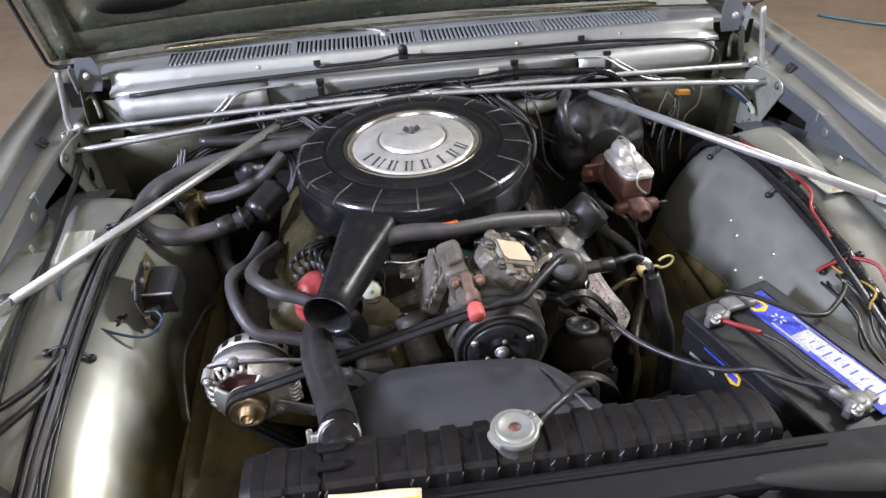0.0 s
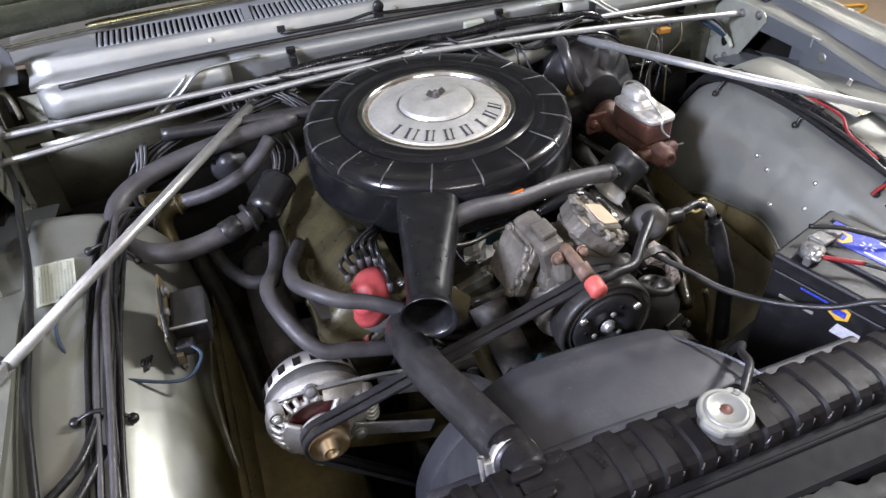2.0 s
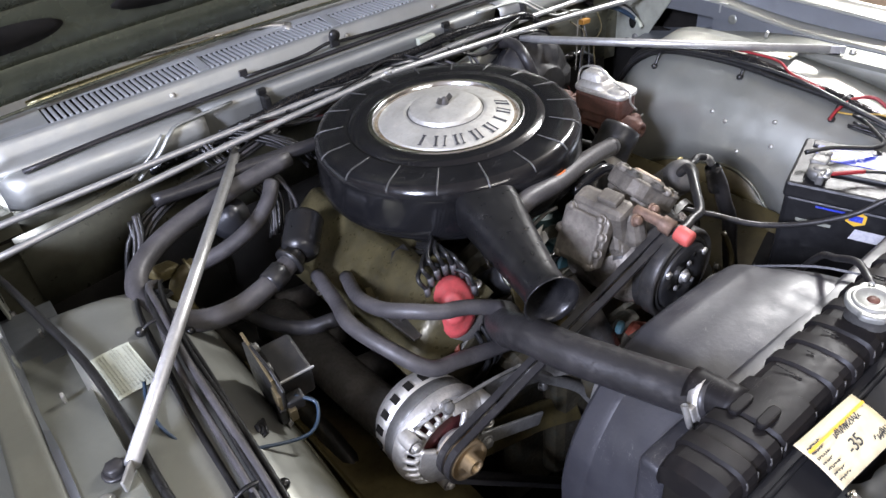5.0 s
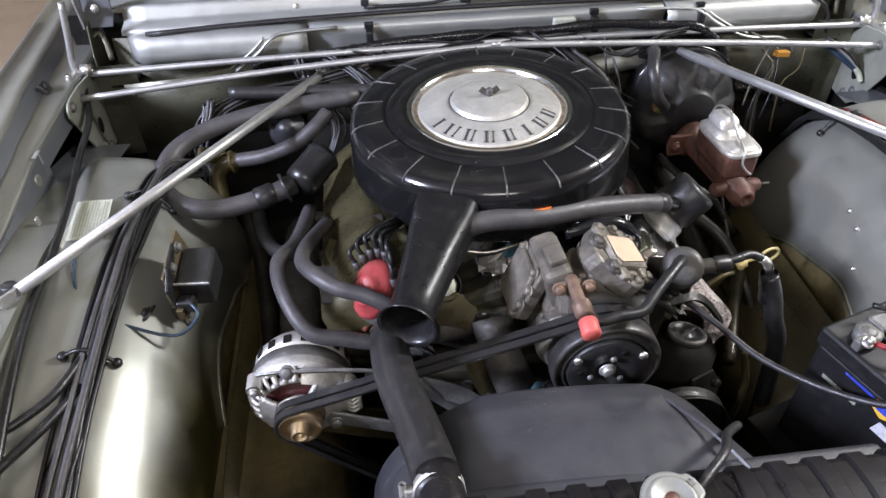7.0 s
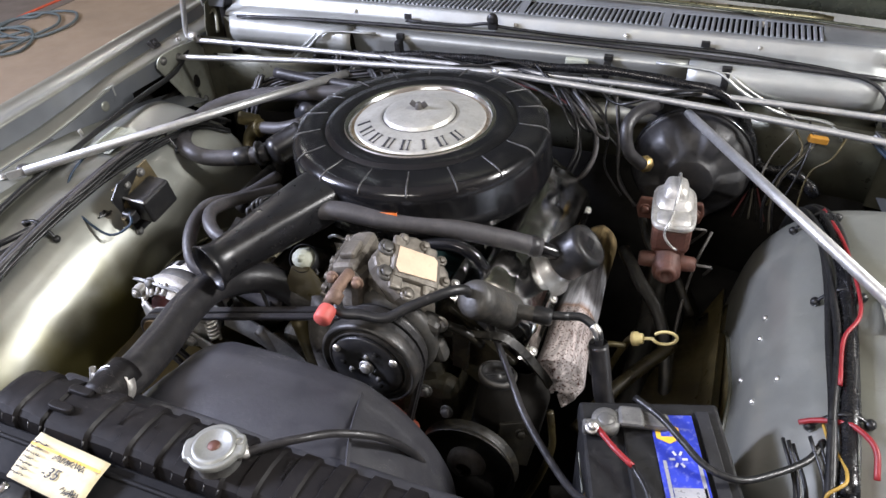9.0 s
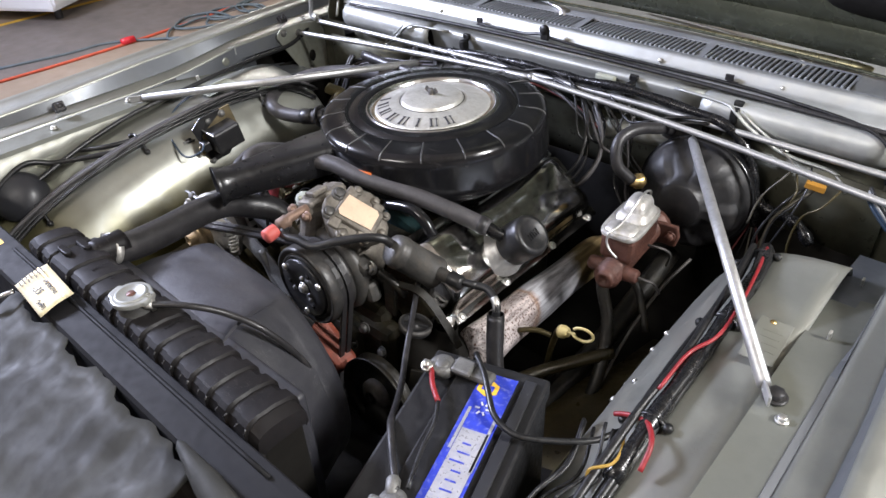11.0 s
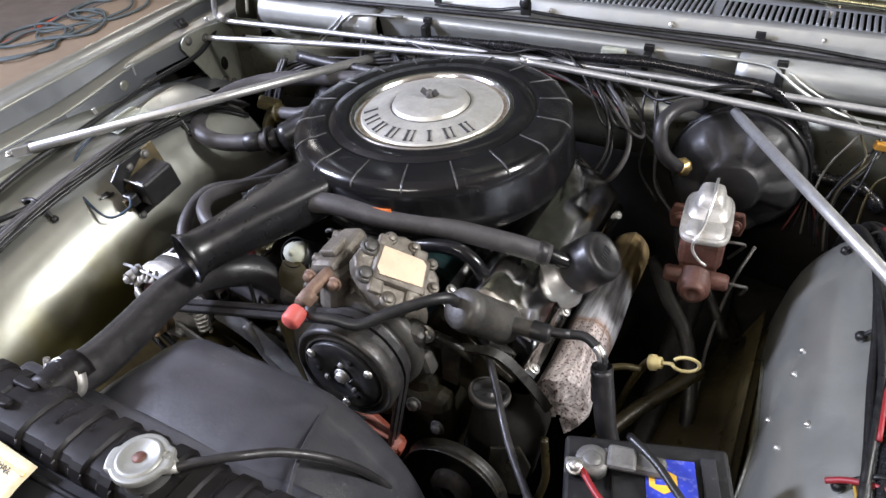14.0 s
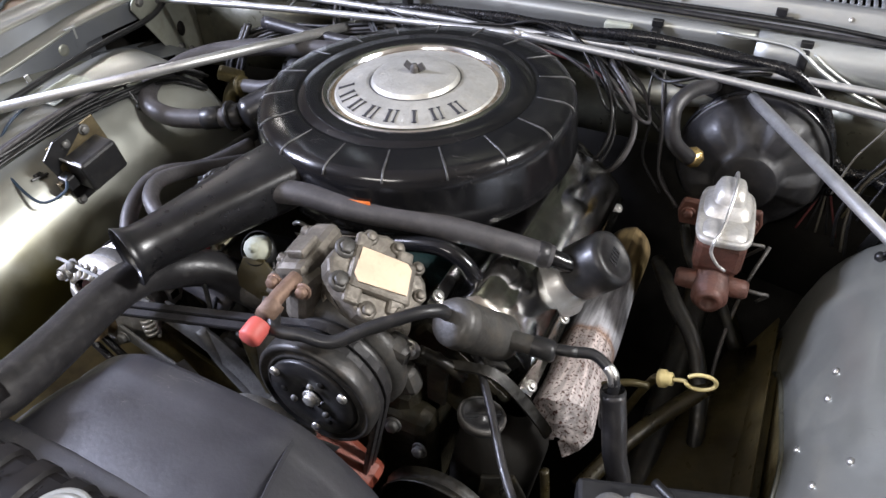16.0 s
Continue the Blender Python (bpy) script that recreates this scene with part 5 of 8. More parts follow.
# ---- distributor and plug leads ----
def distributor():
    d = thing("distributor", (-0.155, 0.94, 0.74), "red distributor cap with grey plug leads", "distributor")
    ax = Vector((-0.35, -0.30, 0.88))
    body = part("body", lathe([(0.03, 0), (0.04, 0.03), (0.04, 0.06), (0, 0.06)], 24, aim((-0.12, 0.97, 0.72), ax)), IRON, d)
    ax = Vector((-0.50, -0.62, 0.60)).normalized()
    m = aim((-0.142, 0.958, 0.782), ax)
    cap = part("cap", lathe([(0.038, -0.02), (0.046, -0.012), (0.047, 0.004), (0.045, 0.016), (0.038, 0.026), (0.026, 0.031), (0.024, 0.038), (0.018, 0.041), (0, 0.042)], 32, m @ Matrix.Diagonal((0.72, 1.0, 1, 1))), RED_DIST, d, "red plastic cap")
    part("clip", box(0.012, 0.03, 0.012, m @ pose(0.0, -0.052, 0.0), 0.003), ORANGE, cap)
    for k in range(8):
        g = radians(20 + 20 * k)
        q = m @ Vector((0.036 * math.cos(g), 0.050 * math.sin(g), 0.012))
        up = (ax * 0.4 + Vector((0.05, 0.2, 0.7))).normalized()
        part("boot", sweep([q, q + up * 0.018], 0.0052, 8, 2), HOSE, cap)
        e = Vector((q.x + 0.03 + 0.012 * (k - 4), q.y + 0.10, q.z + 0.0 + 0.01 * math.cos(k)))
        part("plug_lead", sweep([q + up * 0.014, q + up * 0.035 + Vector((0.0, 0.015, 0)), e + Vector((0, -0.03, 0.015)), e + Vector((0.02, 0.08, -0.05))], 0.0035, 8, 5), WIRE, d)
    for k in range(3):
        part("plug_lead", sweep([(-0.14 + 0.012 * k, 0.935, 0.77), (-0.135 + 0.014 * k, 0.91, 0.745), (-0.13 + 0.012 * k, 0.90, 0.70), (-0.15, 0.93, 0.64)], 0.0042, 8, 5), WIRE, d)


distributor()


# ---- alternator ----
ROTOR = mat("dark_red_windings", (0.07, 0.016, 0.016), 0.5, 0.0, 0.4, 50, 0.4, 200)


def alternator():
    c = Vector((-0.262, 0.80, 0.692))
    a = thing("alternator", (c.x, 0.87, 0.61), "bare cast aluminium alternator with a brass-coloured pulley", "alternator")
    m = aim(c, (0, 1, 0))  # z runs to the rear
    def on_face(r, deg, z):
        return c + Vector((r * math.cos(radians(deg)), z, r * math.sin(radians(deg))))

    def patch(r0, z0, r1, z1, a0, a1, thick=0.004):
        n = max(2, int(abs(a1 - a0) / 6))
        return skin([[on_face(lerp(r0, r1, k / 3), g, lerp(z0, z1, k / 3)) for k in range(4)] for g in np.linspace(a0, a1, n + 1)], thick)

    front = [lathe([(0.020, 0.020), (0.030, 0.018), (0.035, 0.021), (0.024, 0.032)], 36, m),
             lathe([(0.0665, 0.040), (0.070, 0.041), (0.074, 0.046), (0.0755, 0.050), (0.0755, 0.060), (0.068, 0.061), (0.0665, 0.040)], 56, m),
             patch(0.033, 0.021, 0.055, 0.028, 152, 418), patch(0.053, 0.027, 0.070, 0.043, -88, 82),
             lathe([(0.0545, 0.028), (0.0575, 0.028), (0.0585, 0.033), (0.0545, 0.033)], 48, m)]
    fh = part("front_housing", crease(merge(*front), 30), ALU, a, "aluminium front housing with a kidney-shaped opening")
    for g in range(90, 272, 13):
        part("rib", sweep([on_face(0.056, g, 0.029), on_face(0.063, g, 0.034), on_face(0.070, g, 0.044)], 0.0036 if g % 2 else 0.0045, 6, 2), ALU, fh)
    for g in (60, 152):
        part("web", sweep([on_face(0.034, g, 0.023), on_face(0.045, g, 0.025), on_face(0.056, g, 0.029)], 0.005, 8, 3), ALU, fh)
    # slotted adjuster arm across the face
    arm = [(-0.312, 0.832, 0.768), (-0.285, 0.826, 0.777), (-0.24, 0.822, 0.778), (-0.19, 0.822, 0.772), (-0.14, 0.826, 0.757)]
    sl = part("slotted_arm", ribbon(arm, 0.020, 0.004, (0, -0.55, 0.83), 6), LEAD, a, "dark grey slotted adjuster arm")
    # near-black strip drawn for the shade inside the slot
    part("slot", ribbon([(x, y - 0.0032, z + 0.0012) for x, y, z in arm[1:4]], 0.0065, 0.001, (0, -0.55, 0.83), 6), NEAR_BLACK, sl)
    part("bolt", hexnut(0.0075, 0.008, aim((-0.268, 0.819, 0.781), (0, -0.83, 0.55))), LEAD, sl)
    part("stator", lathe([(0.066, 0.056), (0.072, 0.057), (0.072, 0.082), (0.066, 0.083)], 48, m), LEAD, a, "grey laminated stator ring")
    back = [lathe([(0.066, 0.083), (0.071, 0.084), (0.070, 0.105), (0.060, 0.120), (0.03, 0.128), (0, 0.13)], 40, m)]
    rh = part("rear_housing", merge(*back), ALU, a)
    for k in range(18):
        q = m @ Matrix.Rotation(math.tau * k / 18, 4, "Z")
        # near-black box drawn for the shade of a vent slot
        part("slot", box(0.003, 0.011, 0.014, q @ pose(0.0705, 0, 0.096), 0.0005), NEAR_BLACK, rh)
    part("rotor", lathe([(0, 0.036), (0.05, 0.038), (0.055, 0.06), (0, 0.06)], 24, m), ROTOR, a, "dark red rotor behind the slots")
    part("pulley", lathe([(0, -0.008), (0.008, -0.008), (0.008, -0.022), (0.012, -0.022), (0.013, -0.006), (0.027, -0.006), (0.029, -0.010), (0.030, 0.004), (0.024, 0.010), (0.034, 0.014), (0.034, 0.018), (0.02, 0.022)], 40, m), PULLEY, a, "worn brass-coloured pulley")
    for g in (40, 160, 280):
        q = m @ Matrix.Rotation(radians(g), 4, "Z")
        part("lug", merge(lathe([(0.011, 0.025), (0.011, 0.05)], 16, q @ pose(0.074, 0, 0)), hexnut(0.006, 0.006, q @ pose(0.074, 0, 0.025, 180))), ALU, a)
    part("adjuster_arm", merge(box(0.13, 0.005, 0.024, pose(-0.165, 0.815, 0.655, 0, 24, 0), 0.002), hexnut(0.008, 0.008, aim((-0.215, 0.812, 0.672), (0, -1, 0)))), LEAD, a, "grey steel adjuster arm")
    part("spring", sweep([(-0.19 + 0.01 * math.cos(k * 1.57), 0.84 + 0.01 * math.sin(k * 1.57), 0.66 + k * 0.0022) for k in range(26)], 0.003, 6, 2), ALU, a)
    return a


alternator()


# ---- air conditioning compressor ----
FITTING = mat("dirty_tan_brass", (0.20, 0.13, 0.095), 0.55, 0.4, 0.3, 40, 0.3, 260, 0.15, ((0.07, 0.05, 0.04), 0.25, 0.8))


def compressor():
    c = thing("air_conditioning_compressor", (0.14, 0.87, 0.70), "dusty grey V-twin air conditioning compressor with a black clutch", "compressor")
    mc = aim((0.13, 0.93, 0.775), (0, -1, 0))
    crank = part("crankcase", merge(lathe([(0, 0), (0.06, 0), (0.065, 0.01), (0.062, 0.10), (0.05, 0.12), (0, 0.12)], 28, mc), box(0.10, 0.10, 0.08, pose(0.13, 0.88, 0.80), 0.015)), COMPRESSOR, c)
    # right head: a broad scalloped casting with its name plate
    d = Vector((0.60, -0.10, 0.79)).normalized()
    tip = Vector((0.187, 0.877, 0.885))
    m = aim(tip - d * 0.10, d)
    part("cylinder", merge(lathe([(0.042, 0), (0.044, 0.06), (0.048, 0.065), (0.048, 0.07)], 28, m), *[lathe([(0.043, 0.02 + 0.012 * k), (0.049, 0.022 + 0.012 * k), (0.043, 0.024 + 0.012 * k)], 28, m) for k in range(3)]), COMPRESSOR, c)
    u = Vector((0.80, 0.42, -0.5))
    u = (u - d * u.dot(d)).normalized()
    v = d.cross(u)
    q = Matrix(((u.x, v.x, d.x, tip.x), (u.y, v.y, d.y, tip.y), (u.z, v.z, d.z, tip.z), (0, 0, 0, 1)))
    pl = [((0.056 + 0.004 * math.cos(4 * g)) * math.cos(g), (0.050 + 0.004 * math.cos(4 * g)) * math.sin(g)) for g in np.linspace(0, math.tau, 24, endpoint=False)]
    head = part("head", merge(prism(pl, 0.028, q @ pose(0, 0, -0.030), 0.005), box(0.074, 0.052, 0.012, q @ pose(0.002, 0, 0.001), 0.005), box(0.020, 0.086, 0.010, q @ pose(-0.026, 0, -0.001), 0.004), box(0.020, 0.080, 0.010, q @ pose(0.024, 0, -0.001), 0.004)), COMPRESSOR, c, "dusty cast cylinder head")
    for x, y, r in ((-0.044, 0.018, 0.0095), (-0.020, 0.041, 0.007), (0.014, 0.041, 0.0062), (0.042, 0.026, 0.0062), (0.050, -0.006, 0.006), (0.030, -0.036, 0.0075), (-0.006, -0.044, 0.008), (-0.042, -0.022, 0.009)):
        part("bolt", merge(lathe([(r * 1.35, -0.003), (r * 1.3, 0.001), (r, 0.0015)], 16, q @ pose(x, y, 0)), hexnut(r * 0.9, 0.006, q @ pose(x, y, 0))), COMPRESSOR if r < 0.009 else MUFFLER, head)
    w, h = 0.0315, 0.0205
    part("name_plate", prism([(-w + 0.006, -h), (w, -h + 0.003), (w, h - 0.006), (w - 0.006, h), (-w + 0.003, h), (-w, -h + 0.008)], 0.0012, q @ pose(0.0, 0.001, 0.0078)), TAG, c, "faded tan name plate")
    # left head: a tall slab that faces away, ribbed along its rim
    d = Vector((-0.93, -0.06, 0.36)).normalized()
    tip = Vector((0.052, 0.890, 0.842))
    m = aim(tip - d * 0.10, d)
    v = Vector((0.0, 1.0, 0.0))
    v = (v - d * v.dot(d)).normalized()
    u = v.cross(d)
    q = Matrix(((u.x, v.x, d.x, tip.x), (u.y, v.y, d.y, tip.y), (u.z, v.z, d.z, tip.z), (0, 0, 0, 1)))
    part("cylinder", merge(lathe([(0.040, 0), (0.042, 0.07)], 28, m), *[lathe([(0.041, 0.03 + 0.011 * k), (0.046, 0.032 + 0.011 * k), (0.041, 0.034 + 0.011 * k)], 28, m) for k in range(4)]), GREASY_OLIVE, c)
    slab = [(-0.044, -0.030), (-0.036, -0.040), (0.036, -0.040), (0.046, -0.030), (0.046, 0.030), (0.036, 0.040), (-0.036, 0.040), (-0.044, 0.030)]
    head = part("head", merge(prism(slab, 0.018, q @ pose(0, 0, -0.020), 0.003), prism([(x * 0.86, y * 0.84) for x, y in slab], 0.010, q @ pose(0, 0, -0.004), 0.004)), COMPRESSOR, c, "dusty cast cylinder head")
    for x, y in ((-0.036, -0.028), (-0.012, -0.036), (0.014, -0.036), (0.038, -0.026), (0.038, 0.026), (0.0, 0.036), (-0.036, 0.028)):
        part("bolt", hexnut(0.0062, 0.009, q @ pose(x, y, -0.002)), COMPRESSOR, head)
    part("manifold_block", merge(box(0.040, 0.090, 0.075, pose(0.098, 0.882, 0.858, 0, -14, 4), 0.010), box(0.024, 0.034, 0.010, pose(0.093, 0.870, 0.900, 0, -14, 4), 0.003), box(0.034, 0.05, 0.06, pose(0.108, 0.846, 0.855, -12, 0, 0), 0.012),
                                prism([(-0.055, 0.0), (0.055, -0.02), (0.075, 0.03), (0.02, 0.062), (-0.045, 0.052)], 0.03, Matrix.Translation((0.132, 0.862, 0.812)) @ Matrix.Rotation(radians(68), 4, "X"), 0.008)), COMPRESSOR, c, "dusty casting between the two heads")
    part("service_fitting", merge(sweep([(0.107, 0.835, 0.888), (0.107, 0.80, 0.888), (0.109, 0.775, 0.884)], 0.0085, 10, 3), hexnut(0.007, 0.010, aim((0.088, 0.822, 0.886), (0, -1, 0.3))), hexnut(0.007, 0.010, aim((0.126, 0.822, 0.886), (0, -1, 0.3))),
                                  lathe([(0.0125, 0), (0.0125, 0.018), (0, 0.018)], 6, aim((0.109, 0.792, 0.886), (0, -1, -0.15)))), FITTING, c, "rusty brass service fitting")
    part("cap", lathe([(0.0115, 0), (0.0125, 0.004), (0.0125, 0.02), (0.0105, 0.023), (0, 0.023)], 10, aim((0.110, 0.767, 0.882), (0, -1, -0.15))), RED_CAP, c, "faded red plastic cap")
    # clutch
    m = aim((0.151, 0.83, 0.778), (0.0, -1, 0))
    cl = part("clutch_pulley", lathe([(0, 0), (0.060, 0), (0.070, 0.004), (0.072, 0.010), (0.066, 0.016), (0.072, 0.021), (0.066, 0.027), (0.072, 0.032), (0.074, 0.036), (0.074, 0.052), (0.072, 0.056), (0.068, 0.057), (0.064, 0.052), (0.062, 0.052), (0.060, 0.056), (0.057, 0.056), (0.056, 0.050), (0.02, 0.050), (0, 0.05)], 64, m), CLUTCH, c, "black clutch pulley")
    part("clutch_plate", lathe([(0.014, 0.050), (0.016, 0.058), (0.053, 0.060), (0.0545, 0.058), (0.0545, 0.05)], 48, m), SATIN_BLACK, cl)
    part("hub_bolt", hexnut(0.0085, 0.008, m @ pose(0, 0, 0.058)), RODS, cl)
    for k in range(3):
        g = math.tau * k / 3 + 0.5
        part("rivet", lathe([(0.0062, 0), (0.0058, 0.003), (0, 0.004)], 12, m @ pose(0.050 * math.cos(g), 0.050 * math.sin(g), 0.060)), STEEL, cl)
        part("rivet", lathe([(0.0045, 0), (0.004, 0.003), (0, 0.0035)], 12, m @ pose(0.024 * math.cos(g + 0.9), 0.024 * math.sin(g + 0.9), 0.0612)), LEAD, cl)
        # near-black disc drawn for the shade of a hole in the plate
        part("slot", lathe([(0, 0), (0.0045, 0), (0.0045, 0.0008), (0, 0.0008)], 12, m @ pose(0.036 * math.cos(g + 0.55), 0.036 * math.sin(g + 0.55), 0.0598)), NEAR_BLACK, cl)
    part("front_casting", merge(lathe([(0.0, 0.0), (0.076, 0.0), (0.080, 0.006), (0.078, 0.018), (0.066, 0.024), (0, 0.024)], 40, aim((0.151, 0.852, 0.778), (0, -1, 0))), box(0.034, 0.030, 0.046, pose(0.214, 0.852, 0.800, 0, 20, 0), 0.010), box(0.028, 0.026, 0.040, pose(0.224, 0.856, 0.756, 0, -15, 0), 0.009)), MUFFLER, c, "dark grey front housing with lugs")
    part("mount_bracket", merge(prism([(-0.012, -0.05), (0.012, -0.055), (0.018, 0.02), (0.006, 0.034), (-0.010, 0.03)], 0.010, Matrix.Translation((0.252, 0.878, 0.762)) @ Matrix.Rotation(radians(90), 4, "X"), 0.003), sweep([(0.236, 0.865, 0.80), (0.262, 0.872, 0.785), (0.285, 0.88, 0.76)], 0.007, 8, 4)), SOOT_IRON, c, "oily black mounting arm")
    part("strap", ribbon([(0.222, 0.872, 0.775), (0.262, 0.876, 0.780), (0.305, 0.882, 0.784), (0.328, 0.886, 0.775), (0.350, 0.889, 0.752), (0.378, 0.893, 0.712), (0.388, 0.896, 0.690)], 0.013, 0.005, (0.3, 1, 0.25)), SOOT_IRON, c, "black steel strap to the exhaust")
    part("bolt", hexnut(0.010, 0.01, aim((0.228, 0.858, 0.806), (0.2, -1, 0.2))), STEEL, c)
    return c


compressor()


# ---- belts ----
def belt(name, ring, w, label):
    """A closed V belt round pulleys: ring holds centres and radii in x, z; y is its plane."""
    y, wheels = ring
    pts = []
    n = len(wheels)
    for i in range(n):
        (x0, z0, r0), (x1, z1, r1), (x2, z2, r2) = wheels[i - 1], wheels[i], wheels[(i + 1) % n]
        d0, d1 = Vector((x1 - x0, z1 - z0)), Vector((x2 - x1, z2 - z1))
        n0, n1 = Vector((-d0.y, d0.x)).normalized(), Vector((-d1.y, d1.x)).normalized()
        a0, a1 = math.atan2(n0.y, n0.x), math.atan2(n1.y, n1.x)
        while a1 > a0:
            a1 -= math.tau
        for k in range(9):
            g = lerp(a0, a1, k / 8)
            pts.append((x1 + r1 * math.cos(g), z1 + r1 * math.sin(g), math.cos(g), math.sin(g)))
    rows = []
    for x, z, nx, nz in pts + pts[:1]:
        rows.append([(x - nx * 0.005, y + w * 0.35, z - nz * 0.005), (x, y + w * 0.5, z), (x + nx * 0.002, y + w * 0.45, z + nz * 0.002), (x + nx * 0.002, y - w * 0.45, z + nz * 0.002), (x, y - w * 0.5, z), (x - nx * 0.005, y - w * 0.35, z - nz * 0.005)])
    bm = skin(rows, 0, False)
    return solo(name, bm, RUBBER, label, "belt", "drive belts")


for y in (0.797, 0.812):
    belt("drive_belt", (y, [(-0.262, 0.692, 0.034), (0.151, 0.778, 0.072), (0.06, 0.42, 0.08)]), 0.011, "worn black V belt over clutch and alternator pulleys")


# ---- dark pipes and shafts low in the bay ----
def low_pipe(pts, r, material, label):
    return solo("pipe", sweep(pts, r, 10, 5), material, label, "pipe")


low_pipe([(0.50, 1.45, 0.62), (0.50, 1.2, 0.56), (0.49, 0.95, 0.52), (0.47, 0.7, 0.48)], 0.022, SOOT_IRON, "grimy steering shaft low beside the engine")
low_pipe([(0.43, 1.30, 0.66), (0.47, 1.22, 0.66), (0.52, 1.16, 0.63), (0.55, 1.08, 0.56), (0.55, 1.0, 0.5)], 0.012, SOOT_IRON, "black hose curving low beside the engine")
low_pipe([(0.45, 1.36, 0.70), (0.48, 1.28, 0.69), (0.53, 1.25, 0.66), (0.57, 1.22, 0.60)], 0.008, SOOT_IRON, "thin black hose under the master cylinder")
low_pipe([(0.43, 0.91, 0.585), (0.465, 0.984, 0.60), (0.502, 1.054, 0.60), (0.550, 1.132, 0.60)], 0.012, OILY, "oily tube under the dipstick handle")
low_pipe([(0.42, 1.02, 0.66), (0.45, 1.03, 0.67), (0.475, 1.04, 0.665)], 0.005, GREASY_OLIVE, "small olive pipe by the dipstick")
low_pipe([(0.58, 1.35, 0.70), (0.56, 1.28, 0.66), (0.55, 1.18, 0.60), (0.56, 1.05, 0.54)], 0.003, IRON, "thin brake pipe running down")
low_pipe([(0.37, 0.80, 0.50), (0.395, 0.815, 0.57), (0.408, 0.83, 0.63), (0.404, 0.84, 0.665), (0.398, 0.85, 0.69)], 0.0055, OILY, "dirty yellowish pump hose")
low_pipe([(-0.36, 1.30, 0.70), (-0.34, 1.20, 0.72), (-0.31, 1.12, 0.74), (-0.27, 1.08, 0.76)], 0.012, RUBBER, "black hose in the shade beside the engine")
low_pipe([(-0.40, 1.38, 0.66), (-0.36, 1.22, 0.60), (-0.34, 1.05, 0.56), (-0.33, 0.9, 0.5)], 0.016, SOOT_IRON, "grimy pipe low beside the engine")
low_pipe([(-0.10, 0.85, 0.70), (-0.06, 0.84, 0.66), (0.0, 0.835, 0.60), (0.03, 0.83, 0.55)], 0.010, LEAD, "grey bracket rod before the engine")
low_pipe([(-0.02, 0.86, 0.74), (0.0, 0.85, 0.68), (0.02, 0.845, 0.62)], 0.014, GREASY_OLIVE, "oily olive pump pipe")

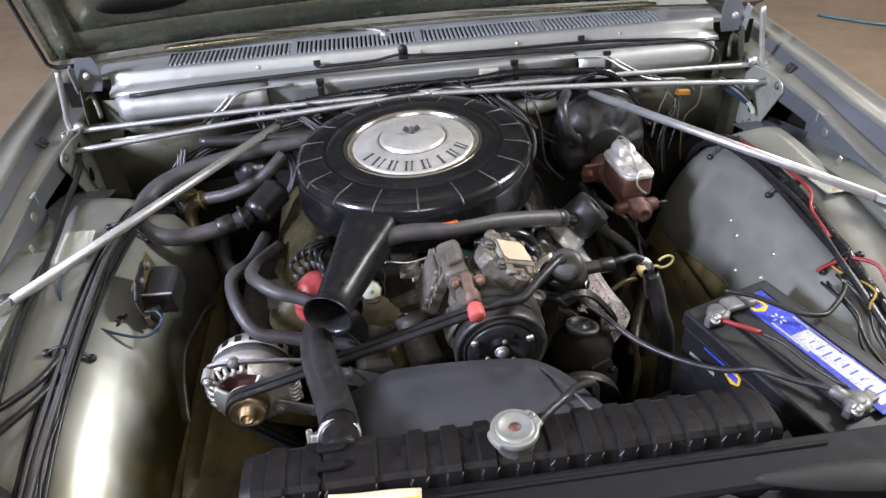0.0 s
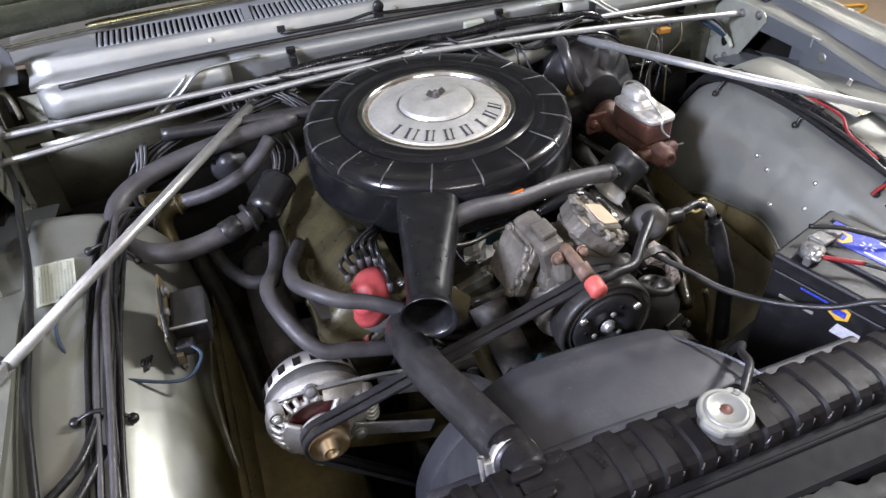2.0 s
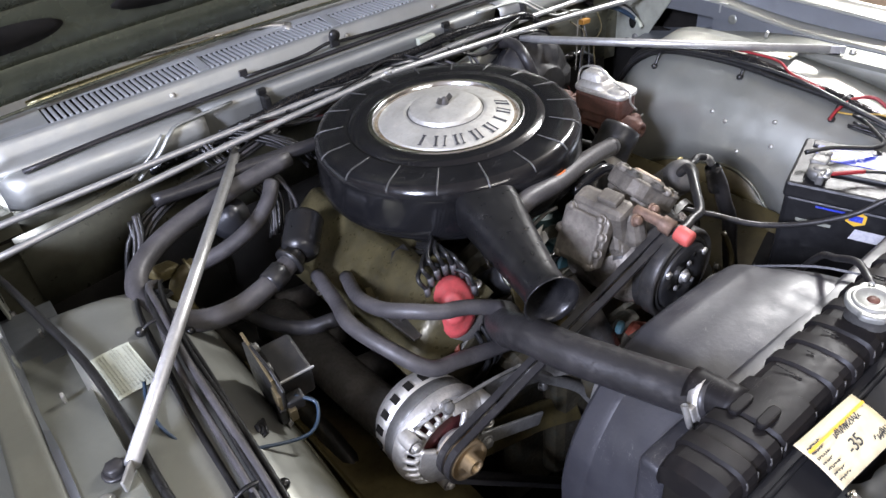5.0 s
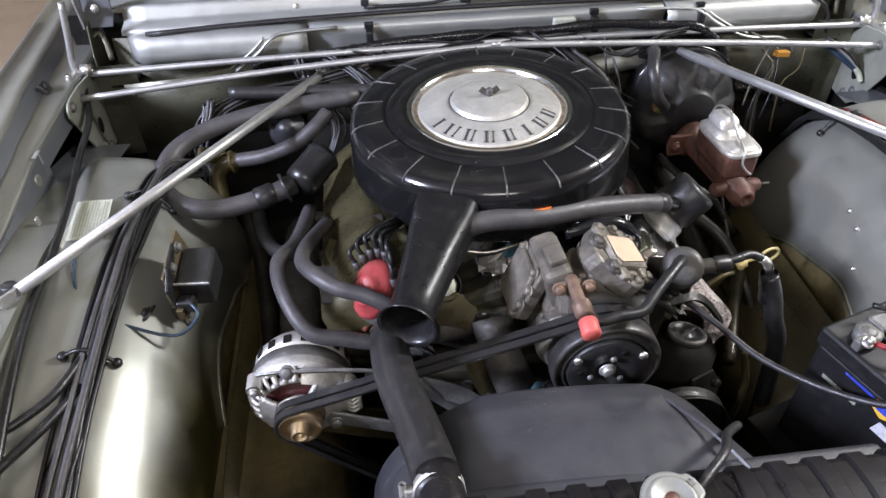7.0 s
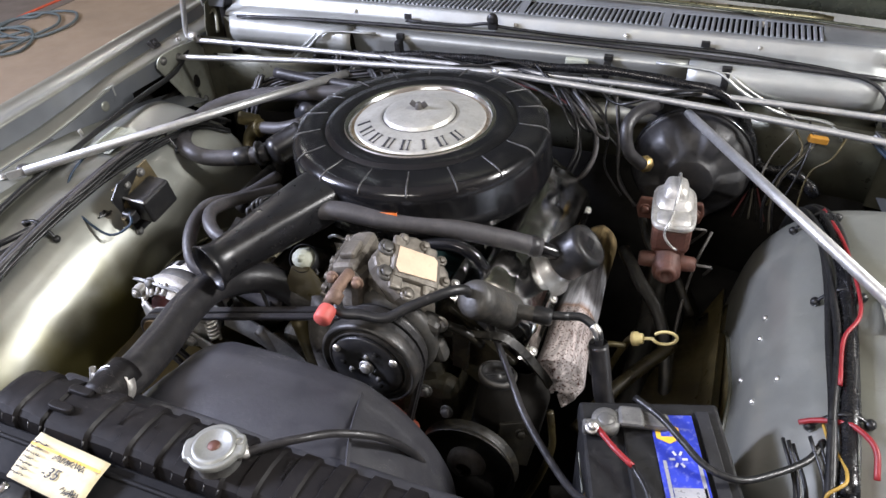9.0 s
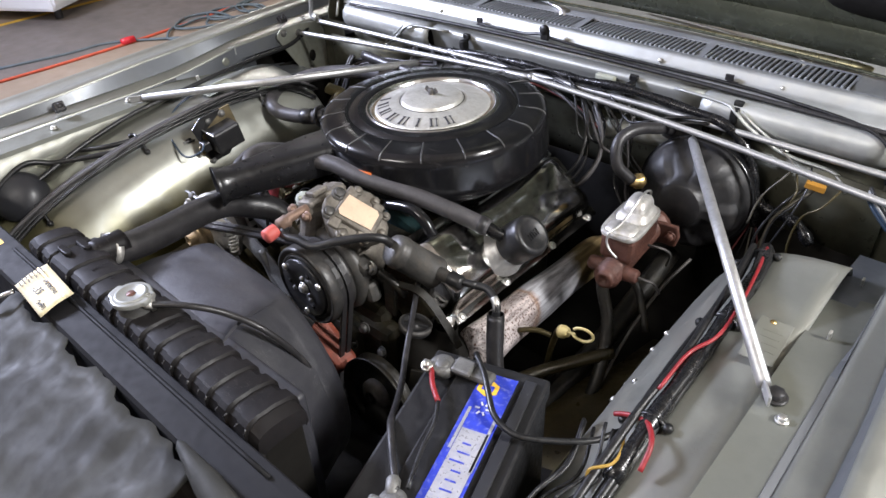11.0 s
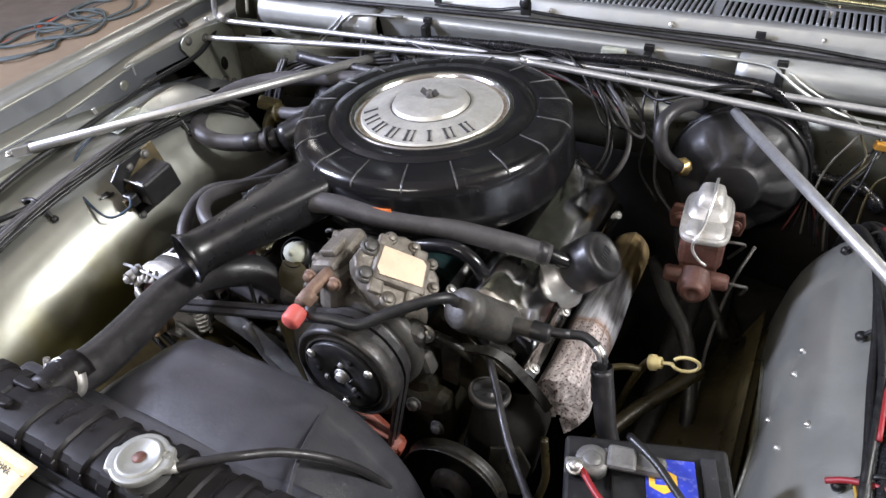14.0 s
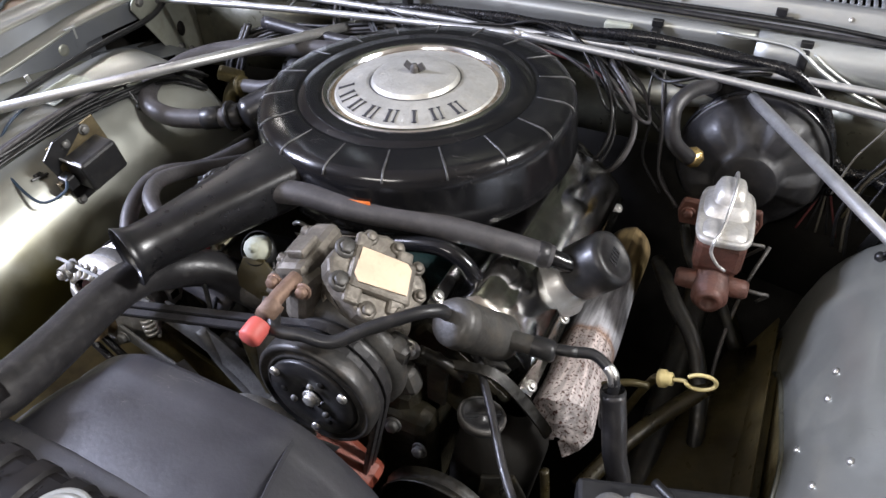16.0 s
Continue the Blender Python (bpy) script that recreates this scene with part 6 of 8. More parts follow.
# ---- radiator, cap and shroud ----
def radiator():
    r = thing("radiator", (0.115, 0.52, 0.42), "black painted radiator with a ribbed top tank", "radiator")
    x0, x1 = -0.208, 0.440
    n = 15
    prof_lo = [(0.562, 0.845), (0.561, 0.866), (0.557, 0.874), (0.550, 0.879), (0.530, 0.8835), (0.508, 0.8845), (0.498, 0.8825), (0.492, 0.878), (0.4885, 0.871), (0.4875, 0.861), (0.4865, 0.855), (0.481, 0.853), (0.478, 0.846)]
    rows = []
    xs = []
    for k in range(n):
        a = x0 + 0.018 + (x1 - x0 - 0.036) * k / n
        w = (x1 - x0 - 0.036) / n
        if k == 2:
            xs += [(a, 0), (a + w * 0.08, 1), (a + w * 1.46, 1), (a + w * 1.54, 0), (a + w * 1.95, 0)]
        elif k != 3:
            xs += [(a, 0), (a + w * 0.40, 0), (a + w * 0.47, 1), (a + w * 0.88, 1), (a + w * 0.95, 0)]
    xs += [(x1 - 0.018, 0)]
    rows.append([(x0, 0.525 + (y - 0.525) * 0.8, 0.845 + (z - 0.845) * 0.15) for y, z in prof_lo])
    rows.append([(x0 + 0.004, 0.525 + (y - 0.525) * 0.96, 0.845 + (z - 0.845) * 0.8) for y, z in prof_lo])
    for x, up in xs:
        rows.append([(x, y + (0.003 if y > 0.55 else -0.003 if y < 0.5 and z > 0.857 else 0) * up, z + (0.0034 if z > 0.86 else 0) * up) for y, z in prof_lo])
    rows.append([(x1 - 0.004, 0.525 + (y - 0.525) * 0.96, 0.845 + (z - 0.845) * 0.8) for y, z in prof_lo])
    rows.append([(x1, 0.525 + (y - 0.525) * 0.8, 0.845 + (z - 0.845) * 0.15) for y, z in prof_lo])
    bm = crease(skin(rows, 0.0015), 22)
    tank = part("top_tank", bm, TANK, r, "ribbed glossy black top tank")
    # paint knocked off the front corners of the ribs
    rnd = random.Random(31)
    for (xa, ua), (xb, ub) in zip(xs, xs[1:]):
        if ua and ub:
            for x in (xa, xb):
                part("worn_spot", sweep([(x - rnd.uniform(0.001, 0.004), 0.4862, 0.872), (x, 0.4868, 0.8755), (x + rnd.uniform(0.0, 0.003), 0.4885, 0.8795)], 0.0011, 6, 2), WORN_EDGE, tank)
    for y in (0.541, 0.512):
        pad = [(0.017 * math.copysign(abs(math.cos(g)) ** 0.5, math.cos(g)), 0.0065 * math.copysign(abs(math.sin(g)) ** 0.7, math.sin(g))) for g in np.linspace(0, math.tau, 25)[:-1]]
        part("pad", prism(pad, 0.007, pose(-0.098, y, 0.8875 - (y - 0.512) * 0.17, -9), 0.002), TANK, tank)
    part("core", box(0.63, 0.06, 0.42, pose(0.116, 0.525, 0.635), 0.004), NEAR_BLACK, r)
    part("neck", lathe([(0.024, 0), (0.024, 0.02), (0.028, 0.022)], 24, pose(0.116, 0.517, 0.882)), LEAD, r)
    part("outlet", sweep([(-0.088, 0.545, 0.866), (-0.090, 0.575, 0.864), (-0.092, 0.60, 0.862)], 0.0235, 16, 3), TANK, r)
    # stamped writing that cannot be read
    for x, w in ((-0.022, 0.03), (0.02, 0.012), (0.062, 0.022), (0.19, 0.03), (0.235, 0.012)):
        for i in range(int(w / 0.005)):
            part("stamped_mark", box(0.0022, 0.0036, 0.001, pose(x, 0.535 - w / 2 + i * 0.005, 0.8855, -8), 0), TANK, tank)
    pl = []
    for k in range(48):
        g = math.tau * k / 48
        e = 0.0285 + (0.0045 if abs(math.cos(g)) > 0.88 else 0.0)
        pl.append((e * math.cos(g), e * math.sin(g)))
    mm = pose(0.116, 0.517, 0.901, 0, 0, 25)
    cap = part("radiator_cap", merge(prism(pl, 0.009, mm, 0.0025), lathe([(0.0235, 0.0085), (0.0215, 0.0112), (0.0185, 0.0112), (0.0165, 0.0092), (0.0, 0.0092)], 36, mm)), LEADCAP, r, "silver pressed radiator cap")
    part("rivet", lathe([(0.0068, 0.0090), (0.006, 0.0106), (0, 0.011)], 20, mm), RUST, cap, "rusty centre rivet")


radiator()


def shroud():
    """Fan shroud: a black moulded hood that reaches back from the radiator over the fan."""
    s = thing("fan_shroud", (0.115, 0.62, 0.45), "matt black plastic fan shroud behind the radiator", "fan shroud")
    cx, cz = 0.066, 0.621
    rows = []
    for t, tuck in ((0, 0), (0.2, 0), (0.4, 0), (0.6, 0), (0.77, 0), (0.79, 0.0012), (0.85, 0.0015), (0.95, 0.001), (1.0, 0.0), (1.04, -0.006)):
        y = lerp(0.566, 0.714, t)
        u = min(1, t)
        ring = []
        ga, gb = radians(lerp(66, 61, u)), radians(lerp(126, 112, u))
        for g in np.linspace(radians(-20), radians(200), 61):
            c, sn = math.cos(g), math.sin(g)
            # flat facet on top between the two folds
            if ga < g < gb:
                w = (g - ga) / (gb - ga)
                c = lerp(c, lerp(math.cos(ga), math.cos(gb), w), 0.75)
                sn = lerp(sn, lerp(math.sin(ga), math.sin(gb), w), 0.75)
            e = lerp(2.5, 2, min(1, u * 1.25))
            a, b = lerp(0.262, 0.235, u ** 0.8), lerp(0.232, 0.222, u)
            lift = 0.012 * math.sin(math.pi * u) * max(0, sn)
            ring.append((lerp(0.090, cx, u) + (a + tuck) * math.copysign(abs(c) ** (2 / e), c), y, cz + (b + tuck) * math.copysign(abs(sn) ** (2 / e), sn) + lift))
        rows.append(ring)
    part("flange", crease(box(0.585, 0.034, 0.42, pose(0.100, 0.575, 0.629), 0.008, 3), 30), SHROUD, s, "flat shroud flange behind the tank")
    part("hood", crease(skin(rows, 0.0025), 21), SHROUD, s)
    part("rib", ribbon([(0.235, 0.565, 0.849), (0.212, 0.62, 0.846), (0.184, 0.70, 0.818)], 0.003, 0.004, (0.6, 0.2, 0.8), 4), SHROUD, s)


shroud()


def front_bits():
    # note taped on the support
    n = thing("paper_note", (-0.052, 0.453, 0.862), "stained cream paper note with handwriting, lying on the support panel", "note")
    m = pose(-0.052, 0.453, 0.874, 14, 2, -3)
    rows = [[m @ Vector((x, y, 0.002 * math.sin(x * 60) + 0.0015 * math.cos(y * 90))) for y in np.linspace(-0.027, 0.027, 7)] for x in np.linspace(-0.052, 0.052, 12)]
    sh = part("sheet", skin(rows, 0.0006), PAPER, n)
    rnd = random.Random(4)
    for i, (y, x0, x1, h) in enumerate(((0.010, -0.012, 0.030, 0.008), (-0.016, 0.022, 0.046, 0.008), (0.016, -0.048, -0.03, 0.002), (0.010, -0.048, -0.032, 0.002), (0.004, -0.048, -0.03, 0.002), (-0.002, -0.048, -0.034, 0.002), (-0.008, -0.048, -0.03, 0.002), (-0.014, -0.048, -0.03, 0.002), (-0.020, -0.048, -0.032, 0.002))):
        x = x0
        bars = []
        while x < x1:
            bars.append(box(0.0008, h * rnd.uniform(0.5, 1.0), 0.0006, m @ pose(x, y + 0.2 * h * rnd.uniform(-1, 1), 0.0032, 0, 0, rnd.uniform(-50, 20)), 0))
            bars.append(box(rnd.uniform(0.002, 0.004), 0.0007, 0.0006, m @ pose(x + 0.001, y + 0.4 * h * rnd.uniform(-1, 1), 0.0032, 0, 0, rnd.uniform(-30, 30)), 0))
            x += rnd.uniform(0.002, 0.0038)
        part("writing", merge(*bars), INK, sh, "unreadable dark handwriting strokes")
    part("stripe", box(0.10, 0.003, 0.0006, m @ pose(0, 0.014, 0.0030, 0, 0, 1), 0), YELLOW, sh)
    font = bpy.data.curves.new("note_text", "FONT")
    font.body, font.size, font.extrude = "-35", 0.017, 0.0003
    font.shear = 0.25
    tmp = bpy.data.objects.new("note_text", font)
    me = bpy.data.meshes.new_from_object(tmp)
    bpy.data.objects.remove(tmp)
    bm = bmesh.new()
    bm.from_mesh(me)
    bpy.data.meshes.remove(me)
    part("writing", moved(bm, m @ pose(-0.014, -0.013, 0.0034, 0, 0, 4)), INK, sh, "handwritten number")
    # cloudy sheet in front of the condenser
    rnd = random.Random(9)
    rows = []
    for x in np.linspace(-0.12, 0.40, 46):
        rag = 0.006 * math.sin(x * 47) + 0.004 * math.sin(x * 131 + 1)
        rows.append([(x, 0.426 + rag * (1 - j / 10) - 0.021 * j + 0.003 * math.sin(x * 40 + j), 0.852 - 0.008 * j + 0.0035 * math.sin(x * 23 + j * 1.7) * min(1, j / 3) + rnd.uniform(-0.002, 0.002)) for j in range(11)])
    solo("insulation_sheet", skin(rows, 0.0015), SHEET, "cloudy grey crumpled sheet draped before the radiator support", "sheet")
    h = thing("hood_latch", (0.12, 0.25, 0.77), "steel hood latch bar with a hook before the radiator", "latch")
    part("bar", sweep([(-0.25, 0.235, 0.80), (0.0, 0.225, 0.80), (0.5, 0.235, 0.80)], 0.006, 10, 4), RODS, h)
    part("bar", sweep([(-0.25, 0.185, 0.785), (0.0, 0.175, 0.785), (0.5, 0.185, 0.785)], 0.008, 10, 4), SATIN_BLACK, h)
    part("tray", box(0.8, 0.16, 0.004, pose(0.12, 0.20, 0.77), 0.001), PLASTIC, h)
    part("coil_spring", sweep([(0.03 + 0.014 * math.cos(k * 1.57), 0.15 + k * 0.0011, 0.785 + 0.014 * math.sin(k * 1.57)) for k in range(40)], 0.003, 6, 2), RODS, h)
    part("catch_lever", sweep([(-0.14, 0.36, 0.845), (-0.11, 0.40, 0.860), (-0.10, 0.425, 0.864)], 0.006, 8, 4, 0.6), CHROME, h)


front_bits()
nz = thing("plastic_nozzle", (0.44, 0.42, 0.858), "grey tapered plastic nozzle lying on the support panel", "nozzle")
part("cone", lathe([(0, 0), (0.006, 0.01), (0.016, 0.08), (0.018, 0.13), (0.018, 0.15), (0, 0.15)], 8, aim((0.365, 0.430, 0.876), (1, -0.13, 0.0))), SHEET, nz)
part("collar", lathe([(0.012, 0.15), (0.012, 0.165), (0, 0.165)], 12, aim((0.365, 0.430, 0.876), (1, -0.13, 0.0))), PLASTIC, nz)


# ---- battery ----
SILVER_PRINT = mat("worn_silver_print", (0.52, 0.52, 0.56), 0.3, 0.5, 0.15, 30, 0.05, 300, 0.15, ((0.16, 0.17, 0.36), 0.2, 0.4))
def battery():
    x0, x1, y0, y1, zt = 0.452, 0.622, 0.492, 0.795, 0.806
    b = thing("battery", ((x0 + x1) / 2, (y0 + y1) / 2, 0.58), "black car battery with blue and white printed strips", "battery")
    cx, cy = (x0 + x1) / 2, (y0 + y1) / 2
    part("case", box(x1 - x0 - 0.006, y1 - y0 - 0.006, 0.20, pose(cx, cy, zt - 0.125), 0.008), BATTERY, b)
    lid = part("lid", merge(box(x1 - x0, y1 - y0, 0.03, pose(cx, cy, zt - 0.015), 0.005), box(0.085, y1 - y0 - 0.05, 0.008, pose(cx + 0.005, cy, zt + 0.003), 0.003)), BATTERY, b)
    sx = cx + 0.022
    part("sticker", box(0.050, 0.262, 0.001, pose(sx, cy - 0.006, zt + 0.0078), 0), BLUE, lid, "blue and white printed strip")
    for x, y, wx, wy in ((0.003, -0.050, 0.036, 0.150), (-0.018, 0.025, 0.004, 0.07), (0.020, 0.010, 0.004, 0.09)):
        part("print", box(wx, wy, 0.0006, pose(sx + x, cy + y, zt + 0.0086), 0), SILVER_PRINT, lid)
    rnd = random.Random(6)
    for k in range(9):
        part("print", box(rnd.uniform(0.008, 0.024), 0.0022, 0.0006, pose(sx + rnd.uniform(-0.006, 0.006), cy - 0.110 + 0.014 * k, zt + 0.0093), 0), BLUE, lid)
    for k in range(6):
        g = math.tau * k / 6
        part("print", box(0.006, 0.0028, 0.0006, pose(sx - 0.002 + 0.007 * math.cos(g), cy + 0.062 + 0.009 * math.sin(g), zt + 0.0088, 0, 0, math.degrees(g)), 0), WHITE, lid)
    part("print", prism([(0.016 * math.cos(radians(60 * k + 30)), 0.015 * math.sin(radians(60 * k + 30))) for k in range(6)], 0.0006, pose(sx - 0.008, cy + 0.098, zt + 0.0086)), YELLOW, lid, "yellow six-sided emblem")
    part("print", box(0.016, 0.010, 0.0006, pose(sx - 0.008, cy + 0.098, zt + 0.0092), 0), BLUE, lid)
    # print on the long side that faces the engine
    m = Matrix.Translation((x0 + 0.003, cy + 0.02, 0.748)) @ Matrix.Rotation(radians(-90), 4, "Z") @ Matrix.Rotation(radians(90), 4, "X")
    case_print = [(BLUE, 0.105, 0.020, 0.045, 0.0035), (PRINT_GREY, 0.085, -0.012, 0.055, 0.006)]
    for mt, x, y, w, h in case_print:
        part("print", box(w, h, 0.0008, m @ pose(x - 0.16, y, 0.0004), 0), mt, lid)
    part("print", prism([(0.017 * math.cos(radians(60 * k + 30)), 0.015 * math.sin(radians(60 * k + 30))) for k in range(6)], 0.0008, m @ pose(-0.015, 0.014, 0)), YELLOW, lid, "yellow six-sided emblem")
    part("print", box(0.02, 0.011, 0.0006, m @ pose(-0.015, 0.014, 0.001), 0), BLUE, lid)
    part("print", prism([(-0.018, -0.026), (0.074, -0.026), (0.080, -0.006), (-0.012, -0.006)], 0.0008, m @ pose(0, 0, 0.0002)), WHITE, lid, "white slanted bar in place of a product name")
    for k in range(3):
        part("print", box(0.02, 0.03, 0.0006, m @ pose(0.095 + 0.014 * k, -0.01, 0.0004, 0, 0, -20), 0), (WHITE, BLUE, WHITE)[k], lid)
    # hold-down strap and terminals
    part("strap", merge(box(0.016, 0.27, 0.004, pose(cx + 0.062, cy, zt + 0.0025), 0.0015)), PLASTIC, b, "black hold-down strap")
    for x, y, nm in ((0.480, 0.752, "rear"), (0.516, 0.534, "front")):
        t = part("terminal", lathe([(0.011, 0), (0.010, 0.02), (0.008, 0.022), (0, 0.022)], 20, pose(x, y, zt)), LEAD, b)
        arm = (box(0.066, 0.022, 0.012, pose(x + 0.042, y + 0.004, zt + 0.013, 0, 0, -6), 0.005), box(0.030, 0.028, 0.009, pose(x + 0.03, y + 0.004, zt + 0.019, 0, 0, -6), 0.004)) if nm == "rear" else (box(0.022, 0.020, 0.012, pose(x + 0.020, y, zt + 0.012), 0.004), lathe([(0, -0.002), (0.0085, 0.0), (0.009, 0.02), (0.0065, 0.024)], 14, aim((x - 0.006, y + 0.008, zt + 0.014), (-0.35, 0.94, 0.1))))
        part("clamp", merge(lathe([(0.0095, 0.005), (0.017, 0.005), (0.017, 0.020), (0.0095, 0.020)], 20, pose(x, y, zt)), box(0.02, 0.012, 0.018, pose(x - 0.018, y - 0.006, zt + 0.012), 0.003), *arm), LEAD, t, "grey lead battery clamp")
        part("bolt", hexnut(0.006, 0.012, aim((x - 0.018, y - 0.012, zt + 0.018), (0, -0.4, 1))), STEEL, t)
    # it sits askew on its tray
    b.rotation_euler = (0, 0, radians(17.5))
    b.location = (0.572, 0.666, 0.58)
    part("tray", box(0.22, 0.36, 0.02, pose(0.572, 0.666, 0.57, 0, 0, 17.5), 0.004), NEAR_BLACK, car)


battery()


# ---- brakes ----
BOOSTER = mat("dusty_black_booster", (0.013, 0.0125, 0.0135), 0.46, 0.0, 0.3, 18, 0.1, 200, 0.15, ((0.06, 0.055, 0.05), 0.18, 0.6))


def brakes():
    b = thing("brake_booster", (0.535, 1.42, 0.66), "black round brake booster on the firewall", "brake booster")
    m = aim((0.520, 1.475, 0.770), (0, -1, 0.06)) @ Matrix.Diagonal((0.88, 0.88, 1, 1))
    dome = lathe([(0.11, -0.05), (0.122, -0.02), (0.128, 0), (0.131, 0.004), (0.131, 0.010), (0.126, 0.014), (0.122, 0.026), (0.112, 0.044), (0.094, 0.058), (0.066, 0.066), (0.056, 0.074), (0.05, 0.084), (0.045, 0.086), (0, 0.087)], 60)
    for v in dome.verts:
        r, g = math.hypot(v.co.x, v.co.y), math.atan2(v.co.y, v.co.x)
        if v.co.z > 0.02 and r > 0.06:
            v.co.z += 0.008 * (1 if math.cos(5 * g + 0.6) > 0.1 else -0.4)
    part("shell", crease(moved(dome, m), 26), BOOSTER, b)
    part("clamp_band", lathe([(0.131, -0.004), (0.1335, -0.002), (0.1335, 0.012), (0.131, 0.014)], 56, m), GLOSS_BLACK, b)
    part("flat", box(0.05, 0.055, 0.012, m @ pose(0.055, 0.055, 0.046, -22, 22, 0), 0.004), SATIN_BLACK, b)
    part("check_valve", merge(lathe([(0.014, 0), (0.016, 0.004), (0.016, 0.012), (0.010, 0.016), (0.009, 0.03), (0, 0.03)], 8, aim((0.440, 1.388, 0.805), (-0.15, -1, 0.3)))), BRASS, b, "gold plated check valve")
    part("mounting_plate", prism([(-0.085, -0.035), (0.085, -0.045), (0.085, 0.022), (0.060, 0.030), (-0.075, 0.030), (-0.085, 0.020)], 0.004, Matrix.Translation((0.508, 1.496, 0.856)) @ Matrix.Rotation(radians(90), 4, "X"), 0.001), SATIN_BLACK, b, "black sheet metal bracket above the booster")
    c = thing("brake_master_cylinder", (0.508, 1.23, 0.73), "rusty brown brake master cylinder with a silver cover", "master cylinder")
    mc = Matrix.Translation((0.508, 1.225, 0.0)) @ Matrix.Rotation(radians(5), 4, "Z")
    part("reservoir", merge(box(0.062, 0.115, 0.05, mc @ pose(0, 0, 0.795), 0.009), box(0.054, 0.10, 0.04, mc @ pose(0, 0, 0.765), 0.012)), RUST, c)
    part("bore", merge(lathe([(0, -0.088), (0.007, -0.090), (0.009, -0.096), (0.015, -0.096), (0.017, -0.092), (0.018, -0.086), (0.023, -0.084), (0.025, 0.10), (0.036, 0.105), (0.036, 0.118), (0, 0.118)], 28, mc @ Matrix.Translation((0, 0, 0.752)) @ Matrix.Rotation(radians(-90), 4, "X")),
                       *[lathe([(0.014, 0), (0.013, 0.022), (0.010, 0.026), (0, 0.026)], 12, mc @ Matrix.Translation((s * 0.02, -0.055, 0.752)) @ Matrix.Rotation(s * radians(90), 4, "Y")) for s in (-1, 1)]), RUST, c)
    part("brake_line", sweep([mc @ Vector((0.045, -0.055, 0.752)), mc @ Vector((0.062, -0.055, 0.751)), mc @ Vector((0.072, -0.045, 0.742)), mc @ Vector((0.07, 0.0, 0.69))], 0.0026, 8, 5), IRON, c)
    part("brake_line", sweep([mc @ Vector((0.03, 0.02, 0.77)), mc @ Vector((0.048, 0.02, 0.772)), mc @ Vector((0.060, 0.03, 0.764)), mc @ Vector((0.060, 0.06, 0.735)), mc @ Vector((0.045, 0.10, 0.68))], 0.0026, 8, 5), IRON, c)
    part("mounting_flange", merge(prism([(-0.055, -0.022), (0.055, -0.022), (0.060, 0.0), (0.055, 0.022), (-0.055, 0.022), (-0.060, 0.0)], 0.010, mc @ Matrix.Translation((0, 0.104, 0.752)) @ Matrix.Rotation(radians(90), 4, "X"), 0.003), *[hexnut(0.008, 0.010, mc @ aim((e * 0.044, 0.094, 0.752), (0, -1, 0))) for e in (-1, 1)]), RUST, c, "rusty two-bolt flange")
    # pressed cover
    pl = []
    for k in range(40):
        g = math.tau * k / 40
        cs, sn = math.cos(g), math.sin(g)
        pl.append((0.036 * math.copysign(abs(cs) ** 0.45, cs), 0.064 * math.copysign(abs(sn) ** 0.45, sn)))
    def dome(cy, rx, ry, h, base):
        rows = []
        for r, z in ((1, 0), (0.93, 0.35), (0.82, 0.7), (0.62, 0.93), (0.3, 1.0), (0.02, 1.0)):
            rows.append([mc @ Vector((rx * r * math.copysign(abs(math.cos(math.tau * k / 32)) ** 0.5, math.cos(math.tau * k / 32)), cy + ry * r * math.copysign(abs(math.sin(math.tau * k / 32)) ** 0.5, math.sin(math.tau * k / 32)), base + h * z)) for k in range(33)])
        return skin(rows, 0)
    part("cover", merge(prism(pl, 0.010, mc @ pose(0, 0, 0.818), 0.003), dome(0.022, 0.031, 0.038, 0.014, 0.827), dome(0.028, 0.021, 0.029, 0.018, 0.840), dome(-0.037, 0.028, 0.021, 0.007, 0.827)), ALU, c, "silver pressed reservoir cover")
    part("bail_wire", sweep([mc @ Vector(p) for p in ((0.0, 0.072, 0.80), (0.004, 0.070, 0.845), (0.004, 0.045, 0.861), (0.004, 0.015, 0.861), (0.0, -0.018, 0.843), (-0.004, -0.045, 0.836), (-0.010, -0.066, 0.832), (-0.012, -0.070, 0.815), (-0.002, -0.073, 0.800), (0.010, -0.072, 0.79))], 0.0022, 8, 5), STEEL, c)
    hose("vacuum_hose", [(0.436, 1.356, 0.818), (0.410, 1.340, 0.852), (0.400, 1.356, 0.892), (0.414, 1.398, 0.904), (0.435, 1.454, 0.890), (0.438, 1.516, 0.864)], 0.0115, "black vacuum hose bending from the booster valve", RUBBER)


def hose(name, pts, r, label, material=None, clamps=(), group="", kind="hose", n=14):
    """A hose as a thing, with clamps at shares of its way."""
    h = thing(name, pts[0], label, kind, group)
    part("tube", sweep(pts, r, n, 6), material or HOSE, h)
    c = spline(pts, 12)
    for t in clamps:
        i = min(len(c) - 2, int(t * (len(c) - 1)))
        d = (c[i + 1] - c[i]).normalized()
        m = aim(c[i], d)
        part("clamp", merge(lathe([(r * 0.98, -0.006), (r * 1.05, -0.006), (r * 1.05, 0.006), (r * 0.98, 0.006)], 28, m), box(0.010, 0.018, 0.011, m @ pose(r * 1.15, 0, 0), 0.002),
                            lathe([(0.004, -0.014), (0.004, 0.014), (0, 0.014)], 8, m @ pose(r * 1.4, 0, 0, 90))), ALU, h, "bright worm-drive hose clamp")
    return h


brakes()

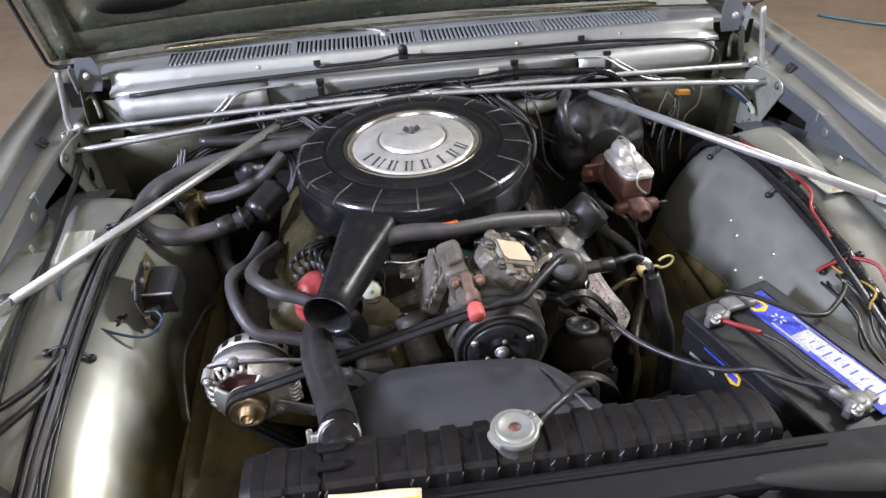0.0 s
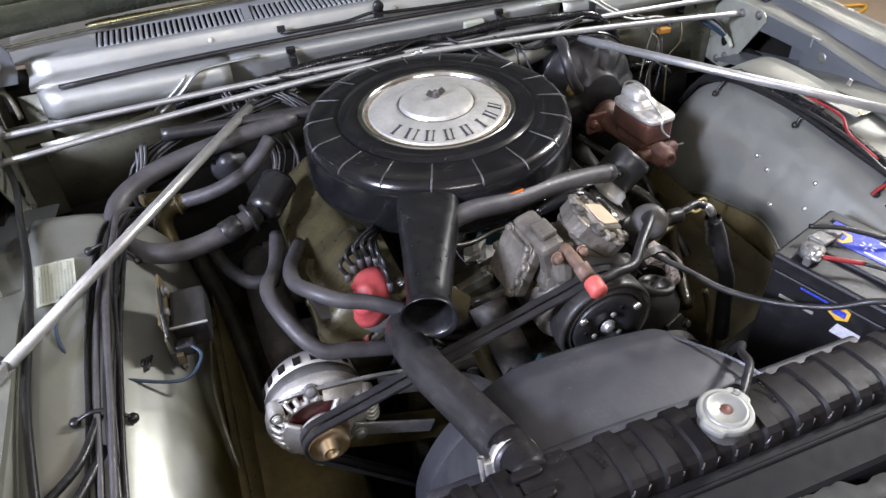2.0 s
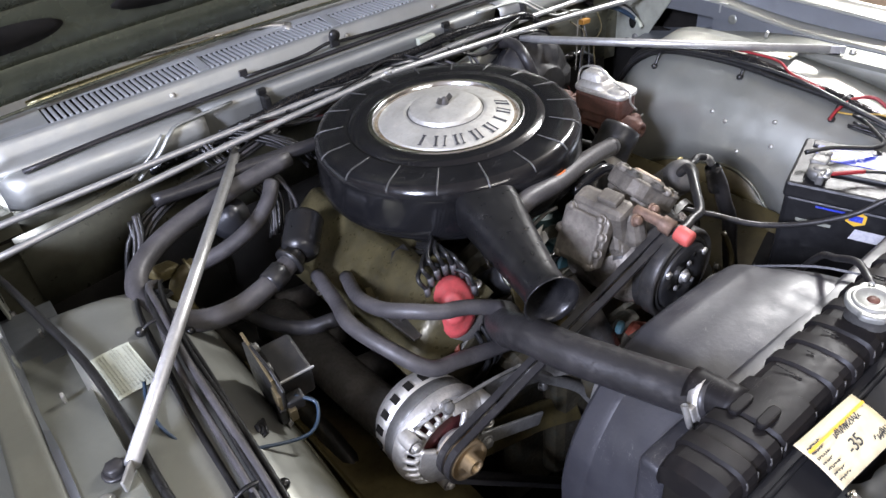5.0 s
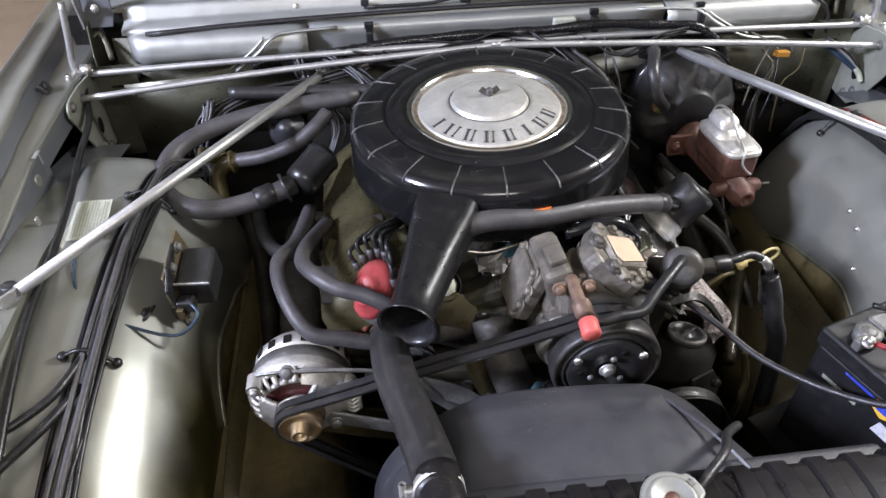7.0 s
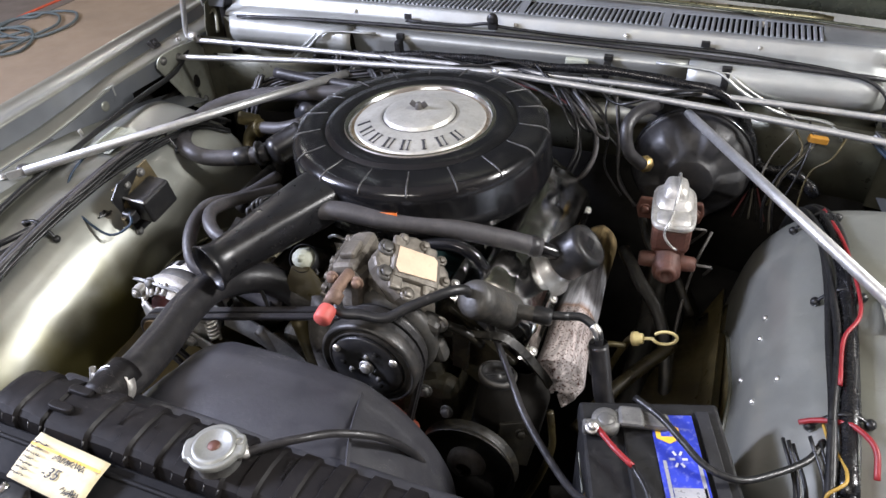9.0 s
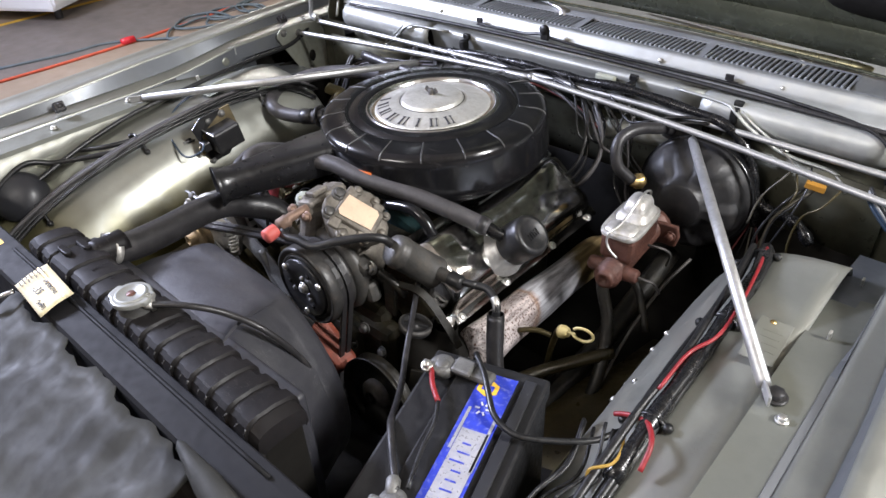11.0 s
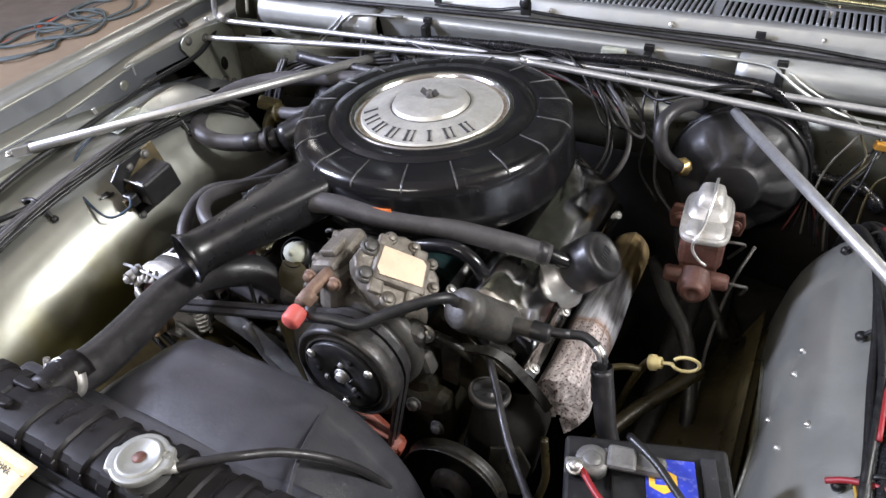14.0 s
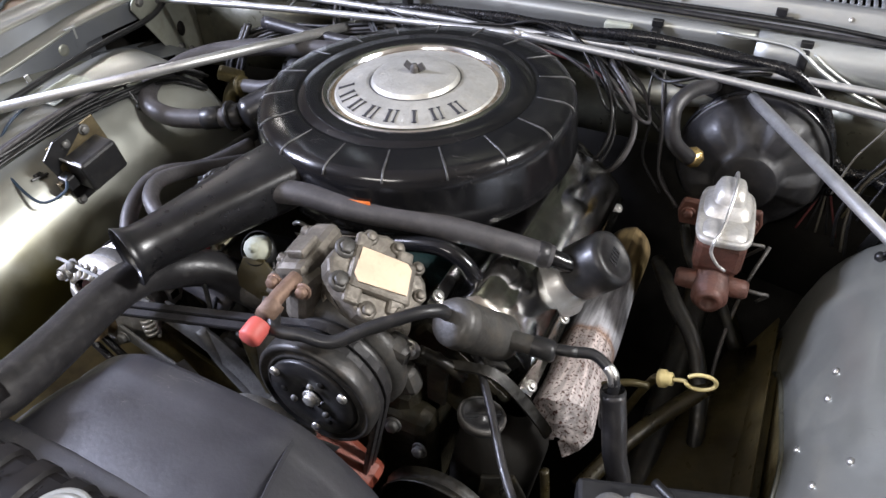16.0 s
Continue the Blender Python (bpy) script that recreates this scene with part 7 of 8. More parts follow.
# ---- hoses ----
hose("radiator_hose", [(-0.092, 0.570, 0.863), (-0.094, 0.61, 0.848), (-0.107, 0.675, 0.837), (-0.125, 0.751, 0.828), (-0.130, 0.81, 0.818), (-0.127, 0.855, 0.796), (-0.102, 0.898, 0.772), (-0.059, 0.922, 0.730), (0.009, 0.929, 0.69)], 0.0258, "thick black upper radiator hose with a bright clamp", RUBBER, (0.04,), n=20)
fit = hose("heater_hose", [(-0.269, 1.186, 0.822), (-0.327, 1.165, 0.813), (-0.386, 1.150, 0.811), (-0.438, 1.155, 0.816), (-0.478, 1.191, 0.822), (-0.492, 1.24, 0.822), (-0.476, 1.305, 0.834), (-0.411, 1.355, 0.845), (-0.304, 1.387, 0.853), (-0.15, 1.41, 0.86)], 0.0165, "thick grey heater hose looping over the housing", HOSE)
part("sleeve", merge(lathe([(0.0165, 0), (0.019, 0.002), (0.019, 0.03), (0.0165, 0.032)], 20, aim((-0.330, 1.164, 0.813), (0.92, 0.32, 0.14))), hexnut(0.019, 0.022, aim((-0.285, 1.180, 0.820), (0.92, 0.32, 0.2)))), SATIN_BLACK, fit)
part("receiver", lathe([(0.012, -0.004), (0.022, 0.0), (0.029, 0.008), (0.030, 0.016), (0.030, 0.066), (0.0315, 0.069), (0.030, 0.073), (0.022, 0.080), (0, 0.082)], 32, aim((-0.262, 1.188, 0.818), (0.62, 0.72, 0.30))), SATIN_ENAMEL, fit, "satin black round canister")
hose("heater_hose", [(-0.386, 1.335, 0.783), (-0.33, 1.325, 0.795), (-0.275, 1.325, 0.815), (-0.235, 1.335, 0.84), (-0.21, 1.36, 0.855)], 0.0135, "short grey heater hose on a brass elbow", HOSE)
hose("heater_hose", [(-0.39, 1.43, 0.872), (-0.30, 1.425, 0.868), (-0.20, 1.42, 0.868), (-0.05, 1.40, 0.868)], 0.012, "black hose running behind the air cleaner", RUBBER)
elbow = thing("brass_elbow", (-0.40, 1.33, 0.74), "brass-coloured heater valve elbow with a grey cap", "valve")
part("body", merge(sweep([(-0.386, 1.335, 0.783), (-0.41, 1.335, 0.775), (-0.425, 1.33, 0.75), (-0.42, 1.30, 0.70)], 0.015, 12, 4), hexnut(0.016, 0.014, aim((-0.395, 1.335, 0.781), (1, 0, 0.2)))), GREASY_OLIVE, elbow)
part("flange", box(0.05, 0.03, 0.02, pose(-0.43, 1.35, 0.79, 10, 20, 30), 0.006), GREASY_OLIVE, elbow)
vs = thing("vacuum_switch", (-0.29, 1.41, 0.78), "grey round vacuum switch with three holes", "switch")
part("dome", lathe([(0.036, 0), (0.036, 0.018), (0.032, 0.028), (0.018, 0.032), (0.014, 0.042), (0, 0.043)], 28, aim((-0.29, 1.40, 0.80), (0, -0.75, 0.65))), PLASTIC, vs)
for k in range(3):
    # near-black discs imitate the shade in the three holes
    part("hole", lathe([(0, 0), (0.005, 0), (0.005, 0.001), (0, 0.001)], 12, aim((-0.29, 1.40, 0.80), (0, -0.75, 0.65), 1.0 + k) @ pose(0.025, 0, 0.030)), NEAR_BLACK, vs)
hose("bypass_hose", [(-0.247, 1.173, 0.778), (-0.265, 1.081, 0.785), (-0.286, 1.008, 0.807), (-0.272, 0.938, 0.800), (-0.240, 0.892, 0.774), (-0.194, 0.889, 0.758), (-0.139, 0.889, 0.739), (-0.076, 0.891, 0.717)], 0.0118, "grey coolant hose curving over the alternator", HOSE)
hose("bypass_hose", [(-0.216, 1.135, 0.778), (-0.243, 1.053, 0.803), (-0.247, 0.985, 0.826), (-0.224, 0.940, 0.836), (-0.195, 0.916, 0.832), (-0.160, 0.905, 0.825), (-0.11, 0.889, 0.804)], 0.0112, "grey coolant hose beside the distributor", HOSE)
hose("breather_hose", [(-0.028, 0.955, 0.886), (0.024, 0.966, 0.888), (0.095, 0.977, 0.878), (0.173, 1.003, 0.865), (0.256, 1.031, 0.844), (0.325, 1.054, 0.822)], 0.0155, "grey rubber breather hose below the air cleaner", HOSE, n=18)
bh = bpy.data.objects["breather_hose"]
part("cuff", lathe([(0.0152, -0.001), (0.0168, 0.0), (0.0168, 0.012), (0.0158, 0.014)], 24, aim((0.320, 1.0525, 0.8236), (-0.92, -0.30, 0.28))), RUBBER, bh, "thicker moulded hose end")
hose("steel_tube", [(0.143, 0.985, 0.836), (0.183, 0.985, 0.846), (0.214, 0.985, 0.848), (0.237, 0.985, 0.836), (0.251, 0.985, 0.818), (0.262, 0.990, 0.800), (0.274, 1.004, 0.792), (0.280, 1.026, 0.800), (0.276, 1.048, 0.812)], 0.0105, "black bent steel tube under the breather hose", GLOSS_BLACK, kind="tube")
hose("overflow_hose", [(0.14, 0.522, 0.898), (0.165, 0.543, 0.899), (0.193, 0.568, 0.893), (0.215, 0.600, 0.870), (0.251, 0.632, 0.835), (0.271, 0.668, 0.761), (0.285, 0.694, 0.665)], 0.0048, "thin grey overflow hose from the radiator neck", RUBBER, (0.03,))


# ---- air conditioning lines ----
def muffler():
    a = thing("line_muffler", (0.295, 0.905, 0.79), "dusty black cylindrical muffler in the refrigerant line", "muffler")
    p, q = Vector((0.274, 0.868, 0.861)), Vector((0.307, 0.930, 0.790))
    d = q - p
    L = d.length
    part("can", lathe([(0, -0.002), (0.018, 0.0), (0.025, 0.003), (0.0275, 0.009), (0.0275, 0.015), (0.0285, 0.017), (0.0285, 0.021), (0.0275, 0.023), (0.0275, L - 0.006), (0.0285, L - 0.004), (0.0285, L + 0.002), (0.024, L + 0.006), (0.012, L + 0.008), (0, L + 0.010)], 32, aim(p, d)), MUFFLER, a)
    part("outlet", sweep([(0.296, 0.914, 0.808), (0.315, 0.922, 0.802), (0.338, 0.921, 0.804), (0.356, 0.920, 0.806)], 0.0115, 12, 4), MUFFLER, a)
    part("line", sweep([(0.268, 0.874, 0.862), (0.266, 0.862, 0.878), (0.249, 0.842, 0.885), (0.212, 0.807, 0.880), (0.185, 0.782, 0.873), (0.154, 0.775, 0.876), (0.126, 0.770, 0.876), (0.112, 0.785, 0.880)], 0.0072, 10, 6), SATIN_BLACK, a, "black refrigerant line")
    part("flare_nut", merge(lathe([(0.0135, 0), (0.0135, 0.022), (0.010, 0.026), (0, 0.026)], 6, aim((0.352, 0.920, 0.806), (1, 0.02, 0))), sweep([(0.335, 0.92, 0.803), (0.37, 0.923, 0.807), (0.40, 0.929, 0.808)], 0.0065, 10, 3)), SATIN_BLACK, a)
    part("tube", sweep([(0.395, 0.928, 0.808), (0.417, 0.935, 0.806), (0.435, 0.930, 0.799), (0.445, 0.924, 0.790), (0.447, 0.918, 0.773)], 0.0065, 10, 5), SATIN_BLACK, a, "black bent tube end")
    part("worn_bend", sweep([(0.434, 0.9305, 0.7995), (0.4415, 0.9265, 0.7945), (0.4462, 0.922, 0.784)], 0.0070, 10, 4), STEEL, a, "bare bright metal at the bend")
    part("sleeve", lathe([(0.013, 0), (0.0145, 0.004), (0.0145, 0.012), (0.013, 0.014), (0.0145, 0.018), (0.0145, 0.026), (0.013, 0.03), (0.0145, 0.034), (0.0145, 0.05), (0.013, 0.052)], 18, aim((0.446, 0.920, 0.780), (0.16, -0.24, -1))), SATIN_BLACK, a)


muffler()
hose("refrigerant_hose", [(0.447, 0.918, 0.775), (0.456, 0.905, 0.744), (0.465, 0.894, 0.703), (0.478, 0.884, 0.66), (0.48, 0.87, 0.58), (0.46, 0.83, 0.48)], 0.014, "black refrigerant hose dropping beside the battery", RUBBER)
hose("ground_cable", [(0.290, 0.906, 0.775), (0.333, 0.846, 0.765), (0.374, 0.787, 0.752), (0.42, 0.730, 0.757), (0.462, 0.676, 0.780), (0.495, 0.640, 0.811), (0.53, 0.608, 0.816), (0.556, 0.586, 0.822), (0.578, 0.567, 0.823)], 0.0048, "black battery cable from engine to battery", RUBBER, kind="cable")
solo("dipstick_tube", sweep([(0.44, 1.08, 0.50), (0.46, 1.065, 0.60), (0.478, 1.055, 0.662), (0.486, 1.053, 0.672)], 0.006, 8, 5), GREASY_OLIVE, "oily olive steel dipstick tube", "tube")
ds = thing("dipstick", (0.485, 1.053, 0.672), "cream painted dipstick with a ring handle", "dipstick")
part("plug", lathe([(0.006, 0), (0.012, 0.002), (0.012, 0.010), (0.009, 0.012), (0.009, 0.018), (0.004, 0.02)], 18, aim((0.484, 1.054, 0.670), (0.9, -0.1, 0.42))), DIP, ds)
part("handle", sweep([(0.498, 1.052, 0.677), (0.515, 1.05, 0.684)] + [(0.534 + 0.018 * math.cos(g), 1.045 + 0.004 * math.cos(g), 0.696 + 0.0135 * math.sin(g)) for g in np.linspace(-2.7, 2.6, 12)], 0.0027, 8, 4), DIP, ds)


# ---- voltage regulator on the housing ----
def regulator():
    r = thing("voltage_regulator", (-0.405, 0.985, 0.74), "black voltage regulator box on a gold bracket, bolted to the housing", "voltage regulator")
    m = Matrix.Translation((-0.396, 0.990, 0.812)) @ Matrix.Rotation(radians(-4), 4, "Z") @ Matrix.Rotation(radians(10), 4, "X")
    outline = [(-0.055, 0.035), (-0.02, -0.075), (0.012, -0.07), (0.05, -0.02), (0.05, 0.045), (0.02, 0.06), (-0.03, 0.055)]
    part("plate", prism(outline, 0.004, Matrix.Translation((-0.428, 0.985, 0.805)) @ Matrix(((0, 0, 1, 0), (1, 0, 0, 0), (0, 1, 0, 0), (0, 0, 0, 1))), 0.001), SATIN_BLACK, r)
    part("box", box(0.047, 0.068, 0.052, m, 0.005), SATIN_BLACK, r)
    part("edge", box(0.050, 0.003, 0.004, m @ pose(0, -0.034, 0.026), 0.001), RODS, r, "bright folded edge")
    part("gold_bracket", merge(box(0.004, 0.090, 0.058, m @ pose(-0.028, 0.004, 0.020, 0, -8, 0), 0.001), box(0.006, 0.020, 0.030, m @ pose(-0.030, -0.040, 0.008), 0.001)), GOLD_DULL, r, "dull gold bracket with two screws")
    for y in (-0.014, 0.024):
        part("screw", hexnut(0.0065, 0.007, m @ pose(-0.028, y, 0.038, 0, 82, 0)), LEAD, r)
    part("connector", merge(box(0.024, 0.018, 0.022, m @ pose(-0.012, -0.046, -0.004), 0.003), box(0.010, 0.012, 0.03, m @ pose(-0.030, -0.046, -0.02), 0.002)), SATIN_BLACK, r)
    part("tab", box(0.010, 0.008, 0.022, m @ pose(-0.020, -0.056, -0.014), 0.001), GOLD_DULL, r)
    part("lug", merge(box(0.026, 0.026, 0.004, pose(-0.468, 0.936, 0.796, 0, -32, -14), 0.001), hexnut(0.007, 0.005, pose(-0.468, 0.936, 0.799, 0, -32, 0))), SATIN_BLACK, r)
    part("bolt", hexnut(0.006, 0.006, aim((-0.424, 0.962, 0.752), (1, 0, 0.3))), LEAD, r)
    part("wire", sweep([(-0.410, 0.945, 0.81), (-0.393, 0.922, 0.80), (-0.420, 0.896, 0.79), (-0.482, 0.905, 0.808), (-0.534, 0.930, 0.824), (-0.556, 0.965, 0.842), (-0.560, 1.005, 0.856), (-0.55, 1.04, 0.864)], 0.0023, 8, 6), WIRE_BLUE, r, "thin blue wire loop")


regulator()


# ---- label plate on the housing ----
def plate_label():
    m = Matrix.Translation((-0.563, 1.095, 0.0)) @ Matrix.Rotation(radians(4), 4, "Z")
    def z(x, y):
        return crest(1.095 + y) + 0.006
    p = thing("paper_label", (-0.563, 1.095, 0.85), "small pale printed label stuck on the wheel housing", "label")
    rows = [[m @ Vector((x, y, crest(1.095 + y) + 0.007 - 0.1 * max(0, x))) for y in np.linspace(-0.050, 0.040, 4)] for x in np.linspace(-0.026, 0.026, 4)]
    sh = part("sheet", skin(rows, 0.0006, False), LABEL, p)
    rnd = random.Random(14)
    for k in range(11):
        x = -0.021 + 0.0042 * k
        y = -0.044
        stop = 0.034 if k % 4 else 0.012
        bars = []
        while y < stop:
            n = rnd.uniform(0.003, 0.010)
            bars.append(box(0.0011, n, 0.0005, m @ pose(x, y + n / 2, z(x, y) + 0.0017 - 0.1 * max(0, x)), 0))
            y += n + 0.0016
        part("print", merge(*bars), PRINT_GREY, sh, "unreadable fine grey print")


plate_label()


# ---- painted-over data plate on the other housing ----
def data_plate():
    p = thing("data_plate", (0.811, 1.03, 0.852), "small painted-over data plate with two brass screws", "plate")
    m = Matrix.Translation((0.811, 1.033, crest(1.033) + 0.0095)) @ Matrix.Rotation(radians(3), 4, "Z")
    pl = part("sheet", box(0.044, 0.092, 0.0012, m, 0.0004), PAINT_DULL, p)
    for y in (-0.040, 0.040):
        part("screw", lathe([(0.0042, 0), (0.004, 0.0016), (0, 0.0022)], 12, m @ pose(-0.004, y, 0.0006)), BRASS, pl, "brass screw")
    for k in range(4):
        part("embossing", box(0.026, 0.0016, 0.0005, m @ pose(0.002, -0.022 + 0.014 * k, 0.0008), 0), PAINT_DULL, pl)


data_plate()

# ---- wiring ----
def on_apron(s, d, y, up=0.006):
    zs = np.interp(d, [0.518, 0.526, 0.535, 0.549, 0.572, 0.600, 0.622, 0.645, 0.67, 0.70, 0.726], [-0.20, -0.15, -0.115, -0.082, -0.050, -0.024, -0.012, -0.005, 0.0, 0.004, 0.006])
    return (side(s, d), y, crest(y) + float(zs) + up)


def loom(name, base, count, spread, r, label, mats, seed, sub=5):
    """A bundle of wires that wander round one line."""
    rnd = random.Random(seed)
    h = thing(name, base[0], label, "wiring")
    for k in range(count):
        a, b = rnd.uniform(0, math.tau), rnd.uniform(0.2, 1) ** 0.5
        pts = []
        for i, p in enumerate(base):
            a += rnd.uniform(-0.5, 0.5)
            pts.append((p[0] + spread * b * math.cos(a), p[1] + 0.3 * spread * math.sin(a * 2), p[2] + 0.6 * spread * b * math.sin(a)))
        part("wire", sweep(pts, r * rnd.uniform(0.7, 1.15), 8, sub), mats[k % len(mats)], h)
    return h


def tie(s, y, d0, d1):
    """Push-mount cable tie with two round ends."""
    t = thing("cable_tie", on_apron(s, (d0 + d1) / 2, y), "black cable tie with round ends over the wires", "cable tie", "cable ties")
    mid = [on_apron(s, d0 + (d1 - d0) * k / 6, y, 0.006 + 0.016 * math.sin(math.pi * k / 6)) for k in range(7)]
    part("band", sweep(mid, 0.0032, 8, 3, 0.7), WIRE, t)
    for p in (mid[0], mid[-1]):
        part("button", lathe([(0, 0.006), (0.005, 0.005), (0.007, 0.001), (0.006, -0.004), (0, -0.005)], 12, pose(*p)), WIRE, t)


def wires_left():
    s = -1
    base = [on_apron(s, d, y, 0.010) for y, d in ((1.30, 0.58), (1.24, 0.60), (1.16, 0.612), (1.05, 0.622), (0.95, 0.628), (0.85, 0.632), (0.75, 0.635), (0.65, 0.64), (0.55, 0.635), (0.42, 0.62))]
    loom("wiring_loom", base, 11, 0.024, 0.0042, "bundle of black wires tied along the wheel housing", [WIRE, WIRE, WIRE, HOSE], 3)
    for y, d0, d1 in ((0.842, 0.602, 0.662), (0.60, 0.605, 0.665), (1.15, 0.58, 0.64)):
        tie(s, y, d0, d1)
    solo("wire", sweep([on_apron(s, 0.632, 0.80, 0.012), on_apron(s, 0.66, 0.74, 0.02), on_apron(s, 0.70, 0.68, 0.03), (side(s, 0.715), 0.62, 0.83), (side(s, 0.71), 0.52, 0.78)], 0.006, 8, 5), WIRE, "black wire branching towards the fender", "wire")
    solo("wire", sweep([(side(s, 0.78), 1.47, 0.885), (side(s, 0.755), 1.38, 0.865), (side(s, 0.735), 1.25, 0.87), (side(s, 0.715), 1.12, 0.872), (side(s, 0.708), 1.0, 0.865), (side(s, 0.708), 0.88, 0.855), (side(s, 0.70), 0.75, 0.83), (side(s, 0.69), 0.60, 0.785)], 0.0056, 10, 6), WIRE, "thick black cable along the fender flange", "cable")
    solo("wire", sweep([on_apron(s, 0.635, 0.84, 0.014), on_apron(s, 0.655, 0.78, 0.022), on_apron(s, 0.69, 0.745, 0.02), on_apron(s, 0.715, 0.735, 0.015)], 0.0055, 8, 5), WIRE, "black wire looping off the bundle", "wire")
    c = thing("horn", (side(s, 0.70), 0.60, 0.70), "round black horn beside the radiator", "horn")
    part("shell", lathe([(0, 0.05), (0.03, 0.048), (0.05, 0.035), (0.056, 0.02), (0.056, 0), (0.05, -0.02), (0, -0.03)], 32, aim((side(s, 0.71), 0.60, 0.76), (0.5, -0.6, 0.6))), PLASTIC, c)


def wires_right():
    s = 1
    base = [on_apron(s, d, y, 0.011) for y, d in ((1.34, 0.585), (1.30, 0.59), (1.24, 0.605), (1.15, 0.618), (1.05, 0.623), (0.95, 0.623), (0.85, 0.623), (0.75, 0.622), (0.68, 0.62), (0.60, 0.62), (0.50, 0.61))]
    h = loom("wiring_loom", base, 9, 0.018, 0.005, "bundle of black wires tied down along the wheel housing", [WIRE, WIRE, WIRE, HOSE], 8)
    part("sleeve", sweep([(x + 0.008, y, z + 0.002) for x, y, z in base[1:8]], lambda u: 0.0115 + 0.0012 * math.sin(u * 40), 12, 6), TAPE, h, "taped black sleeve")
    solo("battery_cable", sweep([on_apron(s, 0.61, 1.25, 0.02), on_apron(s, 0.628, 1.15, 0.022), on_apron(s, 0.640, 1.05, 0.024), on_apron(s, 0.640, 0.99, 0.026), on_apron(s, 0.622, 0.95, 0.026), on_apron(s, 0.618, 0.88, 0.026)], 0.0027, 8, 6), WIRE_RED, "red wire lying on the black bundle", "cable")
    solo("battery_cable", sweep([(0.702, 0.842, 0.802), (0.717, 0.842, 0.812), (0.735, 0.838, 0.822), (0.753, 0.828, 0.832), (0.771, 0.80, 0.836), (0.775, 0.77, 0.82)], 0.0034, 8, 6), WIRE_RED, "red wire looping over the bundle beside the battery", "cable")
    solo("battery_cable", sweep([(0.512, 0.792, 0.830), (0.545, 0.768, 0.834), (0.571, 0.745, 0.832), (0.600, 0.722, 0.828), (0.635, 0.718, 0.824), (0.67, 0.742, 0.818), (0.708, 0.778, 0.814), (0.725, 0.81, 0.815)], 0.0042, 10, 6), WIRE, "black sleeved battery cable joining the bundle", "cable")
    for y, d0, d1 in ((1.045, 0.598, 0.650), (0.843, 0.594, 0.652), (1.24, 0.575, 0.63)):
        tie(s, y, d0, d1)
    solo("wire", sweep([(0.726, 0.735, 0.800), (0.727, 0.739, 0.815), (0.737, 0.747, 0.820), (0.745, 0.759, 0.820), (0.744, 0.781, 0.818), (0.732, 0.813, 0.812), (0.726, 0.842, 0.810)], 0.0020, 8, 5), WIRE_YELLOW, "yellow wire looping under the black bundle", "wire")
    solo("wire", sweep([(0.478, 0.738, 0.823), (0.50, 0.715, 0.826), (0.525, 0.698, 0.824)], 0.0036, 8, 5), WIRE_RED, "short red wire end at the battery clamp", "wire")
    solo("wire", sweep([(0.525, 0.698, 0.824), (0.545, 0.67, 0.824), (0.56, 0.63, 0.822), (0.585, 0.58, 0.822)], 0.003, 8, 5), WIRE, "thin black wire across the battery", "wire")
    loom("wire_tails", [(0.70, 0.80, 0.815), (0.715, 0.74, 0.80), (0.70, 0.68, 0.785), (0.71, 0.60, 0.76), (0.70, 0.5, 0.72)], 6, 0.022, 0.0022, "loose black wires beside the battery", [WIRE, WIRE, WIRE_WHITE, WIRE, WIRE], 12)


wires_left()
wires_right()


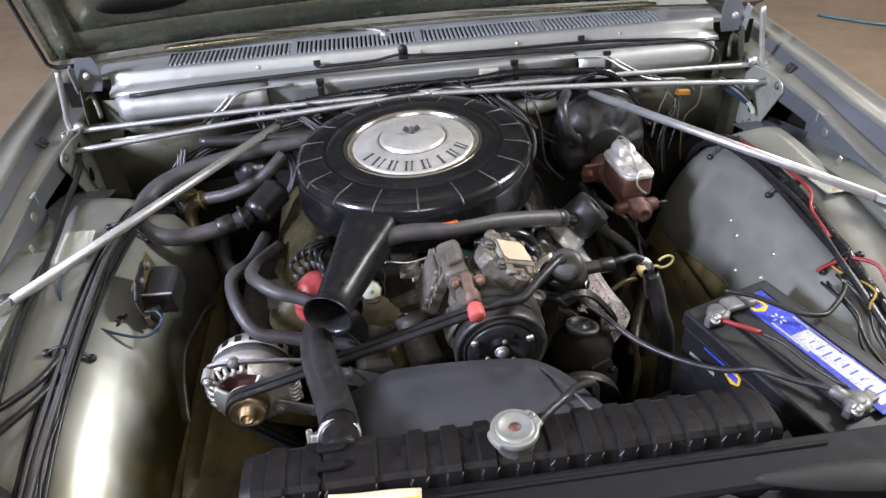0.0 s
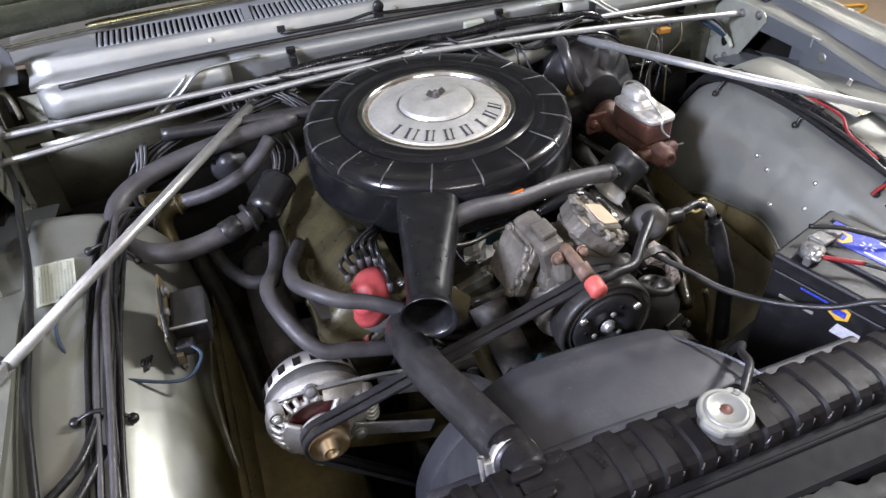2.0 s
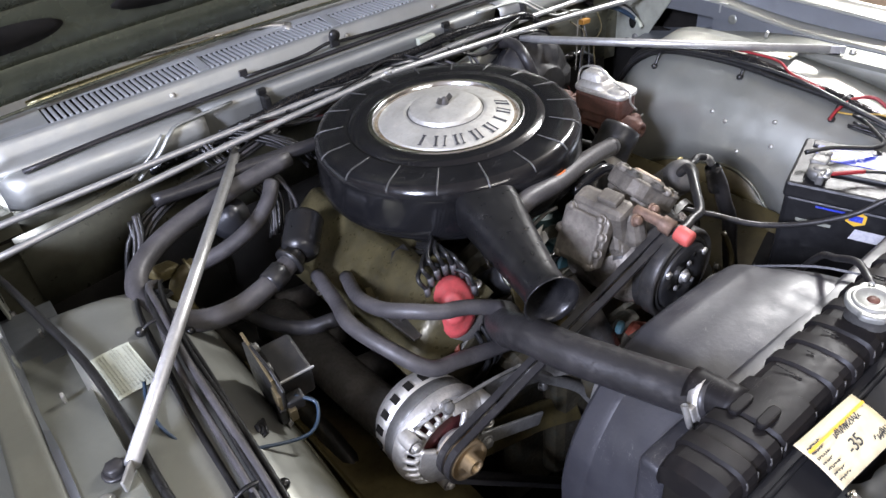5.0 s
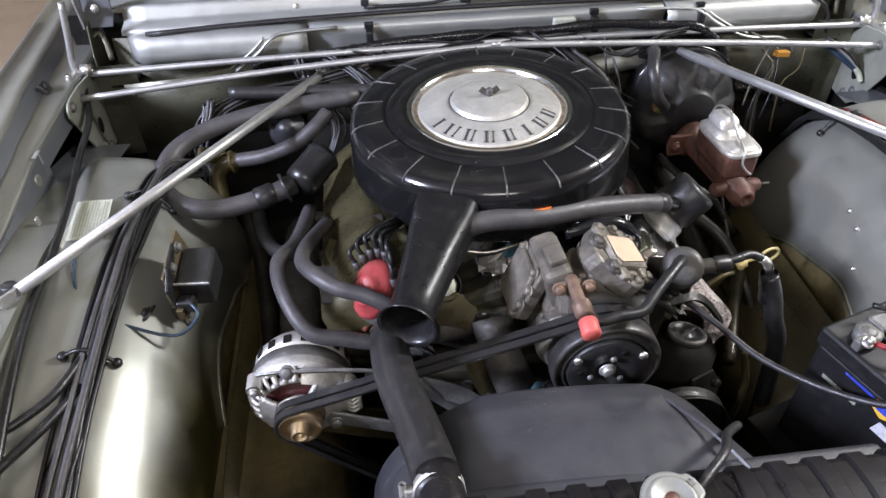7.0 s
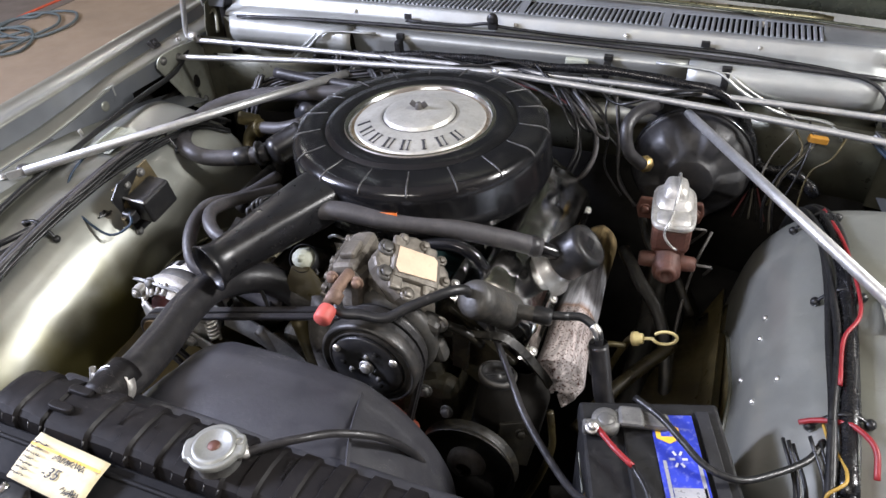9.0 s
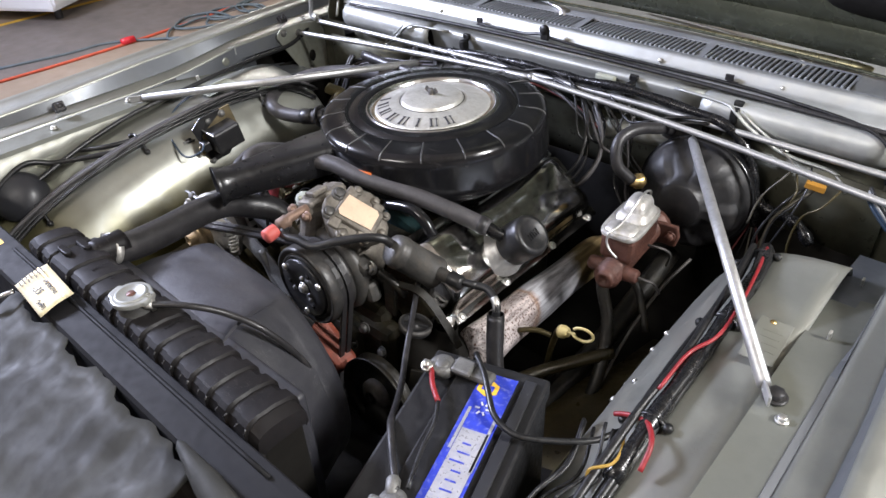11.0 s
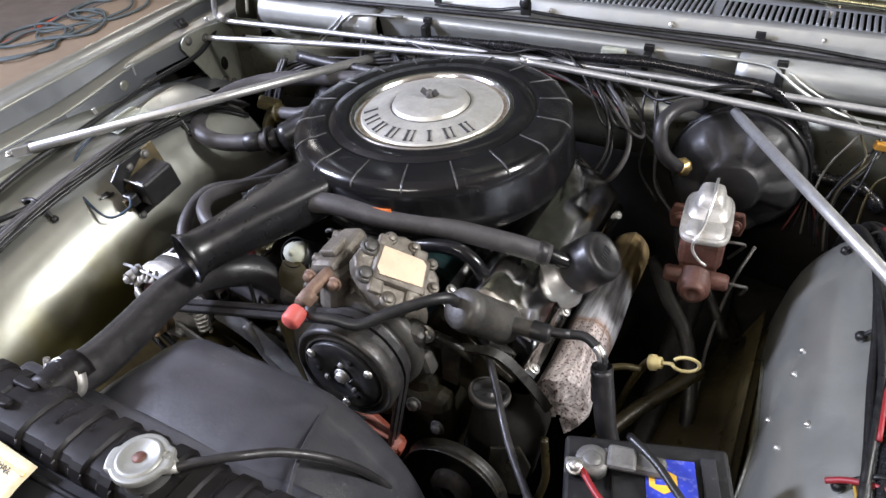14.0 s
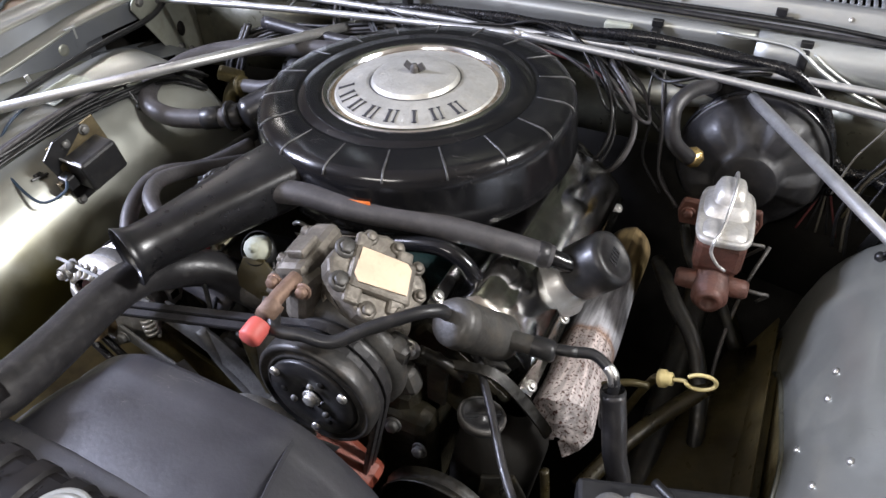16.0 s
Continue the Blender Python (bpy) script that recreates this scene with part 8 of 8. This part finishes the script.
def firewall_wires():
    rnd = random.Random(21)
    loom("wire_tangle", [(-0.225, 1.508, 0.899), (-0.20, 1.50, 0.895), (-0.15, 1.46, 0.88), (-0.12, 1.43, 0.86), (-0.10, 1.41, 0.83)], 8, 0.022, 0.0028, "thin wires hanging from the firewall loom", [WIRE, WIRE, WIRE, HOSE], 47)
    t = thing("firewall_loom", (0.20, 1.50, 0.90), "glossy taped black wiring loom along the firewall", "wiring")
    trunk = [(-0.36, 1.55, 0.865), (-0.30, 1.52, 0.886), (-0.26, 1.505, 0.893), (-0.14, 1.51, 0.908), (0.0, 1.512, 0.918), (0.12, 1.51, 0.921), (0.208, 1.505, 0.922), (0.335, 1.50, 0.930), (0.453, 1.50, 0.922), (0.54, 1.498, 0.912), (0.591, 1.495, 0.875), (0.615, 1.49, 0.83), (0.632, 1.485, 0.785)]
    part("trunk", sweep(trunk, lambda u: 0.0095 + 0.0012 * math.sin(u * 70), 12, 8), TAPE, t)
    part("branch", sweep([(0.628, 1.486, 0.79), (0.655, 1.48, 0.777), (0.685, 1.475, 0.778), (0.72, 1.47, 0.770), (0.75, 1.46, 0.745)], lambda u: 0.0105 + 0.0015 * math.sin(u * 30), 12, 6), TAPE, t)
    part("branch", sweep([(0.628, 1.486, 0.785), (0.638, 1.48, 0.76), (0.642, 1.475, 0.735)], lambda u: 0.012 - 0.004 * u, 10, 5), TAPE, t)
    for k in range(5):
        part("wire", sweep([(0.640 + 0.003 * (k - 2), 1.474, 0.740), (0.642 + 0.007 * (k - 2), 1.468, 0.715), (0.645 + 0.015 * (k - 2), 1.46, 0.67)], 0.0018, 6, 4), (WIRE_MAROON, WIRE, WIRE_WHITE, WIRE, WIRE_MAROON)[k], t)
    loom("wire_tangle", [(-0.18, 1.510, 0.904), (-0.12, 1.49, 0.895), (-0.05, 1.47, 0.885), (0.03, 1.48, 0.90), (0.12, 1.49, 0.90), (0.22, 1.47, 0.89), (0.29, 1.45, 0.86)], 8, 0.030, 0.0032, "tangle of thin wires behind the air cleaner", [WIRE, WIRE, WIRE, HOSE, WIRE, WIRE_MAROON, WIRE, WIRE, WIRE, HOSE, WIRE, WIRE], 7)
    loom("wire_tangle", [(0.26, 1.47, 0.89), (0.31, 1.42, 0.86), (0.33, 1.38, 0.82), (0.315, 1.35, 0.78), (0.28, 1.36, 0.75)], 4, 0.022, 0.0038, "black wires and tubes beside the air cleaner", [WIRE, HOSE, WIRE, WIRE], 17)
    loom("wire_tangle", [(-0.43, 1.42, 0.86), (-0.44, 1.40, 0.83), (-0.46, 1.38, 0.79), (-0.45, 1.36, 0.74), (-0.46, 1.33, 0.68)], 7, 0.014, 0.0042, "black wires hanging beside the heater hose", [WIRE, HOSE, WIRE], 19)
    loom("wire_tangle", [(-0.47, 1.40, 0.76), (-0.43, 1.42, 0.835), (-0.34, 1.45, 0.862), (-0.24, 1.46, 0.872), (-0.14, 1.48, 0.885)], 6, 0.018, 0.004, "black wires running to the firewall loom", [WIRE, HOSE], 23)
    loom("wire_tails", [(0.74, 1.47, 0.86), (0.72, 1.44, 0.83), (0.70, 1.43, 0.79), (0.69, 1.42, 0.74), (0.70, 1.42, 0.68)], 4, 0.045, 0.0022, "loose brown, blue and pale wires with connectors", [WIRE, GREASY_OLIVE, WIRE, WIRE_WHITE, WIRE], 29)
    loom("wire_tails", [(0.68, 1.50, 0.875), (0.69, 1.47, 0.85), (0.68, 1.45, 0.80), (0.665, 1.44, 0.74)], 3, 0.05, 0.0022, "loose thin wires on the bulkhead", [WIRE, GREASY_OLIVE, WIRE_WHITE, WIRE], 31)
    loom("wire_tangle", [(0.27, 1.50, 0.915), (0.30, 1.49, 0.87), (0.34, 1.48, 0.83), (0.38, 1.47, 0.80), (0.42, 1.45, 0.78)], 2, 0.03, 0.0028, "thin black wires hanging down the bulkhead", [WIRE], 53)
    loom("wire_tangle", [(-0.02, 1.50, 0.91), (0.06, 1.49, 0.90), (0.14, 1.50, 0.915), (0.22, 1.50, 0.90), (0.30, 1.50, 0.905)], 4, 0.024, 0.0034, "tangled black wires over the firewall loom", [WIRE, WIRE, HOSE], 59)
    loom("wire_tangle", [(-0.25, 1.506, 0.894), (-0.235, 1.475, 0.865), (-0.20, 1.44, 0.83), (-0.18, 1.41, 0.79), (-0.20, 1.38, 0.74)], 8, 0.035, 0.0036, "black wires dropping behind the heater hoses", [WIRE, HOSE, WIRE], 61)
    loom("wire_tangle", [(0.19, 1.50, 0.91), (0.26, 1.45, 0.885), (0.31, 1.40, 0.85), (0.33, 1.43, 0.83), (0.30, 1.48, 0.85), (0.24, 1.50, 0.88)], 3, 0.034, 0.0032, "black wires looping behind the air cleaner", [WIRE, WIRE, HOSE], 71)
    loom("wire_tangle", [(0.30, 1.50, 0.90), (0.36, 1.47, 0.87), (0.40, 1.46, 0.88), (0.46, 1.48, 0.90), (0.54, 1.50, 0.905)], 2, 0.026, 0.0036, "black wires sagging over the brake booster", [WIRE, WIRE, HOSE], 73)
    loom("wire_tangle", [(0.33, 1.49, 0.89), (0.345, 1.46, 0.84), (0.35, 1.45, 0.79), (0.36, 1.44, 0.73), (0.40, 1.42, 0.68)], 3, 0.04, 0.003, "thin black wires and lines down the firewall", [WIRE, HOSE, WIRE], 79)
    g = thing("wire_bundle", (0.86, 1.44, 0.83), "blue and white wires with cream ends by the bracket plate", "wire")
    for k, (mt, lift) in enumerate(((WIRE_BLUE, 0.0), (RODS, 0.006), (WIRE_BLUE, -0.007), (WIRE, 0.012))):
        part("wire", sweep([(0.810, 1.47, 0.872 + lift), (0.824, 1.452, 0.865 + lift), (0.848, 1.44, 0.848 + lift), (0.872, 1.435, 0.828 + lift * 0.6)], 0.0034, 8, 5), mt, g)
    part("tip", sweep([(0.870, 1.436, 0.830), (0.882, 1.432, 0.816), (0.886, 1.425, 0.803)], 0.0055, 8, 4), LABEL, g, "cream plastic end")
    c = thing("connector", (0.726, 1.478, 0.845), "orange plug connector on loose wires", "connector")
    part("shell", box(0.034, 0.014, 0.012, pose(0.726, 1.478, 0.852, 0, 8, 10), 0.002), mat("amber_plug", (0.42, 0.20, 0.03), 0.4), c)
    c = thing("connector", (0.268, 1.522, 0.92), "white plastic connector on the firewall loom", "connector")
    part("shell", box(0.045, 0.014, 0.018, pose(0.268, 1.522, 0.930), 0.003), LABEL, c)
    for x in (-0.12, 0.329, 0.549):
        t = thing("loom_clip", (x, 1.512, 0.92), "black loom clip on the cowl edge", "clip", "loom clips")
        part("strap", merge(box(0.014, 0.022, 0.03, pose(x, 1.517, 0.925), 0.003), box(0.018, 0.01, 0.012, pose(x, 1.528, 0.945), 0.002)), WIRE, t)
    # cable lying in the cowl trough
    solo("cowl_cable", sweep([(-0.12, 1.578, 0.961), (0.0, 1.577, 0.962), (0.06, 1.574, 0.972), (0.10, 1.573, 0.968), (0.25, 1.573, 0.962), (0.50, 1.572, 0.961), (0.62, 1.562, 0.959), (0.76, 1.535, 0.955), (0.815, 1.515, 0.93), (0.825, 1.50, 0.88)], 0.0036, 8, 6), WIRE, "thin black cable lying along the cowl", "cable")
    solo("bulkhead_tube", sweep([(0.28, 1.50, 0.83), (0.40, 1.51, 0.845), (0.46, 1.515, 0.85)], 0.022, 14, 4), PAINT_DULL, "silver tube stub on the firewall", "tube")


firewall_wires()


# ---- workshop floor things ----
def floor_things():
    solo("extension_cord", sweep([(-3.75, 0.6, 0.008), (-3.72, 1.3, 0.008), (-3.70, 1.77, 0.008), (-3.71, 2.26, 0.008), (-3.76, 2.8, 0.008), (-3.84, 3.5, 0.008), (-3.8, 4.6, 0.008)], 0.010, 8, 6), mat("orange_cord", (0.55, 0.09, 0.04), 0.5), "orange extension cord lying on the floor", "cord")
    c = solo("cord_plug", lathe([(0, -0.05), (0.02, -0.045), (0.024, 0), (0.02, 0.045), (0, 0.05)], 12, aim((-3.71, 2.25, 0.026), (0, 1, 0))), mat("red_plug", (0.6, 0.02, 0.03), 0.4), "red plug joint of the extension cord", "plug")
    rnd = random.Random(2)
    pts = []
    for k in range(60):
        g = k * 0.62
        r = 0.20 + 0.07 * math.sin(k * 0.9)
        pts.append((-3.60 + r * math.cos(g) + rnd.uniform(-0.03, 0.03), 2.62 + 0.014 * k + r * 1.2 * math.sin(g) + rnd.uniform(-0.03, 0.03), 0.012 + 0.003 * (k % 5)))
    pts = [(-3.95, 1.5, 0.01), (-3.85, 1.9, 0.01), (-3.80, 2.2, 0.01)] + pts
    solo("air_hose", sweep(pts, 0.009, 8, 4), mat("grey_air_hose", (0.10, 0.125, 0.13), 0.5), "grey hose coiled loosely on the floor", "hose")
    pts = [(3.6, 4.3, 0.01), (3.36, 3.91, 0.01), (3.02, 3.63, 0.01), (2.94, 3.36, 0.01), (3.2, 3.19, 0.01), (3.45, 3.12, 0.01), (3.25, 3.2, 0.03), (3.03, 3.19, 0.01), (2.98, 3.05, 0.01), (3.25, 2.95, 0.01), (3.0, 2.80, 0.01), (3.3, 2.6, 0.01), (3.9, 2.5, 0.01)]
    solo("extension_cord", sweep(pts, 0.010, 8, 6), mat("yellow_cord", (0.6, 0.32, 0.03), 0.5), "yellow extension cord snaking over the floor", "cord")
    solo("air_hose", sweep([(2.9, 4.2, 0.01), (3.15, 3.94, 0.01), (3.43, 3.77, 0.01), (3.8, 3.75, 0.01), (4.3, 3.9, 0.01)], 0.010, 8, 6), mat("blue_air_hose", (0.12, 0.25, 0.34), 0.5), "pale blue air hose on the floor", "hose")
    w = thing("white_cabinet", (-5.3, 2.6, 0), "low white painted cabinet standing on the workshop floor", "cabinet")
    q = Matrix.Translation((-5.28, 2.60, 0)) @ Matrix.Rotation(radians(30), 4, "Z")
    part("body", box(0.8, 1.5, 0.75, q @ pose(0, 0, 0.46), 0.03), WHITEBOX, w)
    part("door", box(0.02, 0.72, 0.66, q @ pose(0.405, -0.37, 0.46), 0.006), WHITEBOX, w)
    part("door", box(0.02, 0.72, 0.66, q @ pose(0.405, 0.37, 0.46), 0.006), WHITEBOX, w)
    for a, b in ((-0.3, -0.6), (0.3, -0.6), (-0.3, 0.6), (0.3, 0.6)):
        p = q @ Vector((a, b, 0.04))
        part("foot", lathe([(0.03, -0.04), (0.03, 0.05)], 12, pose(p.x, p.y, 0.04)), SATIN_BLACK, w)


floor_things()
